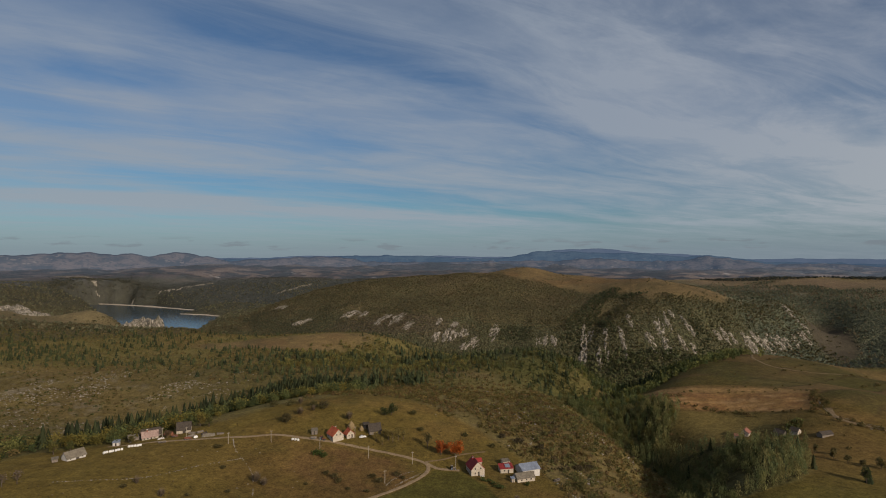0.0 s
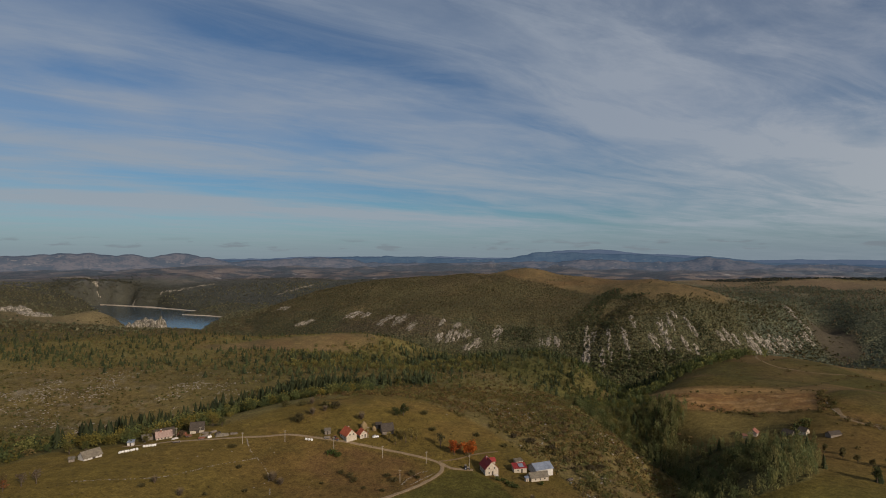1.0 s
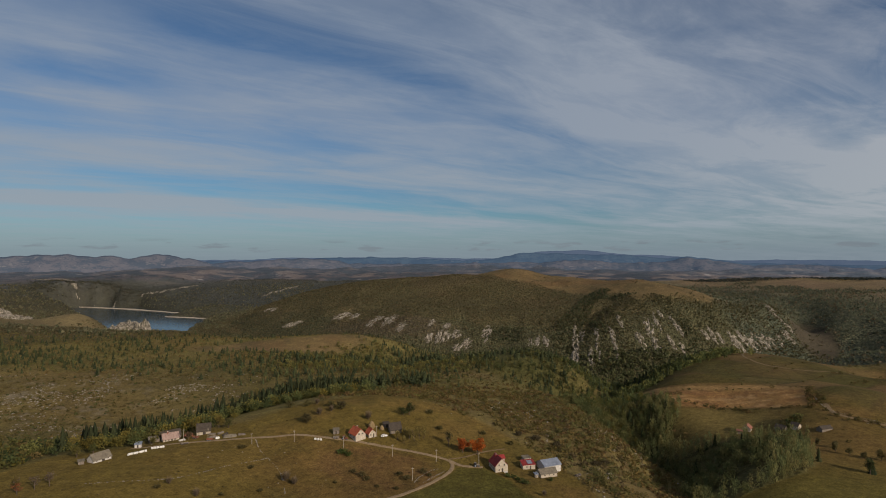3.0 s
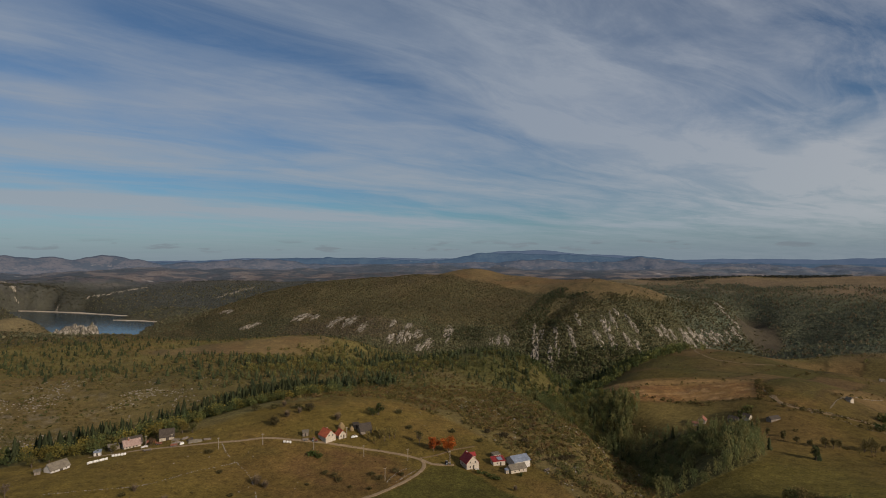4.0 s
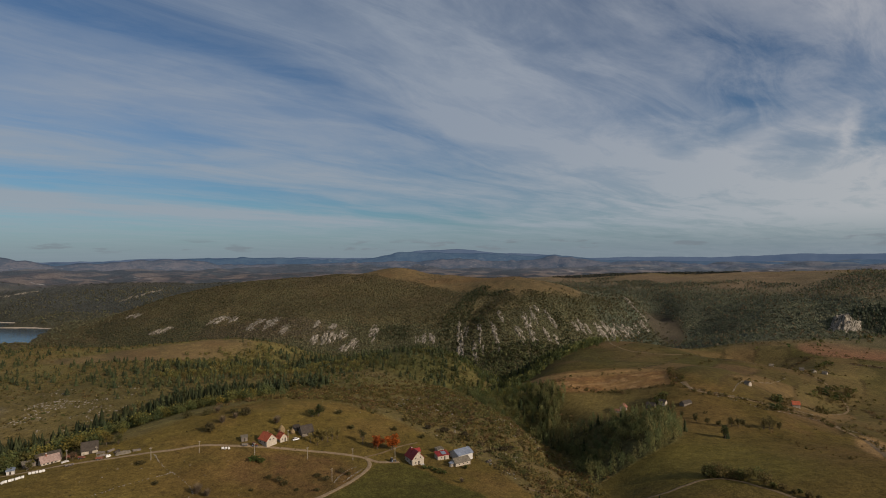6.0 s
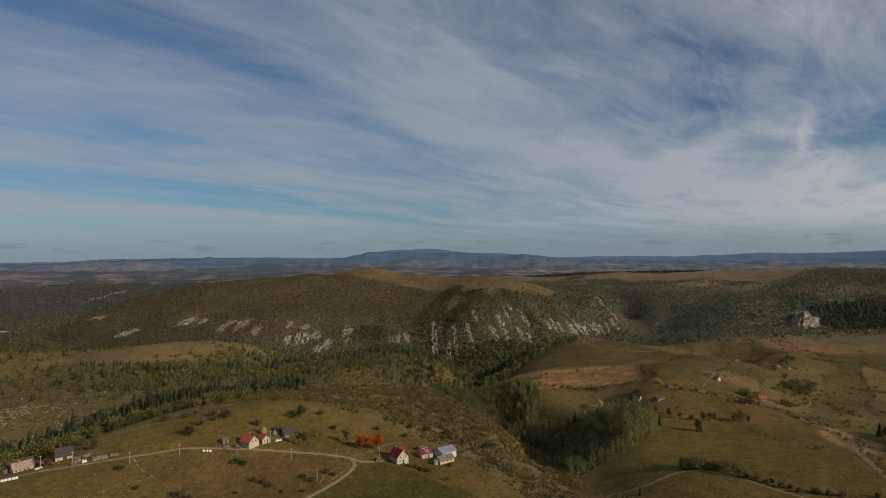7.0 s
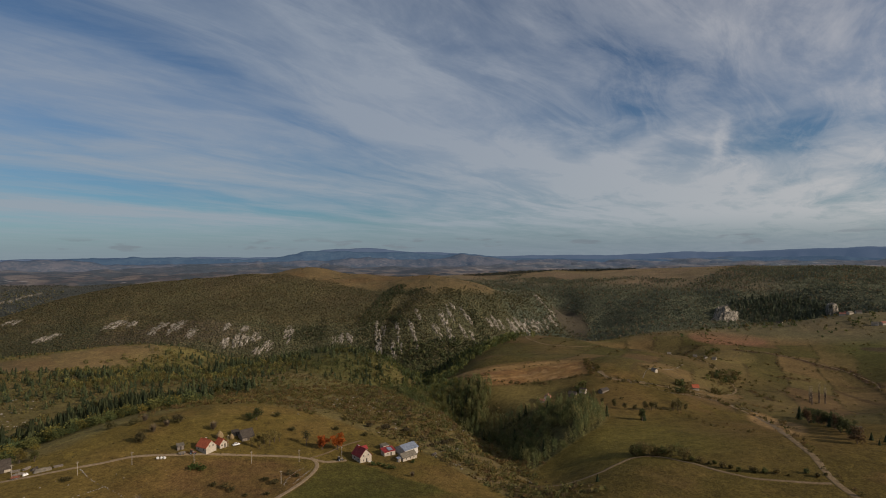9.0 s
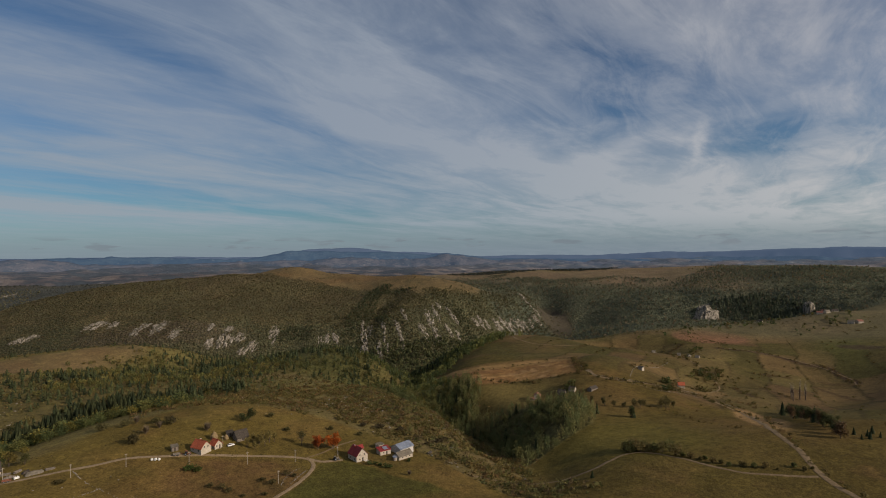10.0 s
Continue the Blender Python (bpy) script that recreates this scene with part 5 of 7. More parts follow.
def outcrop(x, y, width, height, proud, seed, lean=0.0):
    """A limestone crag on a slope: a broken sheet of leaning slabs, clefts and ledges that sinks into the ground at its ragged rim."""
    e = 6.0
    gx = float(land(x + e, y) - land(x - e, y)) / (2 * e)
    gy = float(land(x, y + e) - land(x, y - e)) / (2 * e)
    n_ = math.hypot(gx, gy) + 1e-6
    up = 0.45 * np.array((gx, gy)) / n_ + np.array((0.0, 0.55))
    up = up / np.hypot(*up)
    side = np.array((up[1], -up[0]))
    rng = np.random.default_rng(seed + 3000)
    width = width * 1.45
    run = min(height / max(n_, 0.45), height * 1.35) * 1.4
    fine = 1.25 if math.hypot(x, y) < 1700 else 2.6
    nu, nv = int(np.clip(width / fine, 8, 64)), int(np.clip(run / fine, 8, 72))
    u, v = np.meshgrid(np.linspace(-1, 1, nu), np.linspace(-1, 1, nv))
    a, b = u * width / 2, v * run / 2
    # slabs stand along the lean of the beds; clefts and ledges break them up
    p, q = a - lean * b + 90.0 * seed, b + 0.3 * a
    slab_ = 1 - 1.9 * np.abs(rough(p, q * 0.34, 5.0, 333, 3))
    block = rough(p, q * 0.8, 3.4, 337, 2)
    ledge = np.abs(grain(p * 0.4, q, 5.5, 339))
    body = np.clip(1.25 - ((u - 0.35 * lean * v) / 0.8) ** 2 - (v / 0.85) ** 2 + 0.55 * rough(p, q, 13, 341, 2), -1, 1)
    m = 0.70 * slab_ + 0.50 * block + 0.25 * ledge + 0.70 * body - 0.86
    out = proud * 0.62 * np.clip(m, -0.35, 0.95)
    out = np.where((np.abs(u) > 0.99) | (np.abs(v) > 0.99), -1.5, out) + 0.28 * rng.uniform(-1, 1, u.shape)
    px, py = x + side[0] * a + up[0] * b, y + side[1] * a + up[1] * b
    z = land(px, py) + out * 0.55
    px, py = px - up[0] * out * 0.75 + side[0] * 0.35 * rng.uniform(-1, 1, u.shape), py - up[1] * out * 0.75 + side[1] * 0.35 * rng.uniform(-1, 1, u.shape)
    i, j = np.arange(nv - 1)[:, None] * nu, np.arange(nu - 1)[None, :]
    quads = np.stack([i + j, i + j + 1, i + nu + j + 1, i + nu + j], -1).reshape(-1, 4)
    tris = np.concatenate([quads[:, (0, 1, 2)], quads[:, (0, 2, 3)]])
    tris = tris[(out.ravel()[tris] > -0.6).any(1)]
    ob = mesh_of("rock_outcrop", np.column_stack([px.ravel(), py.ravel(), z.ravel()]), tris, LIMESTONE)
    return tagged(ob, "pale grey broken limestone crag on a wooded slope", "rock", "limestone outcrops")


def rock_band(x0, y0, x1, y1, count, width, height, proud, seed, lean=0.0):
    """Crags spread along a stretch of slope."""
    rng = np.random.default_rng(seed)
    for k in range(count):
        f = (k + 0.5 + 0.5 * (rng.random() - 0.5)) / count
        s = 0.6 + 0.8 * rng.random()
        outcrop(x0 + (x1 - x0) * f + rng.normal() * width * 0.35, y0 + (y1 - y0) * f + rng.normal() * height * 0.25,
                width * s, height * (0.6 + 0.8 * rng.random()), proud * (0.7 + 0.5 * rng.random()), seed * 50 + k, lean)


def build_crags():
    # the buttresses over the gorge
    for k, (x, y, w, h, p, lean) in enumerate(((278, 1100, 13, 66, 9, 0.1), (268, 1072, 15, 30, 8, 0.0), (298, 1120, 12, 30, 6, 0.2), (295, 1054, 10, 40, 8, 0.35),
                                               (321, 1102, 8, 26, 6, 0.1), (314, 1068, 8, 30, 6, 0.2), (348, 1078, 9, 46, 6, 0.1), (344, 1054, 8, 26, 6, 0.0),
                                               (375, 1119, 10, 22, 5, 0.0), (399, 1073, 13, 36, 7, -0.3), (428, 1082, 19, 62, 8, 0.2), (448, 1110, 10, 30, 6, 0.1),
                                               (463, 1128, 8, 16, 4, 0.0), (482, 1117, 9, 28, 6, 0.0), (461, 1073, 10, 26, 6, -0.3), (490, 1096, 9, 20, 5, -0.2), (480, 1064, 9, 20, 5, -0.2))):
        outcrop(x, y, w, h, p, 1 + k, lean)
    rock_band(535, 1105, 575, 1100, 3, 10, 20, 5, 19, -0.4)
    rock_band(600, 1098, 650, 1122, 5, 15, 26, 7, 20)
    rock_band(650, 1115, 700, 1140, 5, 12, 26, 6, 15)
    rock_band(755, 1246, 770, 1175, 7, 10, 16, 4.5, 16, -0.3)
    rock_band(715, 1140, 765, 1165, 4, 13, 22, 6, 17, -0.3)
    # the broken wall west of the gully
    for k, (x, y, w, h, p, lean) in enumerate(((12, 1174, 24, 34, 9, 0.3), (-16, 1174, 14, 22, 6, 0.8), (43, 1173, 16, 18, 6, 0.5), (50, 1145, 24, 16, 6, 0.7), (64, 1150, 14, 24, 6, 0.8),
                                               (107, 1164, 13, 34, 6, 0.9), (25, 1199, 14, 16, 5, 0.2), (-8, 1212, 10, 20, 5, 0.5), (-74, 1213, 14, 26, 4, 0.9), (-219, 1334, 30, 26, 8, 0.4),
                                               (-188, 1320, 16, 26, 6, 0.1), (-348, 1379, 34, 22, 8, 0.3), (-450, 1533, 22, 24, 6, 0.6), (-432, 1515, 12, 18, 5, 0.6))):
        outcrop(x, y, 1.35 * w, 0.75 * h, p, 40 + k, lean + 0.25)
    rock_band(-140, 1262, -95, 1252, 6, 18, 26, 6, 24, 0.3)
    rock_band(185, 1126, 228, 1120, 4, 10, 18, 4, 28)
    # crags over the lake and across the eastern valley
    rock_band(-690, 2320, -570, 2430, 22, 9, 18, 8, 29)
    rock_band(-1270, 2500, -1040, 2530, 20, 10, 16, 7, 30)
    rock_band(-1620, 2560, -1390, 2480, 16, 13, 26, 7, 36)
    rock_band(-1900, 2720, -1580, 2610, 20, 12, 20, 8, 31)
    rock_band(-1250, 1520, -1070, 1440, 22, 15, 36, 13, 34)
    rock_band(-1000, 1245, -915, 1195, 6, 20, 22, 7, 35)


build_crags()


def headland(cx, cy, rx, ry, foot, top, lean, seed, label, blunt=0.3):
    """A single steep rock with a broken crest, highest towards one end."""
    n = 48
    u, v = np.meshgrid(np.linspace(-1, 1, n), np.linspace(-1, 1, n))
    r = np.hypot(u, v)
    tall = top - foot
    z = foot + 1.15 * tall * np.clip(1 - r ** (0.9 / blunt), 0, 1) ** blunt * (0.82 + 0.22 * grain(u * 60, v * 60, 18, seed)) + 0.15 * tall * rough(u * 60, v * 60, 10, seed + 1)
    x, y = cx + rx * u + 0.08 * rx * grain(u * 50, v * 50, 9, seed + 2), cy + ry * v
    z = np.where(r > 1, foot - 15, z)
    z = np.minimum(z, top - 0.24 * tall * np.abs(u - lean) ** 1.2 + 0.09 * tall * grain(u * 60, v * 60, 9, seed + 3) + 0.04 * tall * grain(u * 60, v * 60, 4, seed + 4))
    i, j = np.arange(n - 1)[:, None] * n, np.arange(n - 1)[None, :]
    quads = np.stack([i + j, i + j + 1, i + n + j + 1, i + n + j], -1).reshape(-1, 4)
    tagged(mesh_of("rock_headland", np.column_stack([x.ravel(), y.ravel(), z.ravel()]), quads, LIMESTONE), label, "rock")


headland(-806, 1488, 62, 48, -122, -44, 0.35, 401, "pale limestone headland rising beside the lake")
headland(-1150, 1455, 78, 46, -75, -8, 0.3, 431, "broken pale limestone cliff on a hill by the lake", 0.35)
headland(-1055, 1425, 60, 34, -70, -22, -0.3, 441, "low pale limestone cliff on a hill by the lake", 0.35)
headland(1113, 946, 50, 34, float(land(1104, 940)) - 24, float(land(1104, 940)) + 27, 0.35, 411, "pale rounded limestone crag above a dark wood", 0.7)
headland(1252, 782, 14, 12, float(land(1252, 782)) - 8, float(land(1252, 782)) + 20, 0.0, 421, "small pale rock at the rim of the valley")


def strew_stones(name, x, y, sizes, seed, label):
    """Loose stones as one joined mesh."""
    rng = np.random.default_rng(seed)
    s = sizes[0] + (sizes[1] - sizes[0]) * rng.random(len(x)) ** 2
    V, T = blocks(x, y, land(x, y) + 0.1 * s, s, 0.75 * s, 0.55 * s, rng)
    return tagged(mesh_of(name, V, T, STONES), label, "stones", kind="stuff")


def build_stones():
    x, y = sow(-640, -190, 360, 640, 2.0, lambda x, y: 0.75 * np.clip(0.8 * spot(x, y, -350, 530, 150, 60, 8) + spot(x, y, -285, 480, 30, 70, -30) + spot(x, y, -250, 548, 40, 14, 10), 0, 1) * ramp(-0.1, 0.35, rough(x, y, 26, 411, 3)) * open_ground(x, y) * (1 - wood(x, y)), 71)
    strew_stones("slope_stones", x, y, (0.15, 0.8), 72, "pale limestone blocks strewn over a brown slope")
    x, y = sow(-30, 180, 250, 560, 2.2, lambda x, y: 0.32 * np.clip(spot(x, y, 80, 390, 100, 100, -25) + 1.6 * spot(x, y, 88, 268, 24, 36), 0, 1) * ramp(0.05, 0.45, rough(x, y, 20, 413, 3)) * open_ground(x, y) * (1 - wood(x, y)), 73)
    strew_stones("flank_stones", x, y, (0.2, 0.85), 74, "pale stones among the scrub on the knoll's flank")
    x, y = sow(-220, 110, 240, 430, 7, lambda x, y: 0.25 * knoll_meadow(x, y) * ramp(0.1, 0.5, rough(x, y, 40, 415)), 75)
    strew_stones("meadow_stones", x, y, (0.12, 0.38), 76, "small pale stones in the meadow grass")


build_stones()


def shore_strip(x0, y0, x1, y1, bend, width):
    """The bleached band between high and low water: a shelving strip of bare gravel."""
    n = 60
    f = np.linspace(0, 1, n)
    px = x0 + (x1 - x0) * f + bend * np.sin(f * 3.14) * (y1 - y0) / 400
    py = y0 + (y1 - y0) * f + bend * np.sin(f * 3.14) + 6 * grain(f * 300, f * 0, 40, 421)
    w = width * (0.35 + 0.65 * np.sin(np.clip(f * 1.05, 0, 1) * 3.14)) * (0.85 + 0.25 * grain(f * 300, f * 0, 25, 422))
    rows = [np.column_stack([px, py - 0.6 * w, np.full(n, -100.0)]), np.column_stack([px, py, np.full(n, -96.5)]),
            np.column_stack([px, py + w, np.full(n, -97.5) + 0.32 * w]), np.column_stack([px, py + 1.3 * w, np.full(n, -104.0)])]
    i, j = np.arange(3)[:, None] * n, np.arange(n - 1)[None, :]
    quads = np.stack([i + j, i + j + 1, i + n + j + 1, i + n + j], -1).reshape(-1, 4)
    tagged(mesh_of("shore", np.concatenate(rows), quads, SHORE, smooth=True), "bare bleached gravel shore along the low lake", "shore", kind="structure")


shore_strip(-1560, 2520, -1000, 2236, 20, 10)
shore_strip(-985, 2085, -775, 1990, 8, 7)


# ---- tracks and walls ----
def smooth_line(pts, step=1.5):
    """Evenly spaced places along a smooth curve through those points."""
    p = np.array([pts[0]] + list(pts) + [pts[-1]], float)
    out = []
    for a, b, c, d in zip(p, p[1:], p[2:], p[3:]):
        n = max(2, int(np.hypot(*(c - b)) / step))
        for t in np.linspace(0, 1, n, endpoint=False):
            out.append(0.5 * (2 * b + (c - a) * t + (2 * a - 5 * b + 4 * c - d) * t * t + (3 * b - a - 3 * c + d) * t ** 3))
    return np.array(out + [p[-1]])


def track(pts, width, material_, label, seed):
    """A dirt track laid on the ground, with two worn ruts and ragged verges."""
    line = smooth_line(pts)
    tan = np.gradient(line, axis=0)
    tan /= np.linalg.norm(tan, axis=1)[:, None]
    side = np.column_stack([-tan[:, 1], tan[:, 0]])
    n = len(line)
    rows = []
    for k, (f, lift) in enumerate(((-0.62, -0.12), (-0.5, 0.10), (-0.28, 0.07), (0.0, 0.14), (0.28, 0.07), (0.5, 0.10), (0.62, -0.12))):
        w = width * (f + (0.10 * grain(np.arange(n) * 1.5, np.full(n, seed * 9.0 + k), 4, 501) if abs(f) > 0.4 else 0))
        p = line + side * np.reshape(w * np.ones(n), (n, 1))
        rows.append(np.column_stack([p, land(p[:, 0], p[:, 1]) + lift]))
    i, j = np.arange(6)[:, None] * n, np.arange(n - 1)[None, :]
    quads = np.stack([i + j, i + j + 1, i + n + j + 1, i + n + j], -1).reshape(-1, 4)
    return tagged(mesh_of("track", np.concatenate(rows), quads, material_, smooth=True), label, "track", kind="structure")


def stone_wall(pts, seed, gaps=0.75, height=0.34):
    """A low dry-stone wall, tumbled in places."""
    rng = np.random.default_rng(seed)
    line = smooth_line(pts, 0.55)
    line = line[rng.random(len(line)) > gaps * (0.5 + 0.5 * grain(np.arange(len(line)) * 0.55, np.zeros(len(line)), 12, seed))]
    line = np.concatenate([line, line[::2] + rng.normal(0, 0.2, line[::2].shape)]) + rng.normal(0, 0.15, (len(line) + len(line[::2]), 2))
    ob = strew_stones("stone_wall", line[:, 0], line[:, 1], (0.08, height), seed, "tumbled dry-stone wall of grey limestone across the meadow")
    return tagged(ob, category="wall")


def build_tracks():
    track([(-196, 326), (-178, 331), (-163, 333), (-147, 334), (-132, 335), (-118, 335), (-103, 337), (-81, 333), (-52, 327), (-24, 319), (-11, 313), (-8, 307), (-10, 299), (-17, 289), (-26, 280), (-40, 270), (-60, 258), (-90, 240), (-120, 210)],
          2.0, DIRT, "pale gravel farm track winding over the meadow", 1)
    track([(-10, 313), (-3, 307), (2, 306.4), (9, 306)], 2.3, DIRT, "short gravel drive to the white house", 2)
    track([(-10, 314), (0, 318), (11, 325), (25, 332)], 1.1, DIRT_WORN, "faint worn path up the meadow", 3)
    track([(70, 262), (92, 252), (106, 247), (116, 239), (131, 235), (147, 238), (160, 240), (171, 233), (177, 214), (180, 196), (186, 181), (197, 171), (211, 160)],
          2.0, DIRT_WORN, "two-rut field track curving through the grass", 4)
    track([(196, 120), (204, 140), (214, 160), (236, 184), (269, 223), (310, 262), (349, 301), (363, 333), (367, 362), (344, 385), (318, 396), (297, 416), (304, 440)],
          3.2, DIRT_WORN, "broad worn cart track along the field edge", 5)
    track([(706, 590), (720, 571), (723, 544), (731, 520), (735, 486), (730, 450), (705, 406), (670, 380)], 1.9, DIRT_WORN, "narrow dirt track under a dark bank", 6)
    track([(564, 626), (568, 606), (556, 590), (558, 570), (556, 550), (550, 522), (535, 490), (500, 440), (455, 415), (400, 404)], 1.9, DIRT_WORN, "narrow dirt track past the far hamlet", 7)
    track([(430, 775), (402, 722), (395, 668), (425, 640), (470, 640)], 2.2, DIRT_WORN, "pale path across the ridge field", 8)
    stone_wall([(-125, 332), (-118, 318), (-106, 302), (-98, 288), (-92, 270)], 601)
    stone_wall([(-190, 262), (-151, 274), (-131, 294), (-111, 309)], 602, 1.2)
    stone_wall([(-16, 302), (-22, 298), (-26, 292), (-29, 286)], 603, 0.1)
    stone_wall([(-12, 300), (-18, 293), (-24, 286)], 604, 0.1)
    stone_wall([(310, 462), (298, 424), (322, 398), (350, 388), (385, 372)], 605, 0.5, 0.42)
    stone_wall([(306, 399), (320, 384), (328, 371), (353, 362), (365, 347), (371, 334), (366, 314), (330, 276)], 607, 0.5, 0.42)
    stone_wall([(330, 408), (370, 440), (430, 470), (496, 511)], 606, 0.6, 0.42)


build_tracks()


# ---- buildings ----
def box(bm, x0, x1, y0, y1, z0, z1):
    v = [bm.verts.new(p) for p in ((x0, y0, z0), (x1, y0, z0), (x1, y1, z0), (x0, y1, z0), (x0, y0, z1), (x1, y0, z1), (x1, y1, z1), (x0, y1, z1))]
    for f in ((3, 2, 1, 0), (4, 5, 6, 7), (0, 1, 5, 4), (1, 2, 6, 5), (2, 3, 7, 6), (3, 0, 4, 7)):
        bm.faces.new([v[k] for k in f])
    return v


def gabled(bm, w, l, eave, ridge):
    """House walls with a gable at both ends; the ridge runs along y."""
    ends = []
    for y in (-l / 2, l / 2):
        ends.append([bm.verts.new(p) for p in ((-w / 2, y, -1.2), (w / 2, y, -1.2), (w / 2, y, eave), (0, y, ridge), (-w / 2, y, eave))])
    a, b = ends
    bm.faces.new(a)
    bm.faces.new(b[::-1])
    for k in range(5):
        bm.faces.new((a[k], b[k], b[(k + 1) % 5], a[(k + 1) % 5]))


def slope(bm, w, l, eave, ridge, side, over, thick=0.16, ribs=0):
    """One side of a pitched roof, with eaves, and raised seams where it has them."""
    run, rise = w / 2, ridge - eave
    k = rise / run
    x0, z0 = side * (run + over), eave - over * k + 0.06
    x1, z1 = 0.0, ridge + 0.06
    yo = l / 2 + over * 0.8

    def slab(ya, yb, lift, th):
        p = [(x0, ya, z0 + lift), (x1, ya, z1 + lift), (x1, yb, z1 + lift), (x0, yb, z0 + lift)]
        top = [bm.verts.new((x, y, z + th)) for x, y, z in p]
        low = [bm.verts.new(q) for q in p]
        bm.faces.new(top)
        bm.faces.new(low[::-1])
        for m in range(4):
            bm.faces.new((low[m], low[(m + 1) % 4], top[(m + 1) % 4], top[m]))
    slab(-yo, yo, 0, thick)
    for r in range(ribs):
        y = -yo + 2 * yo * (r + 0.5) / ribs
        slab(y - 0.05, y + 0.05, thick - 0.02, 0.07)


def window_in(house, x, y, z, face, w=0.9, h=1.1, name="window"):
    """A window proud of the wall: a pale frame, a sill, a dark pane with a glazing bar."""
    def b(x0, x1, d0, d1, z0, z1):
        bm = bmesh.new()
        if face in ("-y", "+y"):
            s = -1 if face == "-y" else 1
            box(bm, x + x0, x + x1, *sorted((y + s * d0, y + s * d1)), z + z0, z + z1)
        else:
            s = -1 if face == "-x" else 1
            box(bm, *sorted((x + s * d0, x + s * d1)), y + x0, y + x1, z + z0, z + z1)
        return bm
    win = part(name, b(-w / 2, w / 2, 0.003, 0.05, 0, h), PANE, house, "dark glazed window")
    for a in ((-w / 2 - 0.08, -w / 2), (w / 2, w / 2 + 0.08)):
        part("frame", b(a[0], a[1], 0.003, 0.07, -0.05, h + 0.08), LIMEWASH, win)
    part("glazing_bar", b(-0.03, 0.03, 0.05, 0.065, 0, h), LIMEWASH, win)
    part("sill", b(-w / 2 - 0.12, w / 2 + 0.12, 0.003, 0.14, -0.1, -0.03), LIMEWASH, win)
    return win


def door_in(house, x, y, face, w=0.95, h=2.0, material_=None):
    bm = bmesh.new()
    if face in ("-y", "+y"):
        s = -1 if face == "-y" else 1
        box(bm, x - w / 2, x + w / 2, *sorted((y + s * 0.003, y + s * 0.06)), -0.3, h)
    else:
        s = -1 if face == "-x" else 1
        box(bm, *sorted((x + s * 0.003, x + s * 0.06)), y - w / 2, y + w / 2, -0.3, h)
    return part("door", bm, material_ or DARK_WOOD, house, "dark wooden door")


def chimney(house, x, y, z0, z1, material_):
    bm = bmesh.new()
    box(bm, x - 0.3, x + 0.3, y - 0.3, y + 0.3, z0, z1)
    c = part("chimney", bm, material_, house)
    bm = bmesh.new()
    box(bm, x - 0.38, x + 0.38, y - 0.38, y + 0.38, z1, z1 + 0.12)
    part("cap", bm, GREY_WALL, c)


def building(name, x, y, turn, w, l, eave, ridge, wall_mat, roof_mat, label, category="house", over=0.4, ribs=0, group="", roof_left=None):
    """A pitched-roof building whose ridge runs along its y axis."""
    h = thing(name, x, y, turn, label, category, group)
    bm = bmesh.new()
    gabled(bm, w, l, eave, ridge)
    part("wall", bm, wall_mat, h)
    for side in (-1, 1):
        bm = bmesh.new()
        slope(bm, w, l, eave, ridge, side, over, ribs=ribs)
        part("roof_slope", bm, (roof_left or roof_mat) if side < 0 else roof_mat, h)
    bm = bmesh.new()
    yo = l / 2 + over * 0.8
    box(bm, -0.16, 0.16, -yo - 0.02, yo + 0.02, ridge + 0.1, ridge + 0.3)
    part("ridge_cap", bm, roof_mat, h)
    return h


def lean_to(name, x, y, turn, w, l, low, high, wall_mat, roof_mat, label, category="shed", ribs=8):
    """A shed with one sloping roof, high at its back."""
    h = thing(name, x, y, turn, label, category)
    bm = bmesh.new()
    v = [bm.verts.new(p) for p in ((-w / 2, -l / 2, -1), (w / 2, -l / 2, -1), (w / 2, l / 2, -1), (-w / 2, l / 2, -1),
                                   (-w / 2, -l / 2, low), (w / 2, -l / 2, low), (w / 2, l / 2, high), (-w / 2, l / 2, high))]
    for f in ((3, 2, 1, 0), (4, 5, 6, 7), (0, 1, 5, 4), (1, 2, 6, 5), (2, 3, 7, 6), (3, 0, 4, 7)):
        bm.faces.new([v[k] for k in f])
    part("wall", bm, wall_mat, h)
    k = (high - low) / l
    bm = bmesh.new()
    for r in range(-1, ribs):
        a, b = (-w / 2 - 0.35, w / 2 + 0.35) if r < 0 else (-w / 2 - 0.35 + (w + 0.7) * (r + 0.46) / ribs, -w / 2 - 0.35 + (w + 0.7) * (r + 0.54) / ribs)
        d = 0.03 if r < 0 else 0.13
        q = box(bm, a, b, -l / 2 - 0.4, l / 2 + 0.4, d, d + 0.1)
        for p in q:
            p.co.z += low + k * (p.co.y + l / 2)
    part("roof", bm, roof_mat, h)
    return h


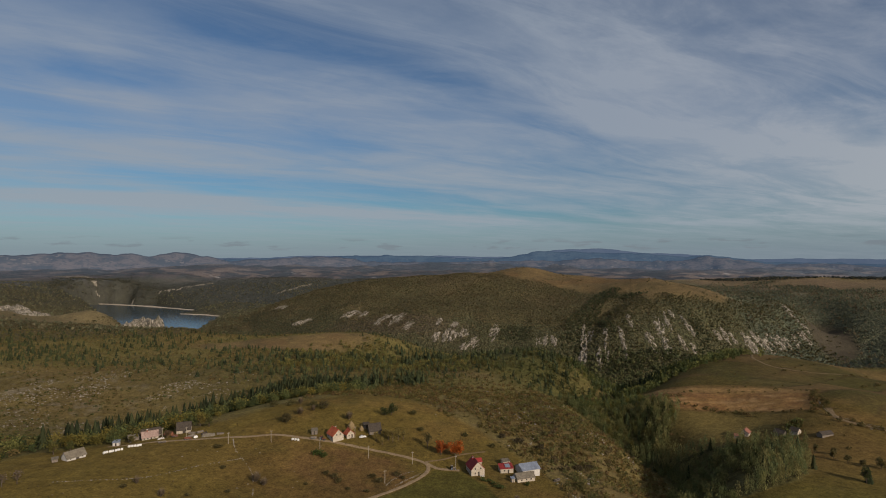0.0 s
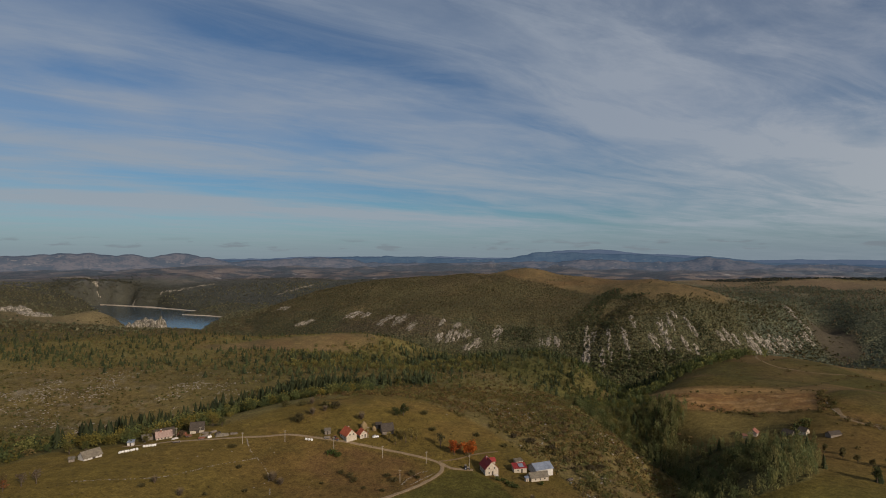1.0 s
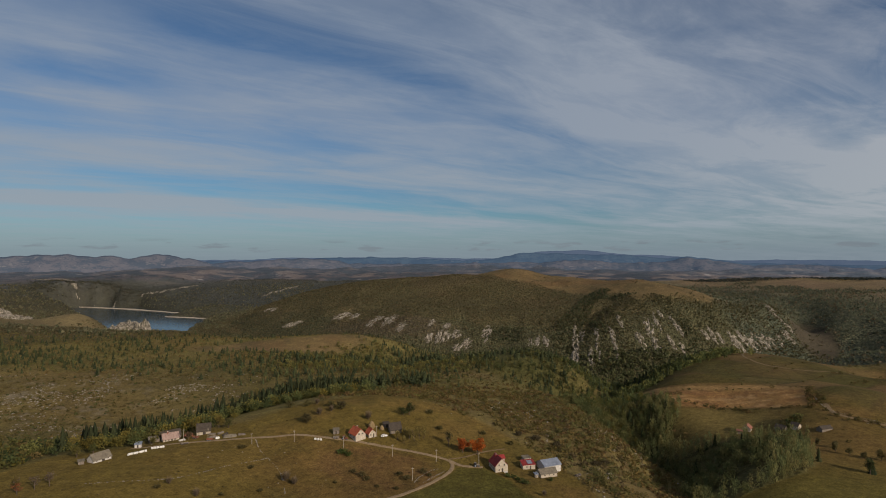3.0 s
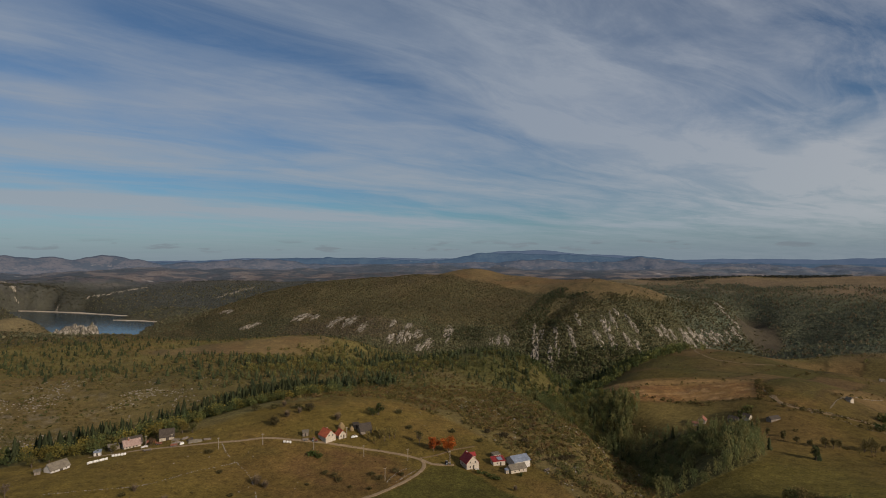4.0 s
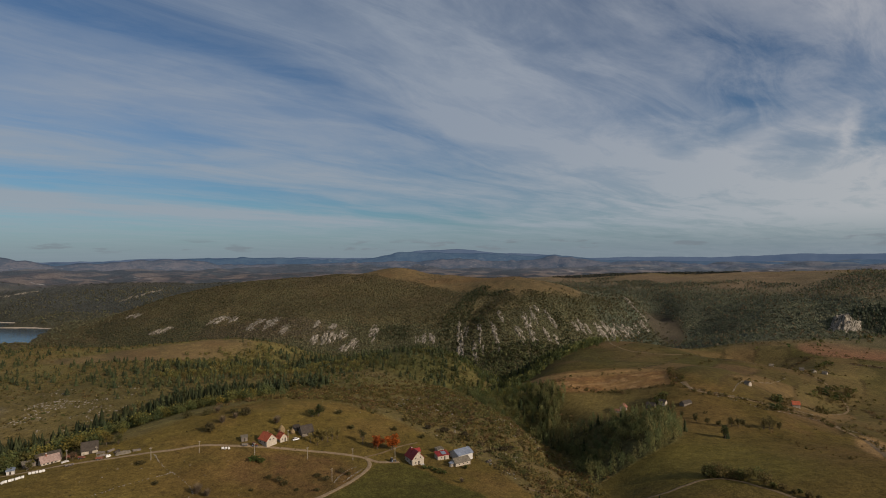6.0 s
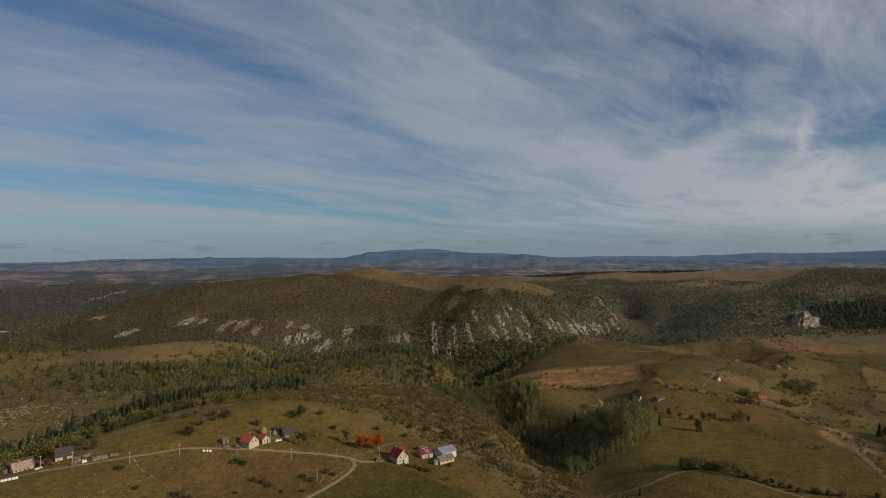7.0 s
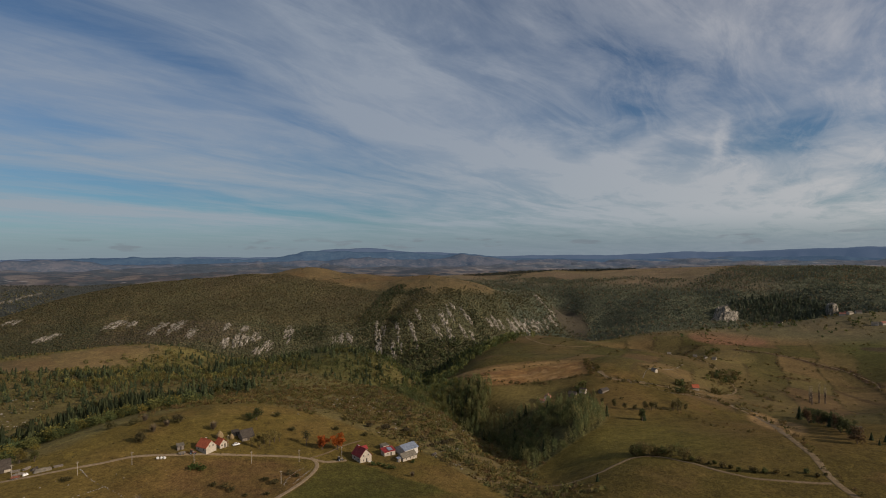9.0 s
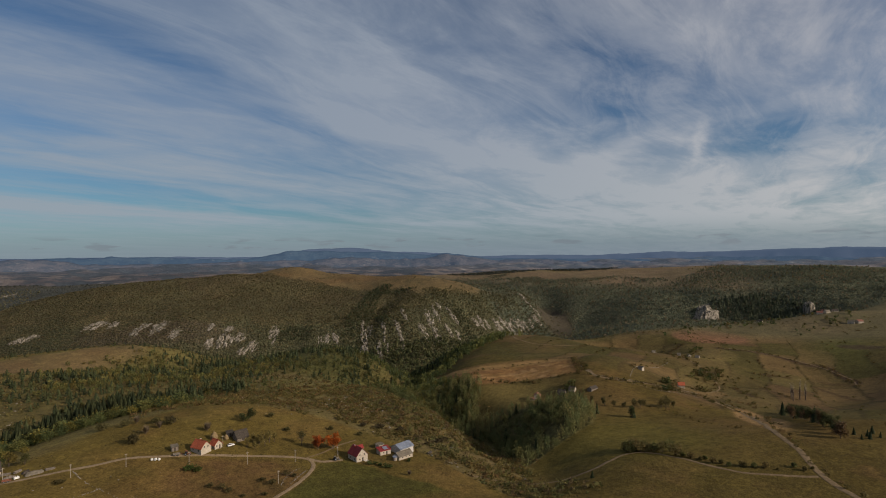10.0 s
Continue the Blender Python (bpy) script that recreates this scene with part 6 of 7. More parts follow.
def white_house():
    h = building("house", 17.6, 304.6, 15, 7.4, 9.4, 3.4, 7.2, LIMEWASH, RED_ROOF, "white two-storey house with a bright red roof", over=0.45, ribs=12)
    window_in(h, -1.5, -4.7, 3.3, "-y", 0.7, 0.9)
    window_in(h, 1.5, -4.7, 3.3, "-y", 0.7, 0.9)
    window_in(h, -1.6, -4.7, 0.8, "-y", 0.7, 0.9)
    for y in (-2.4, 1.6):
        window_in(h, -3.7, y, 1.1, "-x", 0.8, 1.0)
        window_in(h, 3.7, y, 1.1, "+x", 0.8, 1.0)
    door_in(h, 0.4, -4.7, "-y")
    chimney(h, -0.9, 1.6, 6.2, 7.7, RED_ROOF)
    # a cross gable over the east side
    bm = bmesh.new()
    v = [bm.verts.new(p) for p in ((0.8, -0.6, 4.5), (0.8, 2.6, 4.5), (0.8, 2.6, 5.9), (0.8, 1.0, 7.2), (0.8, -0.6, 5.9),
                                   (3.5, -0.6, 4.0), (3.5, 2.6, 4.0), (3.5, 2.6, 5.9), (3.5, 1.0, 7.2), (3.5, -0.6, 5.9))]
    bm.faces.new(v[:5])
    bm.faces.new(v[:4:-1])
    for k in range(5):
        bm.faces.new((v[k], v[5 + k], v[5 + (k + 1) % 5], v[(k + 1) % 5]))
    dormer = part("dormer", bm, LIMEWASH, h, "white gabled dormer")
    for s in (-1, 1):
        bm = bmesh.new()
        q = box(bm, 0.3, 3.9, min(0, s * 2.0), max(0, s * 2.0), 0.0, 0.12)
        for p in q:
            p.co.z += 7.28 - 0.8 * abs(p.co.y)
            p.co.y += 1.0
        part("dormer_roof", bm, RED_ROOF, dormer)
    window_in(h, 3.5, 1.0, 5.0, "+x", 0.7, 0.8)
    # porch on the south front
    bm = bmesh.new()
    box(bm, 1.0, 3.2, -6.2, -4.72, -0.6, 0.15)
    part("porch", bm, GREY_WALL, h, "grey concrete porch slab")


def farm_sheds():
    b = building("barn", 46.5, 307.5, 20 - 90, 8.6, 10.5, 3.4, 5.4, GREY_WALL, SHEET_ROOF, "long barn under a blue-grey sheet metal roof", "barn", 0.5, 14)
    door_in(b, 4.3, 0.6, "+x", 2.4, 2.4)
    c = building("stable", 43.2, 298.3, 17 - 90, 5.8, 10.0, 1.9, 3.7, LIMEWASH, ASBESTOS, "low white stable with an olive-grey fibre roof", "stable", 0.4, 10)
    for y in (-2.6, 0.2, 2.8):
        window_in(c, 2.9, y, 0.7, "+x", 0.8, 0.7)
    d = lean_to("shed", 34.6, 307.6, 10, 7.2, 4.6, 2.4, 3.5, LIMEWASH, RED_ROOF, "small whitewashed shed with a red tin roof", "shed", 9)
    door_in(d, 0.8, -2.3, "-y", 0.9, 1.8)
    window_in(d, -1.4, -2.3, 0.9, "-y", 0.7, 0.7)
    bm = bmesh.new()
    q = box(bm, -0.6, 2.2, -1.8, 1.4, 0.28, 0.36)
    for p in q:
        p.co.z += 2.4 + (p.co.y + 2.3) * 1.1 / 4.6
    part("roof_patch", bm, SHEET_ROOF, d, "pale new roofing sheet")
    e = lean_to("hut", 35.4, 317, 20, 4.2, 3.2, 2.1, 2.5, LIMEWASH, ASBESTOS, "small white hut with dark window openings", "hut", 5)
    for x in (-1.2, 0.2, 1.4):
        window_in(e, x, -1.6, 0.7, "-y", 0.7, 0.9)
    f = lean_to("privy", 36.8, 294.8, 20, 1.6, 1.5, 2.0, 2.3, LIMEWASH, SHEET_ROOF, "narrow whitewashed privy beside the stable", "hut", 3)
    door_in(f, 0, -0.75, "-y", 0.7, 1.7, GREY_WOOD)


def orange_house():
    h = building("house", -64.6, 334.6, 36, 6.8, 8.6, 2.6, 5.9, LIMEWASH, ORANGE_TILE, "white cottage with an orange clay tile roof", over=0.4, ribs=16)
    for x in (-1.2, 1.2):
        window_in(h, x, -4.3, 2.7, "-y", 0.8, 0.9)
    for y in (-2.2, 2.2):
        window_in(h, 3.4, y, 1.0, "+x", 0.8, 0.9)
        window_in(h, -3.4, y, 1.0, "-x", 0.8, 0.9)
    door_in(h, 3.4, -0.2, "+x")
    chimney(h, 0.6, 1.0, 5.2, 6.5, ORANGE_TILE)
    a = building("cottage", -56.6, 337, 30, 4.6, 4.6, 2.3, 4.6, LIMEWASH, ORANGE_TILE, "small white summer kitchen with an orange roof", "cottage", 0.7, 10)
    window_in(a, -1.0, -2.3, 0.9, "-y", 0.7, 0.8)
    door_in(a, 0.9, -2.3, "-y", 0.8, 1.9)
    b = building("barn", -42.5, 344.5, -68, 5.8, 7.2, 1.8, 5.2, GREY_WOOD, DARK_WOOD, "old timber barn under a steep dark shingle roof", "barn", 0.6, 12)
    door_in(b, 2.9, 0.5, "+x", 2.2, 1.7)
    c = lean_to("shed", -48, 349, 15, 3.6, 3.0, 1.9, 2.6, GREY_WOOD, DARK_WOOD, "little grey timber shed behind the yard", "shed", 5)
    door_in(c, 0, -1.5, "-y", 0.8, 1.6, DARK_WOOD)
    d = lean_to("shed", -78, 339, 10, 3.4, 3.0, 2.2, 2.7, GREY_WOOD, ASBESTOS, "small dark timber shed by the cottage", "shed", 6)
    door_in(d, 0, -1.5, "-y", 0.8, 1.8)


def left_farm():
    a = building("farmhouse", -180.5, 343.5, -55, 6.4, 9, 1.9, 4.5, LIMEWASH, FADED_TILE, "long low farmhouse with a faded pinkish tile roof", "house", 0.5, 12, roof_left=OLD_TILE)
    for y in (-3.2, -1.4, 2.2):
        window_in(a, 3.2, y, 0.7, "+x", 0.8, 0.9)
    door_in(a, 3.2, 0.5, "+x", 0.9, 1.7)
    chimney(a, 0.4, -1.5, 4.2, 5.8, OLD_TILE)
    building("outbuilding", -183.5, 349.5, -55, 6.0, 12, 2.3, 5.3, GREY_WOOD, DARK_WOOD, "timber outbuilding with a dark shingle roof", "house", 0.4, 12)
    lean_to("shed", -190, 343, 30, 6, 4, 2.0, 2.8, GREY_WOOD, ASBESTOS, "low grey shed against the farmhouse", "shed", 7)
    b = building("barn", -163.5, 352.5, -72, 6.2, 8.0, 2.6, 6.4, LIMEWASH, DARK_WOOD, "tall old barn with a brown shingle roof and pale gable", "barn", 0.5, 12)
    window_in(b, 0, 4.0, 3.4, "+y", 0.8, 0.9)
    door_in(b, 3.1, 0.4, "+x", 1.8, 2.2)
    c = building("barn", -199, 301, -30, 5.8, 9.5, 1.7, 4.4, GREY_WALL, ASBESTOS, "low barn with a worn grey-brown roof in the grass", "barn", 0.5, 12)
    door_in(c, 2.9, 0.5, "+x", 1.6, 1.5)
    for y in (-3.0, 3.0):
        window_in(c, 2.9, y, 0.7, "+x", 0.6, 0.6)
    lean_to("hut", -205, 295, 30, 2.6, 2.4, 1.7, 2.1, GREY_WOOD, ASBESTOS, "small grey plank hut at the barn's end", "hut", 4)
    d = lean_to("hut", -193, 330, 15, 3.4, 2.8, 2.2, 2.9, GREY_WALL, SHEET_ROOF, "small grey hut with a pale tin roof", "hut", 5)
    door_in(d, 0, -1.4, "-y", 0.8, 1.8)


def far_houses():
    a = building("house", 232, 428, -40, 5.5, 7, 2.8, 5.0, LIMEWASH, OLD_TILE, "white cottage with a red roof above the ravine", over=0.5, ribs=0)
    window_in(a, 0, -3.5, 1.2, "-y")
    lean_to("shed", 224, 425, -30, 4, 3, 2.0, 2.6, GREY_WOOD, OLD_TILE, "small shed with a rusty red roof", "shed", 5)
    b = building("house", 257, 407, 30, 5, 5.5, 2.8, 4.8, LIMEWASH, DARK_WOOD, "pale farmhouse with a dark roof among trees", over=0.4)
    window_in(b, 0, -2.75, 1.0, "-y")
    building("barn", 249, 412, 30, 5, 7, 2.2, 4.2, GREY_WOOD, DARK_WOOD, "grey timber barn with a dark roof", "barn", 0.5)
    building("barn", 269, 393, -75, 4.5, 10, 1.8, 3.4, GREY_WOOD, DARK_WOOD, "long low dark barn in the pasture", "barn", 0.4)
    c = building("house", 388, 397, 55, 5.5, 6, 2.8, 5.2, LIMEWASH, ORANGE_TILE, "small white cottage with an orange roof", over=0.5)
    window_in(c, 0, -3, 1.1, "-y")
    for x, y, t in ((369, 432, 10), (572, 560, 40), (578, 548, -20), (586, 540, 25), (555, 590, 60)):
        building("hut", x, y, t, 4, 5, 2.2, 3.8, LIMEWASH, ASBESTOS, "tiny white hut in the far pasture", "hut", 0.3, group="far pasture huts")
    d = building("house", 313, 206, 40, 3.8, 4.6, 2.2, 3.8, LIMEWASH, ASBESTOS, "white cottage with a grey roof by the tree belt", over=0.4)
    window_in(d, 0, -3.5, 1.1, "-y")
    for x, y, t, roof in ((1040, 636, 30, OLD_TILE), (1052, 630, 80, ASBESTOS), (1062, 640, 10, OLD_TILE), (1075, 628, 50, DARK_WOOD), (1000, 560, 20, ASBESTOS), (1010, 552, 70, OLD_TILE), (940, 690, 15, DARK_WOOD)):
        building("farmhouse", x, y, t, 7, 10, 3.2, 5.8, LIMEWASH, roof, "distant white farmhouse on the brown pasture", "house", 0.4, group="distant farmhouses")


white_house()
farm_sheds()
orange_house()
left_farm()
far_houses()


# ---- poles, vehicles, hay ----
def tube(bm, p, q, r0, r1, sides=8):
    p, q = Vector(p), Vector(q)
    d = (q - p).normalized()
    a = d.orthogonal().normalized()
    b = d.cross(a)
    rings = [[bm.verts.new(c + r * (a * math.cos(t) + b * math.sin(t))) for t in [2 * math.pi * k / sides for k in range(sides)]] for c, r in ((p, r0), (q, r1))]
    for k in range(sides):
        bm.faces.new((rings[0][k], rings[0][(k + 1) % sides], rings[1][(k + 1) % sides], rings[1][k]))
    bm.faces.new(rings[0][::-1])
    bm.faces.new(rings[1])


def power_pole(x, y, turn):
    p = thing("power_pole", x, y, turn, "weathered wooden power pole standing in the meadow", "pole", "power poles along the track")
    bm = bmesh.new()
    tube(bm, (0, 0, -0.6), (0, 0, 6.8), 0.16, 0.12)
    pole = part("pole", bm, POLE_WOOD, p)
    bm = bmesh.new()
    box(bm, -0.7, 0.7, -0.06, 0.06, 6.2, 6.35)
    arm = part("crossarm", bm, POLE_WOOD, pole)
    for x0 in (-0.6, 0.6):
        bm = bmesh.new()
        tube(bm, (x0, 0, 6.35), (x0, 0, 6.55), 0.05, 0.03)
        part("insulator", bm, LIMEWASH, p)
    return p


POLES = [(-125, 325), (-101, 328), (-71, 322), (-42, 315), (-17, 310.5), (-30, 288), (-155, 337), (-53, 336), (7, 309), (-170, 338)]
for px_, py_ in POLES:
    power_pole(px_, py_, 20)


def wheel(parent, x, y, r, w):
    bm = bmesh.new()
    tube(bm, (x - w / 2, y, r), (x + w / 2, y, r), r, r, 14)
    t = part("wheel", bm, RUBBER, parent, "black tyre")
    bm = bmesh.new()
    tube(bm, (x - w / 2 - 0.01, y, r), (x + w / 2 + 0.01, y, r), r * 0.55, r * 0.55, 10)
    part("rim", bm, SHEET_ROOF, t)


def car(x, y, turn):
    c = thing("car", x, y, turn, "small white hatchback parked on the grass", "car")
    bm = bmesh.new()
    prof = [(-2.0, 0.35), (-2.05, 0.75), (-1.75, 0.95), (-0.9, 1.02), (0.9, 1.05), (1.75, 1.02), (1.95, 0.7), (1.95, 0.35)]
    a = [bm.verts.new((-0.8, u, v)) for u, v in prof]
    b = [bm.verts.new((0.8, u, v)) for u, v in prof]
    bm.faces.new(a)
    bm.faces.new(b[::-1])
    for k in range(len(prof)):
        m = (k + 1) % len(prof)
        bm.faces.new((a[k], b[k], b[m], a[m]))
    part("body", bm, CAR_PAINT, c)
    bm = bmesh.new()
    q = box(bm, -0.72, 0.72, -0.85, 1.6, 1.0, 1.42)
    for p in q[4:]:
        p.co.x *= 0.82
        p.co.y = p.co.y * 0.72 + 0.12
    part("cabin_glass", bm, PANE, c, "dark car windows")
    bm = bmesh.new()
    box(bm, -0.6, 0.6, -0.48, 1.26, 1.425, 1.47)
    part("roof", bm, CAR_PAINT, c)
    for sx in (-0.74, 0.74):
        for sy in (-1.25, 1.25):
            wheel(c, sx, sy, 0.3, 0.2)
    for sx in (-0.6, 0.6):
        bm = bmesh.new()
        box(bm, sx - 0.15, sx + 0.15, -2.07, -2.0, 0.6, 0.75)
        part("headlight", bm, SHEET_ROOF, c)


def tractor(x, y, turn, paint, label):
    t = thing("tractor", x, y, turn, label, "tractor")
    bm = bmesh.new()
    box(bm, -0.35, 0.35, -1.7, 0.2, 0.7, 1.35)
    part("bonnet", bm, paint, t)
    bm = bmesh.new()
    q = box(bm, -0.65, 0.65, 0.15, 1.3, 0.9, 2.3)
    for p in q[4:]:
        p.co.x *= 0.85
    part("cab", bm, PANE, t, "glazed cab")
    bm = bmesh.new()
    box(bm, -0.65, 0.65, 0.1, 1.35, 2.3, 2.4)
    part("cab_roof", bm, paint, t)
    bm = bmesh.new()
    tube(bm, (0.2, -0.9, 1.35), (0.2, -0.9, 2.1), 0.04, 0.04)
    part("exhaust", bm, RUBBER, t)
    for sx in (-0.8, 0.8):
        wheel(t, sx, 0.8, 0.75, 0.4)
        wheel(t, sx * 0.9, -1.3, 0.42, 0.25)


def trailer(x, y, turn, paint, label):
    t = thing("farm_trailer", x, y, turn, label, "trailer")
    bm = bmesh.new()
    box(bm, -0.95, 0.95, -1.8, 1.8, 0.6, 0.75)
    part("bed", bm, GREY_WOOD, t)
    for x0, x1, y0, y1 in ((-0.95, -0.9, -1.8, 1.8), (0.9, 0.95, -1.8, 1.8), (-0.9, 0.9, -1.8, -1.75), (-0.9, 0.9, 1.75, 1.8)):
        bm = bmesh.new()
        box(bm, x0, x1, y0, y1, 0.752, 1.25)
        part("side_board", bm, paint, t)
    bm = bmesh.new()
    tube(bm, (0, -1.8, 0.6), (0, -3.2, 0.45), 0.06, 0.05)
    part("drawbar", bm, RUST, t)
    for sx in (-0.9, 0.9):
        for sy in (-0.6, 0.8):
            wheel(t, sx, sy, 0.4, 0.22)


def haystack(x, y, h, r):
    n, m = 20, 11
    rng = np.random.default_rng(int(x * 7 + 999))
    s = thing("haystack", x, y, 0, "conical brown haystack round a pole behind the yard", "haystack", "haystacks")
    bm = bmesh.new()
    rows = []
    for k in range(m):
        f = k / (m - 1)
        rad = r * (0.86 + 0.3 * math.sin(min(f * 3.2, 1.57))) * (1 - f ** 2.2) + 0.04
        rows.append([bm.verts.new((rad * (1 + 0.1 * rng.normal()) * math.cos(6.283 * j / n), rad * (1 + 0.1 * rng.normal()) * math.sin(6.283 * j / n), -0.3 + (h + 0.3) * f)) for j in range(n)])
    for a, b in zip(rows, rows[1:]):
        for j in range(n):
            bm.faces.new((a[j], a[(j + 1) % n], b[(j + 1) % n], b[j]))
    bm.faces.new(rows[-1])
    part("hay", bm, HAY, s)
    bm = bmesh.new()
    tube(bm, (0, 0, h - 0.3), (0.05, 0, h + 0.9), 0.06, 0.04)
    part("stake", bm, GREY_WOOD, s)


def bale(x, y, turn, r=0.65, l=1.25):
    b = thing("hay_bale", x, y, turn, "round hay bale wrapped in white plastic, lying in a row", "bale", "wrapped bales by the farm")
    bm = bmesh.new()
    n = 18
    for_rings = [(-l / 2, r * 0.55), (-l / 2 + 0.03, r * 0.88), (-l / 2 + 0.14, r), (0, r * 1.02), (l / 2 - 0.14, r), (l / 2 - 0.03, r * 0.88), (l / 2, r * 0.55)]
    rows = [[bm.verts.new((a, q * math.cos(6.283 * k / n), r * 0.94 + q * math.sin(6.283 * k / n))) for k in range(n)] for a, q in for_rings]
    for u, v in zip(rows, rows[1:]):
        for k in range(n):
            bm.faces.new((u[k], u[(k + 1) % n], v[(k + 1) % n], v[k]))
    bm.faces.new(rows[0][::-1])
    bm.faces.new(rows[-1])
    part("wrapped_hay", bm, WRAP, b)
    return b


def wood_pile(x, y, turn, label, l=4.0, h=1.2):
    p = thing("wood_pile", x, y, turn, label, "wood pile")
    rng = np.random.default_rng(int(abs(x * 3 + y)))
    for r in range(3):
        for k in range(4):
            bm = bmesh.new()
            rr = 0.18 + 0.05 * rng.random()
            tube(bm, (-l / 2 + 0.2 * rng.normal(), (k - 1.5 + 0.5 * (r % 2)) * 0.4, 0.15 + r * 0.34), (l / 2 + 0.2 * rng.normal(), (k - 1.5 + 0.5 * (r % 2)) * 0.4, 0.15 + r * 0.34), rr, rr * 0.85, 7)
            part("log", bm, GREY_WOOD if rng.random() < 0.7 else DARK_WOOD, p)


def heap(x, y, turn, l, w, h, material_, label, seed):
    """A lumpy heap of farm litter, highest off its middle."""
    n = 22
    u, v = np.meshgrid(np.linspace(-1, 1, n), np.linspace(-1, 1, n))
    rim = np.clip(1 - u ** 4 - v ** 4 + 0.25 * grain(u * 20, v * 20, 7, seed), 0, 1)
    z = h * rim ** 0.6 * (0.7 + 0.35 * grain(u * 20, v * 20, 6, seed + 1) + 0.2 * grain(u * 20, v * 20, 3, seed + 2)) - 0.15
    a = radians(turn)
    px, py = x + 0.5 * l * u * math.cos(a) - 0.5 * w * v * math.sin(a), y + 0.5 * l * u * math.sin(a) + 0.5 * w * v * math.cos(a)
    i, j = np.arange(n - 1)[:, None] * n, np.arange(n - 1)[None, :]
    quads = np.stack([i + j, i + j + 1, i + n + j + 1, i + n + j], -1).reshape(-1, 4)
    tagged(mesh_of("heap", np.column_stack([px.ravel(), py.ravel(), (land(px, py) + z).ravel()]), quads, material_), label, "heap", "heaps in the farmyard")


def build_clutter():
    heap(-142.5, 339, 14, 8.0, 3.2, 1.9, ASBESTOS, "pale grey heap of rubble beside the track", 501)
    heap(-149.5, 337.6, 30, 2.6, 2.0, 1.3, WRAP, "white plastic-covered heap beside the track", 504)
    heap(-153, 340.4, 5, 5.5, 2.6, 1.5, GREY_WOOD, "grey heap of old boards and branches", 507)
    heap(-147, 343.5, 50, 4.0, 2.4, 1.4, DARK_WOOD, "dark heap of manure and brushwood", 510)
    heap(-171, 338.5, 20, 4.0, 2.5, 1.2, GREY_WALL, "pale heap of sacks before the farmhouse", 513)
    heap(-172.5, 351, 10, 6.0, 4.0, 2.2, RUST, "rusty red heap of scrap beside the farmhouse", 516)
    car(-48.5, 337, 108)
    tractor(5.5, 306.8, 100, GREY_WOOD, "old dusty tractor on the drive")
    trailer(-77, 332.5, 95, GREY_WOOD, "grey wooden trailer parked by the track")
    tractor(-71.5, 331.5, 70, RUST, "small dark red tractor beside the cottage")
    trailer(-164, 341, 70, RUST, "rusty red farm trailer in the yard")
    trailer(-153, 334.5, 95, RUST, "rusty red trailer beside the track")
    haystack(-57, 346.5, 4.6, 2.0)
    haystack(-50.5, 345, 3.0, 1.3)
    rng = np.random.default_rng(77)
    for k in range(7):
        bale(-187.5 + k * 0.95 + rng.normal() * 0.2, 309 + k * 1.15 + rng.normal() * 0.25, 50 + rng.normal() * 12)
    for k in range(5):
        bale(-181 + k * 1.2 + rng.normal() * 0.2, 322.5 + 0.5 * k + rng.normal() * 0.3, 30 + rng.normal() * 15)
    for k in range(3):
        bale(-89 + k * 1.7, 330.5 - 0.3 * k, 60 * k)
    for x, y, t in ((-151, 347, 60), (-136, 341, 10), (-156, 347, 0), (-166, 330, 30), (61, 299, 40)):
        wood_pile(x, y, t, "untidy pile of grey logs and planks")


build_clutter()


# ---- trees and bushes that stand alone ----
def tree(name, x, y, height, spread, tone, label, seed, leaves=420, leaf=0.36, category="tree", group="", low=0.32, material_=None):
    """A tapered trunk with limbs, under a crown of many small leaf clumps with gaps."""
    rng = np.random.default_rng(seed)
    t = thing(name, x, y, rng.random() * 360, label, category, group)
    bm = bmesh.new()
    tube(bm, (0, 0, -0.4), (0.05 * height * rng.normal() * 0.3, 0, height * 0.55), 0.03 * height, 0.014 * height, 8)
    trunk = part("trunk", bm, BARK, t)
    ends = []
    for k in range(9):
        a, f = rng.random() * 6.283, 0.5 + 0.5 * rng.random()
        z0 = height * (low * 0.8 + 0.25 * rng.random())
        q = (math.cos(a) * spread * 0.38 * f, math.sin(a) * spread * 0.38 * f, z0 + height * (0.15 + 0.3 * rng.random()))
        bm = bmesh.new()
        tube(bm, (0, 0, z0), q, 0.012 * height, 0.005 * height, 5)
        part("limb", bm, BARK, trunk)
        ends.append(q)
    n = leaves
    home = rng.integers(0, 15, n)
    lobes = np.array([(rng.normal() * 0.17 * spread, rng.normal() * 0.17 * spread, height * (low + (0.97 - low) * (0.25 + 0.62 * rng.random()))) for _ in range(15)])
    c = lobes[home] + rng.normal(size=(n, 3)) * np.array((spread, spread, height * 0.8)) * 0.105
    c[:, 2] = np.clip(c[:, 2], height * low * 0.8, height)
    a = rng.normal(size=(n, 3))
    a /= np.linalg.norm(a, axis=1)[:, None]
    b = np.cross(a, rng.normal(size=(n, 3)))
    b /= np.linalg.norm(b, axis=1)[:, None]
    s = leaf * (0.6 + 0.8 * rng.random((n, 1)))
    v = np.stack([c - a * s, c + b * s * 0.7, c + a * s, c - b * s * 0.7], 1).reshape(-1, 3)
    k = np.arange(n)[:, None] * 4
    col = np.repeat(np.array(tone) * (0.7 + 0.6 * rng.random((n, 1))), 4, 0)
    crown = mesh_of("crown", v, np.concatenate([k + (0, 1, 2), k + (0, 2, 3)]), material_ or LEAVES, col)
    crown.parent = t
    return t


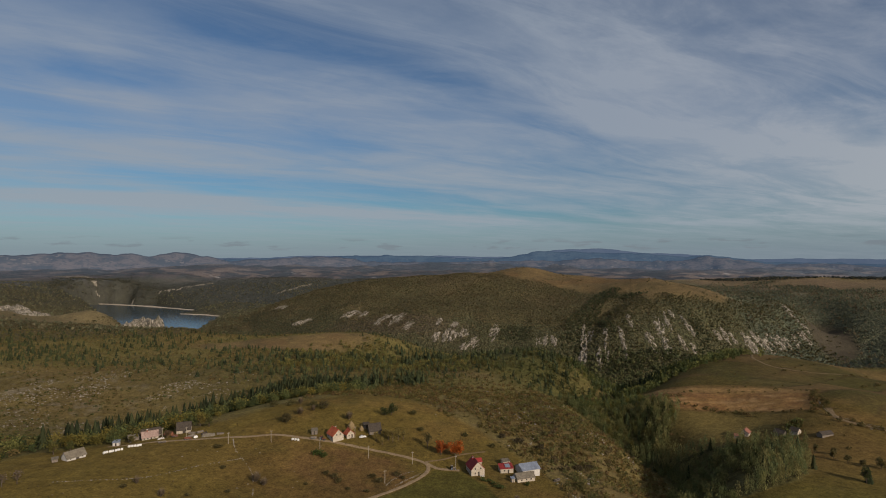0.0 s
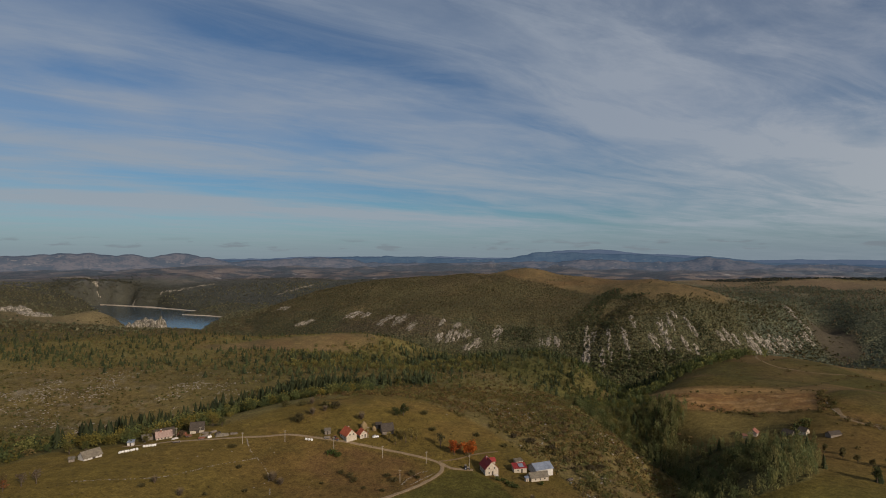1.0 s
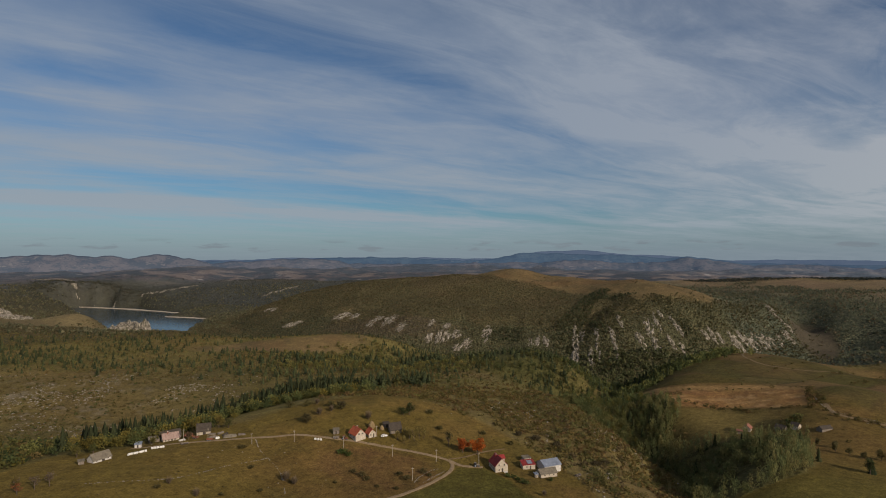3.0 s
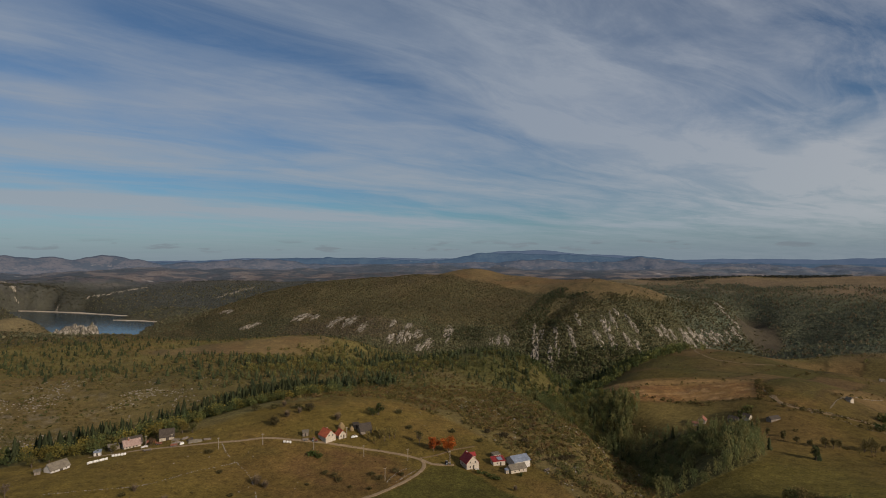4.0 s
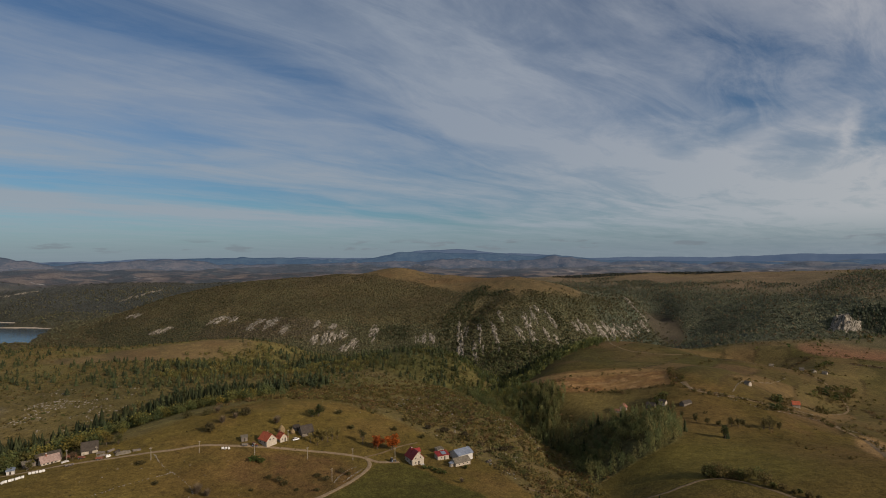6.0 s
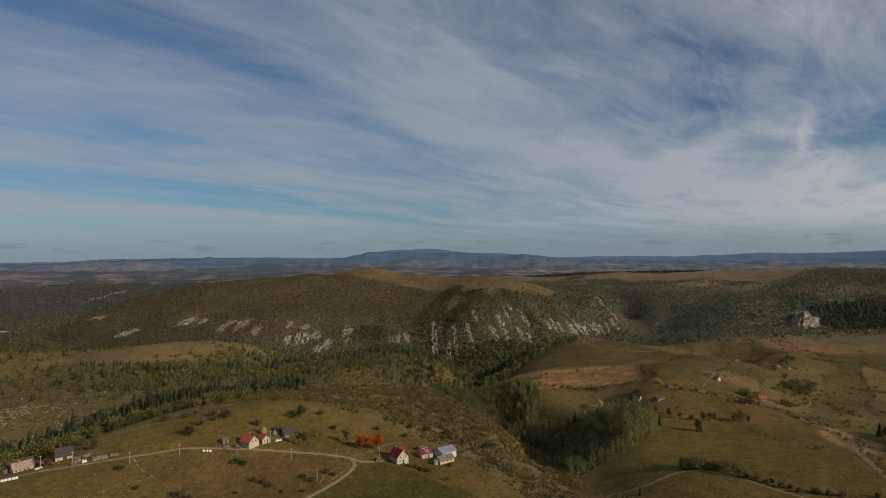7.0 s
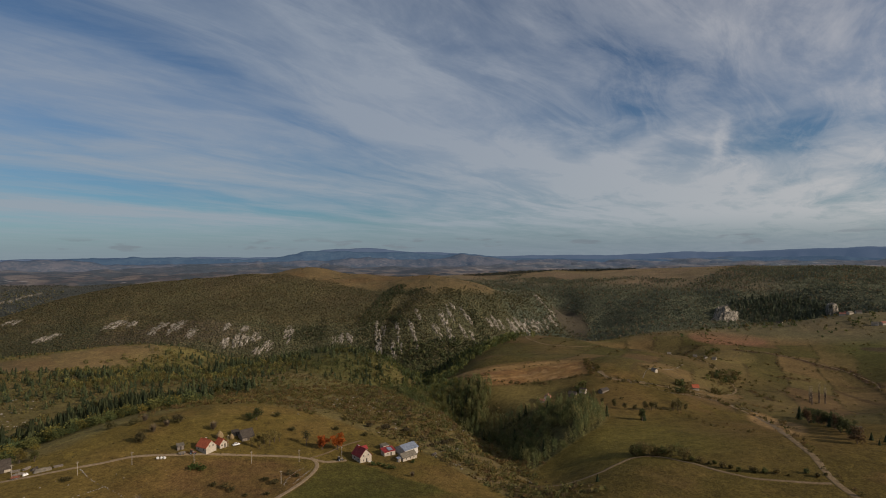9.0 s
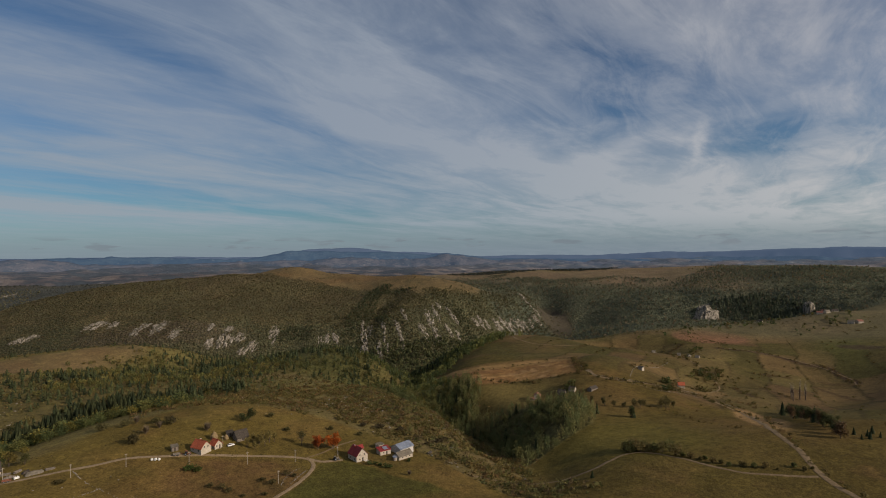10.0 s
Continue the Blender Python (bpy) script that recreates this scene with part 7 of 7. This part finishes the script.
def bush(x, y, height, spread, tone, label, seed, leaves=260, leaf=0.3, group="bushes in the meadow"):
    """A bush: a few stems and a ragged dome of leaf clumps."""
    rng = np.random.default_rng(seed)
    t = thing("bush", x, y, rng.random() * 360, label, "bush", group)
    bm = bmesh.new()
    for k in range(5):
        a = k * 1.26 + rng.random()
        tube(bm, (0.1 * math.cos(a), 0.1 * math.sin(a), -0.2), (0.3 * spread * math.cos(a), 0.3 * spread * math.sin(a), 0.6 * height), 0.05, 0.02, 5)
    part("stems", bm, TWIGS, t)
    v, q = clump_template(leaves, rng, leaf / height, (0.5 * spread / height, 0.5 * spread / height, 0.42), 0.5, 0.35)
    crown = mesh_of("crown", v * height, q, LEAVES, np.repeat(np.array(tone) * (0.7 + 0.6 * rng.random((leaves, 1))), 4, 0))
    crown.parent = t
    return t


def bare_bush(x, y, height, label, seed, group="leafless bushes"):
    rng = np.random.default_rng(seed)
    t = thing("bush", x, y, rng.random() * 360, label, "bush", group)
    n = 900
    d = rng.normal(size=(n, 3))
    d = d / np.linalg.norm(d, axis=1)[:, None] * (0.45 + 0.55 * rng.random((n, 1)))
    tip = d * np.array((0.52, 0.52, 0.40)) * height + np.array((0, 0, 0.58 * height))
    root = tip * np.array((0.25, 0.25, 0.45)) + rng.normal(size=(n, 3)) * 0.05 * height
    root[:, 2] = np.maximum(root[:, 2], 0.05)
    wide = np.column_stack([-d[:, 1], d[:, 0], 0.3 * d[:, 2]]) * 0.009 * height
    v = np.stack([root - wide, root + wide, tip], 1).reshape(-1, 3)
    twigs = mesh_of("crown", v, np.arange(3 * n).reshape(-1, 3), TWIGS)
    twigs.parent = t
    bm = bmesh.new()
    tube(bm, (0, 0, -0.3), (0.1, 0, height * 0.4), 0.1, 0.05, 6)
    part("stem", bm, BARK, t)


def spruce(x, y, height, seed, label="dark green spruce standing alone in the pasture", group=""):
    rng = np.random.default_rng(seed)
    t = thing("spruce_tree", x, y, 0, label, "tree", group)
    bm = bmesh.new()
    tube(bm, (0, 0, -0.4), (0, 0, height * 0.9), 0.02 * height, 0.005 * height, 7)
    part("trunk", bm, BARK, t)
    v, q = spire_template(16, 11, rng, 0.24)
    crown = mesh_of("crown", v * height, q, NEEDLES, np.tile(np.array((0.024, 0.034, 0.015)), (len(v), 1)))
    crown.parent = t


def build_trees():
    tree("maple_tree", 7.5, 321, 9.4, 8.6, (0.34, 0.098, 0.022), "maple in blazing orange autumn leaf by the track", 1, 1700, 0.36, low=0.1)
    tree("maple_tree", -1.2, 323, 8.6, 7.0, (0.30, 0.080, 0.022), "smaller maple in deep orange autumn leaf", 2, 1300, 0.34, low=0.1)
    tree("apple_tree", -9, 331, 8.8, 6.6, (0.060, 0.060, 0.028), "dull olive apple tree beside the orange maples", 3, 420, 0.28)
    tree("pear_tree", -34, 370, 8.6, 6.6, (0.05, 0.060, 0.024), "round dark green tree on the knoll", 4, 900, 0.32, low=0.12)
    tree("pear_tree", -38, 368, 5.6, 5.0, (0.056, 0.064, 0.025), "dark green tree on the knoll", 5, 480, 0.32, low=0.12)
    bush(-99, 353, 5.8, 5.0, (0.078, 0.066, 0.031), "round brown-olive bush in the meadow", 6, 700, 0.32)
    bush(-71, 315.5, 3.4, 5.6, (0.06, 0.084, 0.024), "fresh green bush below the track", 7)
    bush(-67, 314, 2.6, 4.0, (0.075, 0.09, 0.027), "fresh green bush below the track", 8)
    bush(-129, 320, 1.8, 4.0, (0.09, 0.075, 0.03), "low dark bush in the meadow", 9)
    for k, (x, y, h) in enumerate(((-81, 374, 3.2), (-88, 380, 2.4), (-20, 376, 2.0), (-14, 352, 1.6), (14, 352, 1.4), (30, 340, 1.4), (-118, 390, 3.0), (-105, 386, 2.6))):
        bush(x, y, h * 1.6, h * 2.1, (0.095, 0.085, 0.034), "small brown-olive bush on the knoll", 20 + k, 260)
    for k, (x, y, h) in enumerate(((21, 294, 2.2), (24, 293, 1.8), (28, 286, 2.8), (30, 285, 2.2), (26, 290, 1.6), (44, 291, 1.8))):
        bush(x, y, h, h * 1.4, (0.066, 0.081, 0.027), "green garden shrub beside the house", 40 + k, 120, 0.24, "garden shrubs")
    for k, (x, y, h) in enumerate(((-116, 295, 1.5), (-104, 270, 1.0), (-70, 285, 0.8), (-62, 297, 1.5), (-57, 293, 2.3), (-54, 289, 1.7), (-48, 282, 0.9), (-37, 294, 1.6), (-38, 279, 1.1), (-24, 296, 2.2), (-21, 293, 1.2), (-33, 289, 2.0), (-120, 262, 0.9), (-150, 262, 1.5))):
        bush(x, y, h * 1.4, h * 2.0, (0.088, 0.076, 0.033), "small dark bush in the dry grass", 60 + k, 200, 0.22)
    for k, (x, y, h) in enumerate(((-95, 284, 4.8), (-90, 281, 3.6), (-147, 268, 3.2), (-93, 364, 4.4), (-86, 370, 3.6), (-60, 357, 5.0), (36, 271, 2.6), (-130, 258, 3.4), (-99, 388, 4.0))):
        bare_bush(x, y, h * 1.45, "leafless grey-brown bush in the meadow", 90 + k)
    for k, (x, y, h, w) in enumerate(((-80, 375, 5.0, 6.5), (48, 352, 3.6, 6.0), (60, 345, 3.0, 5.0), (38, 358, 2.6, 4.0), (78, 322, 3.0, 5.0), (86, 330, 2.6, 4.5))):
        bush(x, y, h, w, (0.078, 0.064, 0.036), "large dull brown bush on the knoll", 400 + k, 380, 0.3)
    for k, (x, y, h) in enumerate(((-40, 334, 3.6), (-36, 331, 3.0), (-33, 336, 4.0), (-30, 334, 4.6), (-27, 337, 4.4), (-24, 338, 3.4), (-36, 340, 3.2))):
        tree("plum_tree", x, y, h * 1.6, h * 0.85, (0.200, 0.162, 0.058), "slim yellowing plum tree in the old orchard", 110 + k, 480, 0.25, group="orchard plum trees")
    for k, (x, y, h, tone) in enumerate(((-206, 250, 5.5, (0.18, 0.078, 0.033)), (-203, 257, 6.5, (0.135, 0.105, 0.075)), (-199, 261, 6.5, (0.143, 0.112, 0.083)), (-212, 258, 6, (0.128, 0.099, 0.039)))):
        tree("ash_tree", x, y, h, h * 0.8, tone, "thin autumn tree at the meadow's edge", 130 + k, 240, 0.26, group="autumn trees at the meadow edge")
    for k, (x, y, h, tone) in enumerate(((-199, 336, 7.5, (0.10, 0.10, 0.034)), (-203, 345, 8, (0.085, 0.092, 0.032)), (-196, 352, 8.5, (0.12, 0.105, 0.034)), (-173, 361, 8, (0.135, 0.112, 0.035)),
                                             (-158, 363, 8.5, (0.145, 0.115, 0.034)), (-150, 358, 6, (0.095, 0.094, 0.034)), (-168, 340, 5, (0.11, 0.075, 0.045)), (-186, 333, 4.5, (0.10, 0.09, 0.036)), (-212, 318, 6, (0.088, 0.094, 0.032)), (-217, 311, 7, (0.12, 0.108, 0.034)))):
        tree("walnut_tree", x, y, h, h * 0.85, tone, "rounded olive and yellow tree beside the farmyard", 430 + k, 620, 0.3, group="farmyard trees", low=0.14)
    # the pastures east of the ravine
    spruce(237, 311, 9.0, 150)
    tree("lime_tree", 235, 310, 8.5, 6.8, (0.06, 0.069, 0.027), "dark round tree standing beside a spruce", 151, 700, 0.36)
    spruce(120, 222, 4.2, 152)
    for k, (x, y, h) in enumerate(((262, 334, 6.5), (266, 332, 6), (271, 333, 5), (284, 327, 8), (288, 326, 8.5), (292, 327, 6.5), (296, 325, 5.0), (254, 338, 4.0), (250, 345, 4.0), (246, 352, 4.5), (252, 360, 4.5), (244, 366, 5))):
        tree("birch_tree", x, y, h * 1.2, h * 0.8, (0.123, 0.105, 0.045), "thin half-bare birch in a row across the pasture", 160 + k, 620, 0.32, group="birches across the pasture", low=0.15)
    for k in range(34):
        rng = np.random.default_rng(200 + k)
        f = (k / 33) ** 1.5
        x, y = np.interp(f, [0, 0.3, 0.5, 0.75, 1], [163, 176, 180, 188, 213]), np.interp(f, [0, 0.3, 0.5, 0.75, 1], [243, 228, 206, 184, 163])
        h = (6.2 if f < 0.42 else 2.6) * (0.35 + 1.0 * rng.random())
        bush(x + 3.0 + 1.6 * rng.normal(), y + 2.0 + 1.6 * rng.normal(), h, h * (0.8 + 0.4 * rng.random()), ((0.125, 0.105, 0.042), (0.105, 0.108, 0.040), (0.145, 0.112, 0.046))[k % 3], "brown-olive hedge bush along the field track", 200 + k, 260, 0.3, "hedge along the field track")
    for k in range(22):
        rng = np.random.default_rng(240 + k)
        f = k / 21
        x, y = np.interp(f, [0, 0.25, 0.7, 0.85, 1], [389, 359, 318, 303, 285]), np.interp(f, [0, 0.25, 0.7, 0.85, 1], [289, 263, 228, 211, 186])
        if k % 7 == 1:
            spruce(x + rng.normal() * 2, y + rng.normal() * 2, 9 + 3 * rng.random(), 240 + k, "dark spruce in a belt of mixed trees", "tree belt in the dell")
        else:
            tone = (0.120, 0.080, 0.044) if k % 4 == 1 else (0.080, 0.084, 0.036)
            tree("belt_tree", x + rng.normal() * 2, y + rng.normal() * 2, 7.5 + 3.5 * rng.random(), 8.0, tone, "dark leafy tree in a belt of mixed trees", 240 + k, 800, 0.45, group="tree belt in the dell", low=0.08)
    for k, (x, y) in enumerate(((292, 182), (297, 180), (302, 184), (306, 179), (311, 186), (299, 190))):
        spruce(x, y, 3.5 + (k * 37 % 10) * 0.25, 270 + k, "dark spruce by the cottage", "spruces by the cottage")
    for k, (x, y) in enumerate(((513, 363), (519, 366), (525, 361), (530, 358), (538, 363), (507, 357))):
        tree("poplar_tree", x, y, 18 + 2 * (k % 3), 2.8, (0.27, 0.23, 0.16), "tall thin leafless poplar in the pasture", 280 + k, 130, 0.35, group="bare poplars", low=0.1)


build_trees()


def build_hedges():
    rng = np.random.default_rng(900)

    def row(pts, step, spread):
        p = smooth_line(pts, step)
        return p[:, 0] + rng.normal(0, spread, len(p)), p[:, 1] + rng.normal(0, spread, len(p))
    sets = [row([(604, 630), (613, 620), (638, 616)], 4, 2.5), row([(728, 673), (738, 647), (731, 604)], 4, 2.0), row([(747, 714), (737, 688)], 4, 3), row([(306, 401), (320, 386), (328, 373), (353, 364), (365, 349), (373, 334), (368, 314)], 5, 2.0), row([(568, 574), (574, 562), (582, 552), (552, 545)], 2.6, 5),
            row([(510, 450), (509, 431), (484, 396), (476, 375)], 5, 4), row([(537, 443), (585, 455), (631, 469)], 7, 5), row([(714, 662), (722, 630), (723, 606)], 5, 2.5), row([(466, 450), (498, 455), (539, 464)], 2.6, 7), row([(616, 463), (646, 450)], 4, 2.5), row([(512, 429), (476, 376)], 4, 3), row([(542, 415), (518, 362)], 4, 3), row([(375, 360), (380, 344), (405, 348), (415, 318)], 4, 3),
            row([(864, 527), (871, 499)], 4, 5), row([(966, 537), (990, 520)], 4, 5), row([(739, 456), (690, 400), (674, 381)], 6, 3), row([(309, 446), (314, 460), (317, 476)], 1.6, 1.6), row([(614, 640), (650, 650), (690, 655)], 5, 3), row([(819, 727), (860, 720), (912, 705)], 5, 5),
            row([(305, 455), (318, 478), (330, 492)], 2.2, 2.0), row([(304, 440), (297, 418), (318, 398), (345, 388), (368, 364), (362, 333), (350, 306)], 5, 2.2),
            row([(420, 346), (405, 330), (395, 316)], 4, 3), row([(540, 535), (560, 560), (580, 545), (600, 530), (565, 580)], 4, 4),
            row([(275, 334), (278, 310), (268, 276), (258, 238)], 6, 1.2), row([(640, 520), (700, 480), (740, 440)], 9, 5),
            row([(620, 640), (690, 655), (760, 690), (820, 720)], 9, 6), row([(930, 650), (1000, 640), (1060, 650)], 10, 8), row([(350, 430), (420, 470), (495, 512)], 9, 3),
            row([(206, 136), (217, 158), (240, 184), (273, 222), (314, 260), (353, 300)], 6, 1.6), row([(360, 335), (363, 362), (342, 382), (316, 393), (295, 412)], 2.6, 2.2), row([(400, 408), (455, 420), (500, 446), (535, 494), (552, 526), (560, 552)], 3.0, 2.4),
            row([(700, 596), (712, 559), (729, 527), (726, 485), (739, 456), (690, 390)], 4, 2.5), row([(560, 610), (614, 640), (690, 655)], 4, 2.5), row([(215, 520), (262, 468), (292, 440)], 4, 2.0), row([(236, 560), (300, 520), (330, 490)], 7, 2.0), row([(219, 560), (226, 548), (231, 540)], 1.6, 2.2), row([(226, 500), (240, 488), (262, 466)], 2.4, 5.0), row([(200, 470), (192, 452), (190, 436)], 3.0, 1.6), row([(292, 440), (306, 458), (322, 484)], 1.3, 2.4),
            row([(590, 792), (655, 786), (690, 758), (735, 720), (800, 722), (866, 712)], 3.4, 4), row([(420, 560), (480, 600), (540, 640)], 6, 3)]
    x, y = np.concatenate([s[0] for s in sets]), np.concatenate([s[1] for s in sets])
    plant("hedge_bushes", x, y, SHRUBS + CLUMPS_MID[:2], (1.4, 3.6), 1.1, BROWSE + HEATH, LEAVES, "brown-olive hedge bushes along field edges", "hedge", 901)
    cop = lambda x, y: np.clip(0.8 * spot(x, y, 520, 472, 52, 15, 18) + spot(x, y, 372, 398, 9, 8) + 0.9 * spot(x, y, 262, 416, 12, 7, 30) + 0.7 * spot(x, y, 243, 395, 7, 6) + 0.9 * spot(x, y, 342, 373, 8, 7) + 0.8 * spot(x, y, 418, 401, 9, 7) + 0.9 * spot(x, y, 232, 558, 5, 7), 0, 1)
    x, y = sow(230, 620, 370, 540, 4.6, lambda x, y: ramp(0.3, 0.6, cop(x, y)) * (1 - 0.5 * ramp(460, 475, x)), 903)
    plant("copse", x, y, CLUMPS_MID, (4, 8), 0.9, GREENS + BROWSE, LEAVES, "dense green copse in the pasture", "copse", 904)
    x, y = sow(130, 1100, 130, 800, 11, lambda x, y: 0.26 * east_meadow(x, y) * ramp(-0.1, 0.5, rough(x, y, 80, 905)) * (x > 240), 906)
    plant("pasture_bushes", x, y, SHRUBS, (0.8, 2.6), 1.1, BROWSE + HEATH, LEAVES, "scattered small dark bushes in the pasture", "scrub", 907)
    def borders(x, y):
        fu, fv, cell = parcels(x, y)
        return (np.minimum(fv % 1, 1 - fv % 1) < 0.05) * (rnd(np.floor(fu), np.round(fv), 93) > 0.5) * east_meadow(x, y) * ramp(350, 400, x) * ramp(1150, 1050, x)
    x, y = sow(350, 1150, 330, 760, 4.2, lambda x, y: 0.3 * borders(x, y), 913)
    plant("border_bushes", x, y, SHRUBS, (1.0, 3.4), 1.1, BROWSE + HEATH, LEAVES, "dark bushes along the borders of small fields", "hedge", 914)
    x, y = sow(500, 1250, 330, 800, 14, lambda x, y: 0.9 * east_meadow(x, y) * np.clip(spot(x, y, 900, 690, 120, 25, -10) + spot(x, y, 660, 600, 60, 10, 30) + spot(x, y, 1000, 590, 80, 20, 0), 0, 1), 908)
    plant("field_copse", x, y, CLUMPS_FAR, (4, 8), 1.0, BROWSE + GREENS, LEAVES, "small dark copses among far fields", "copse", 909)
    x, y = sow(-210, 110, 240, 430, 3.2, lambda x, y: 0.4 * knoll_meadow(x, y) * ramp(0.0, 0.6, rough(x, y, 35, 910)), 911)
    plant("meadow_tussocks", x, y, CLUMPS_TINY, (0.2, 0.75), 1.4, [(0.105, 0.082, 0.036), (0.085, 0.072, 0.030), (0.130, 0.100, 0.046)], LEAVES, "rough brown tussocks in the meadow", "scrub", 912)


build_hedges()
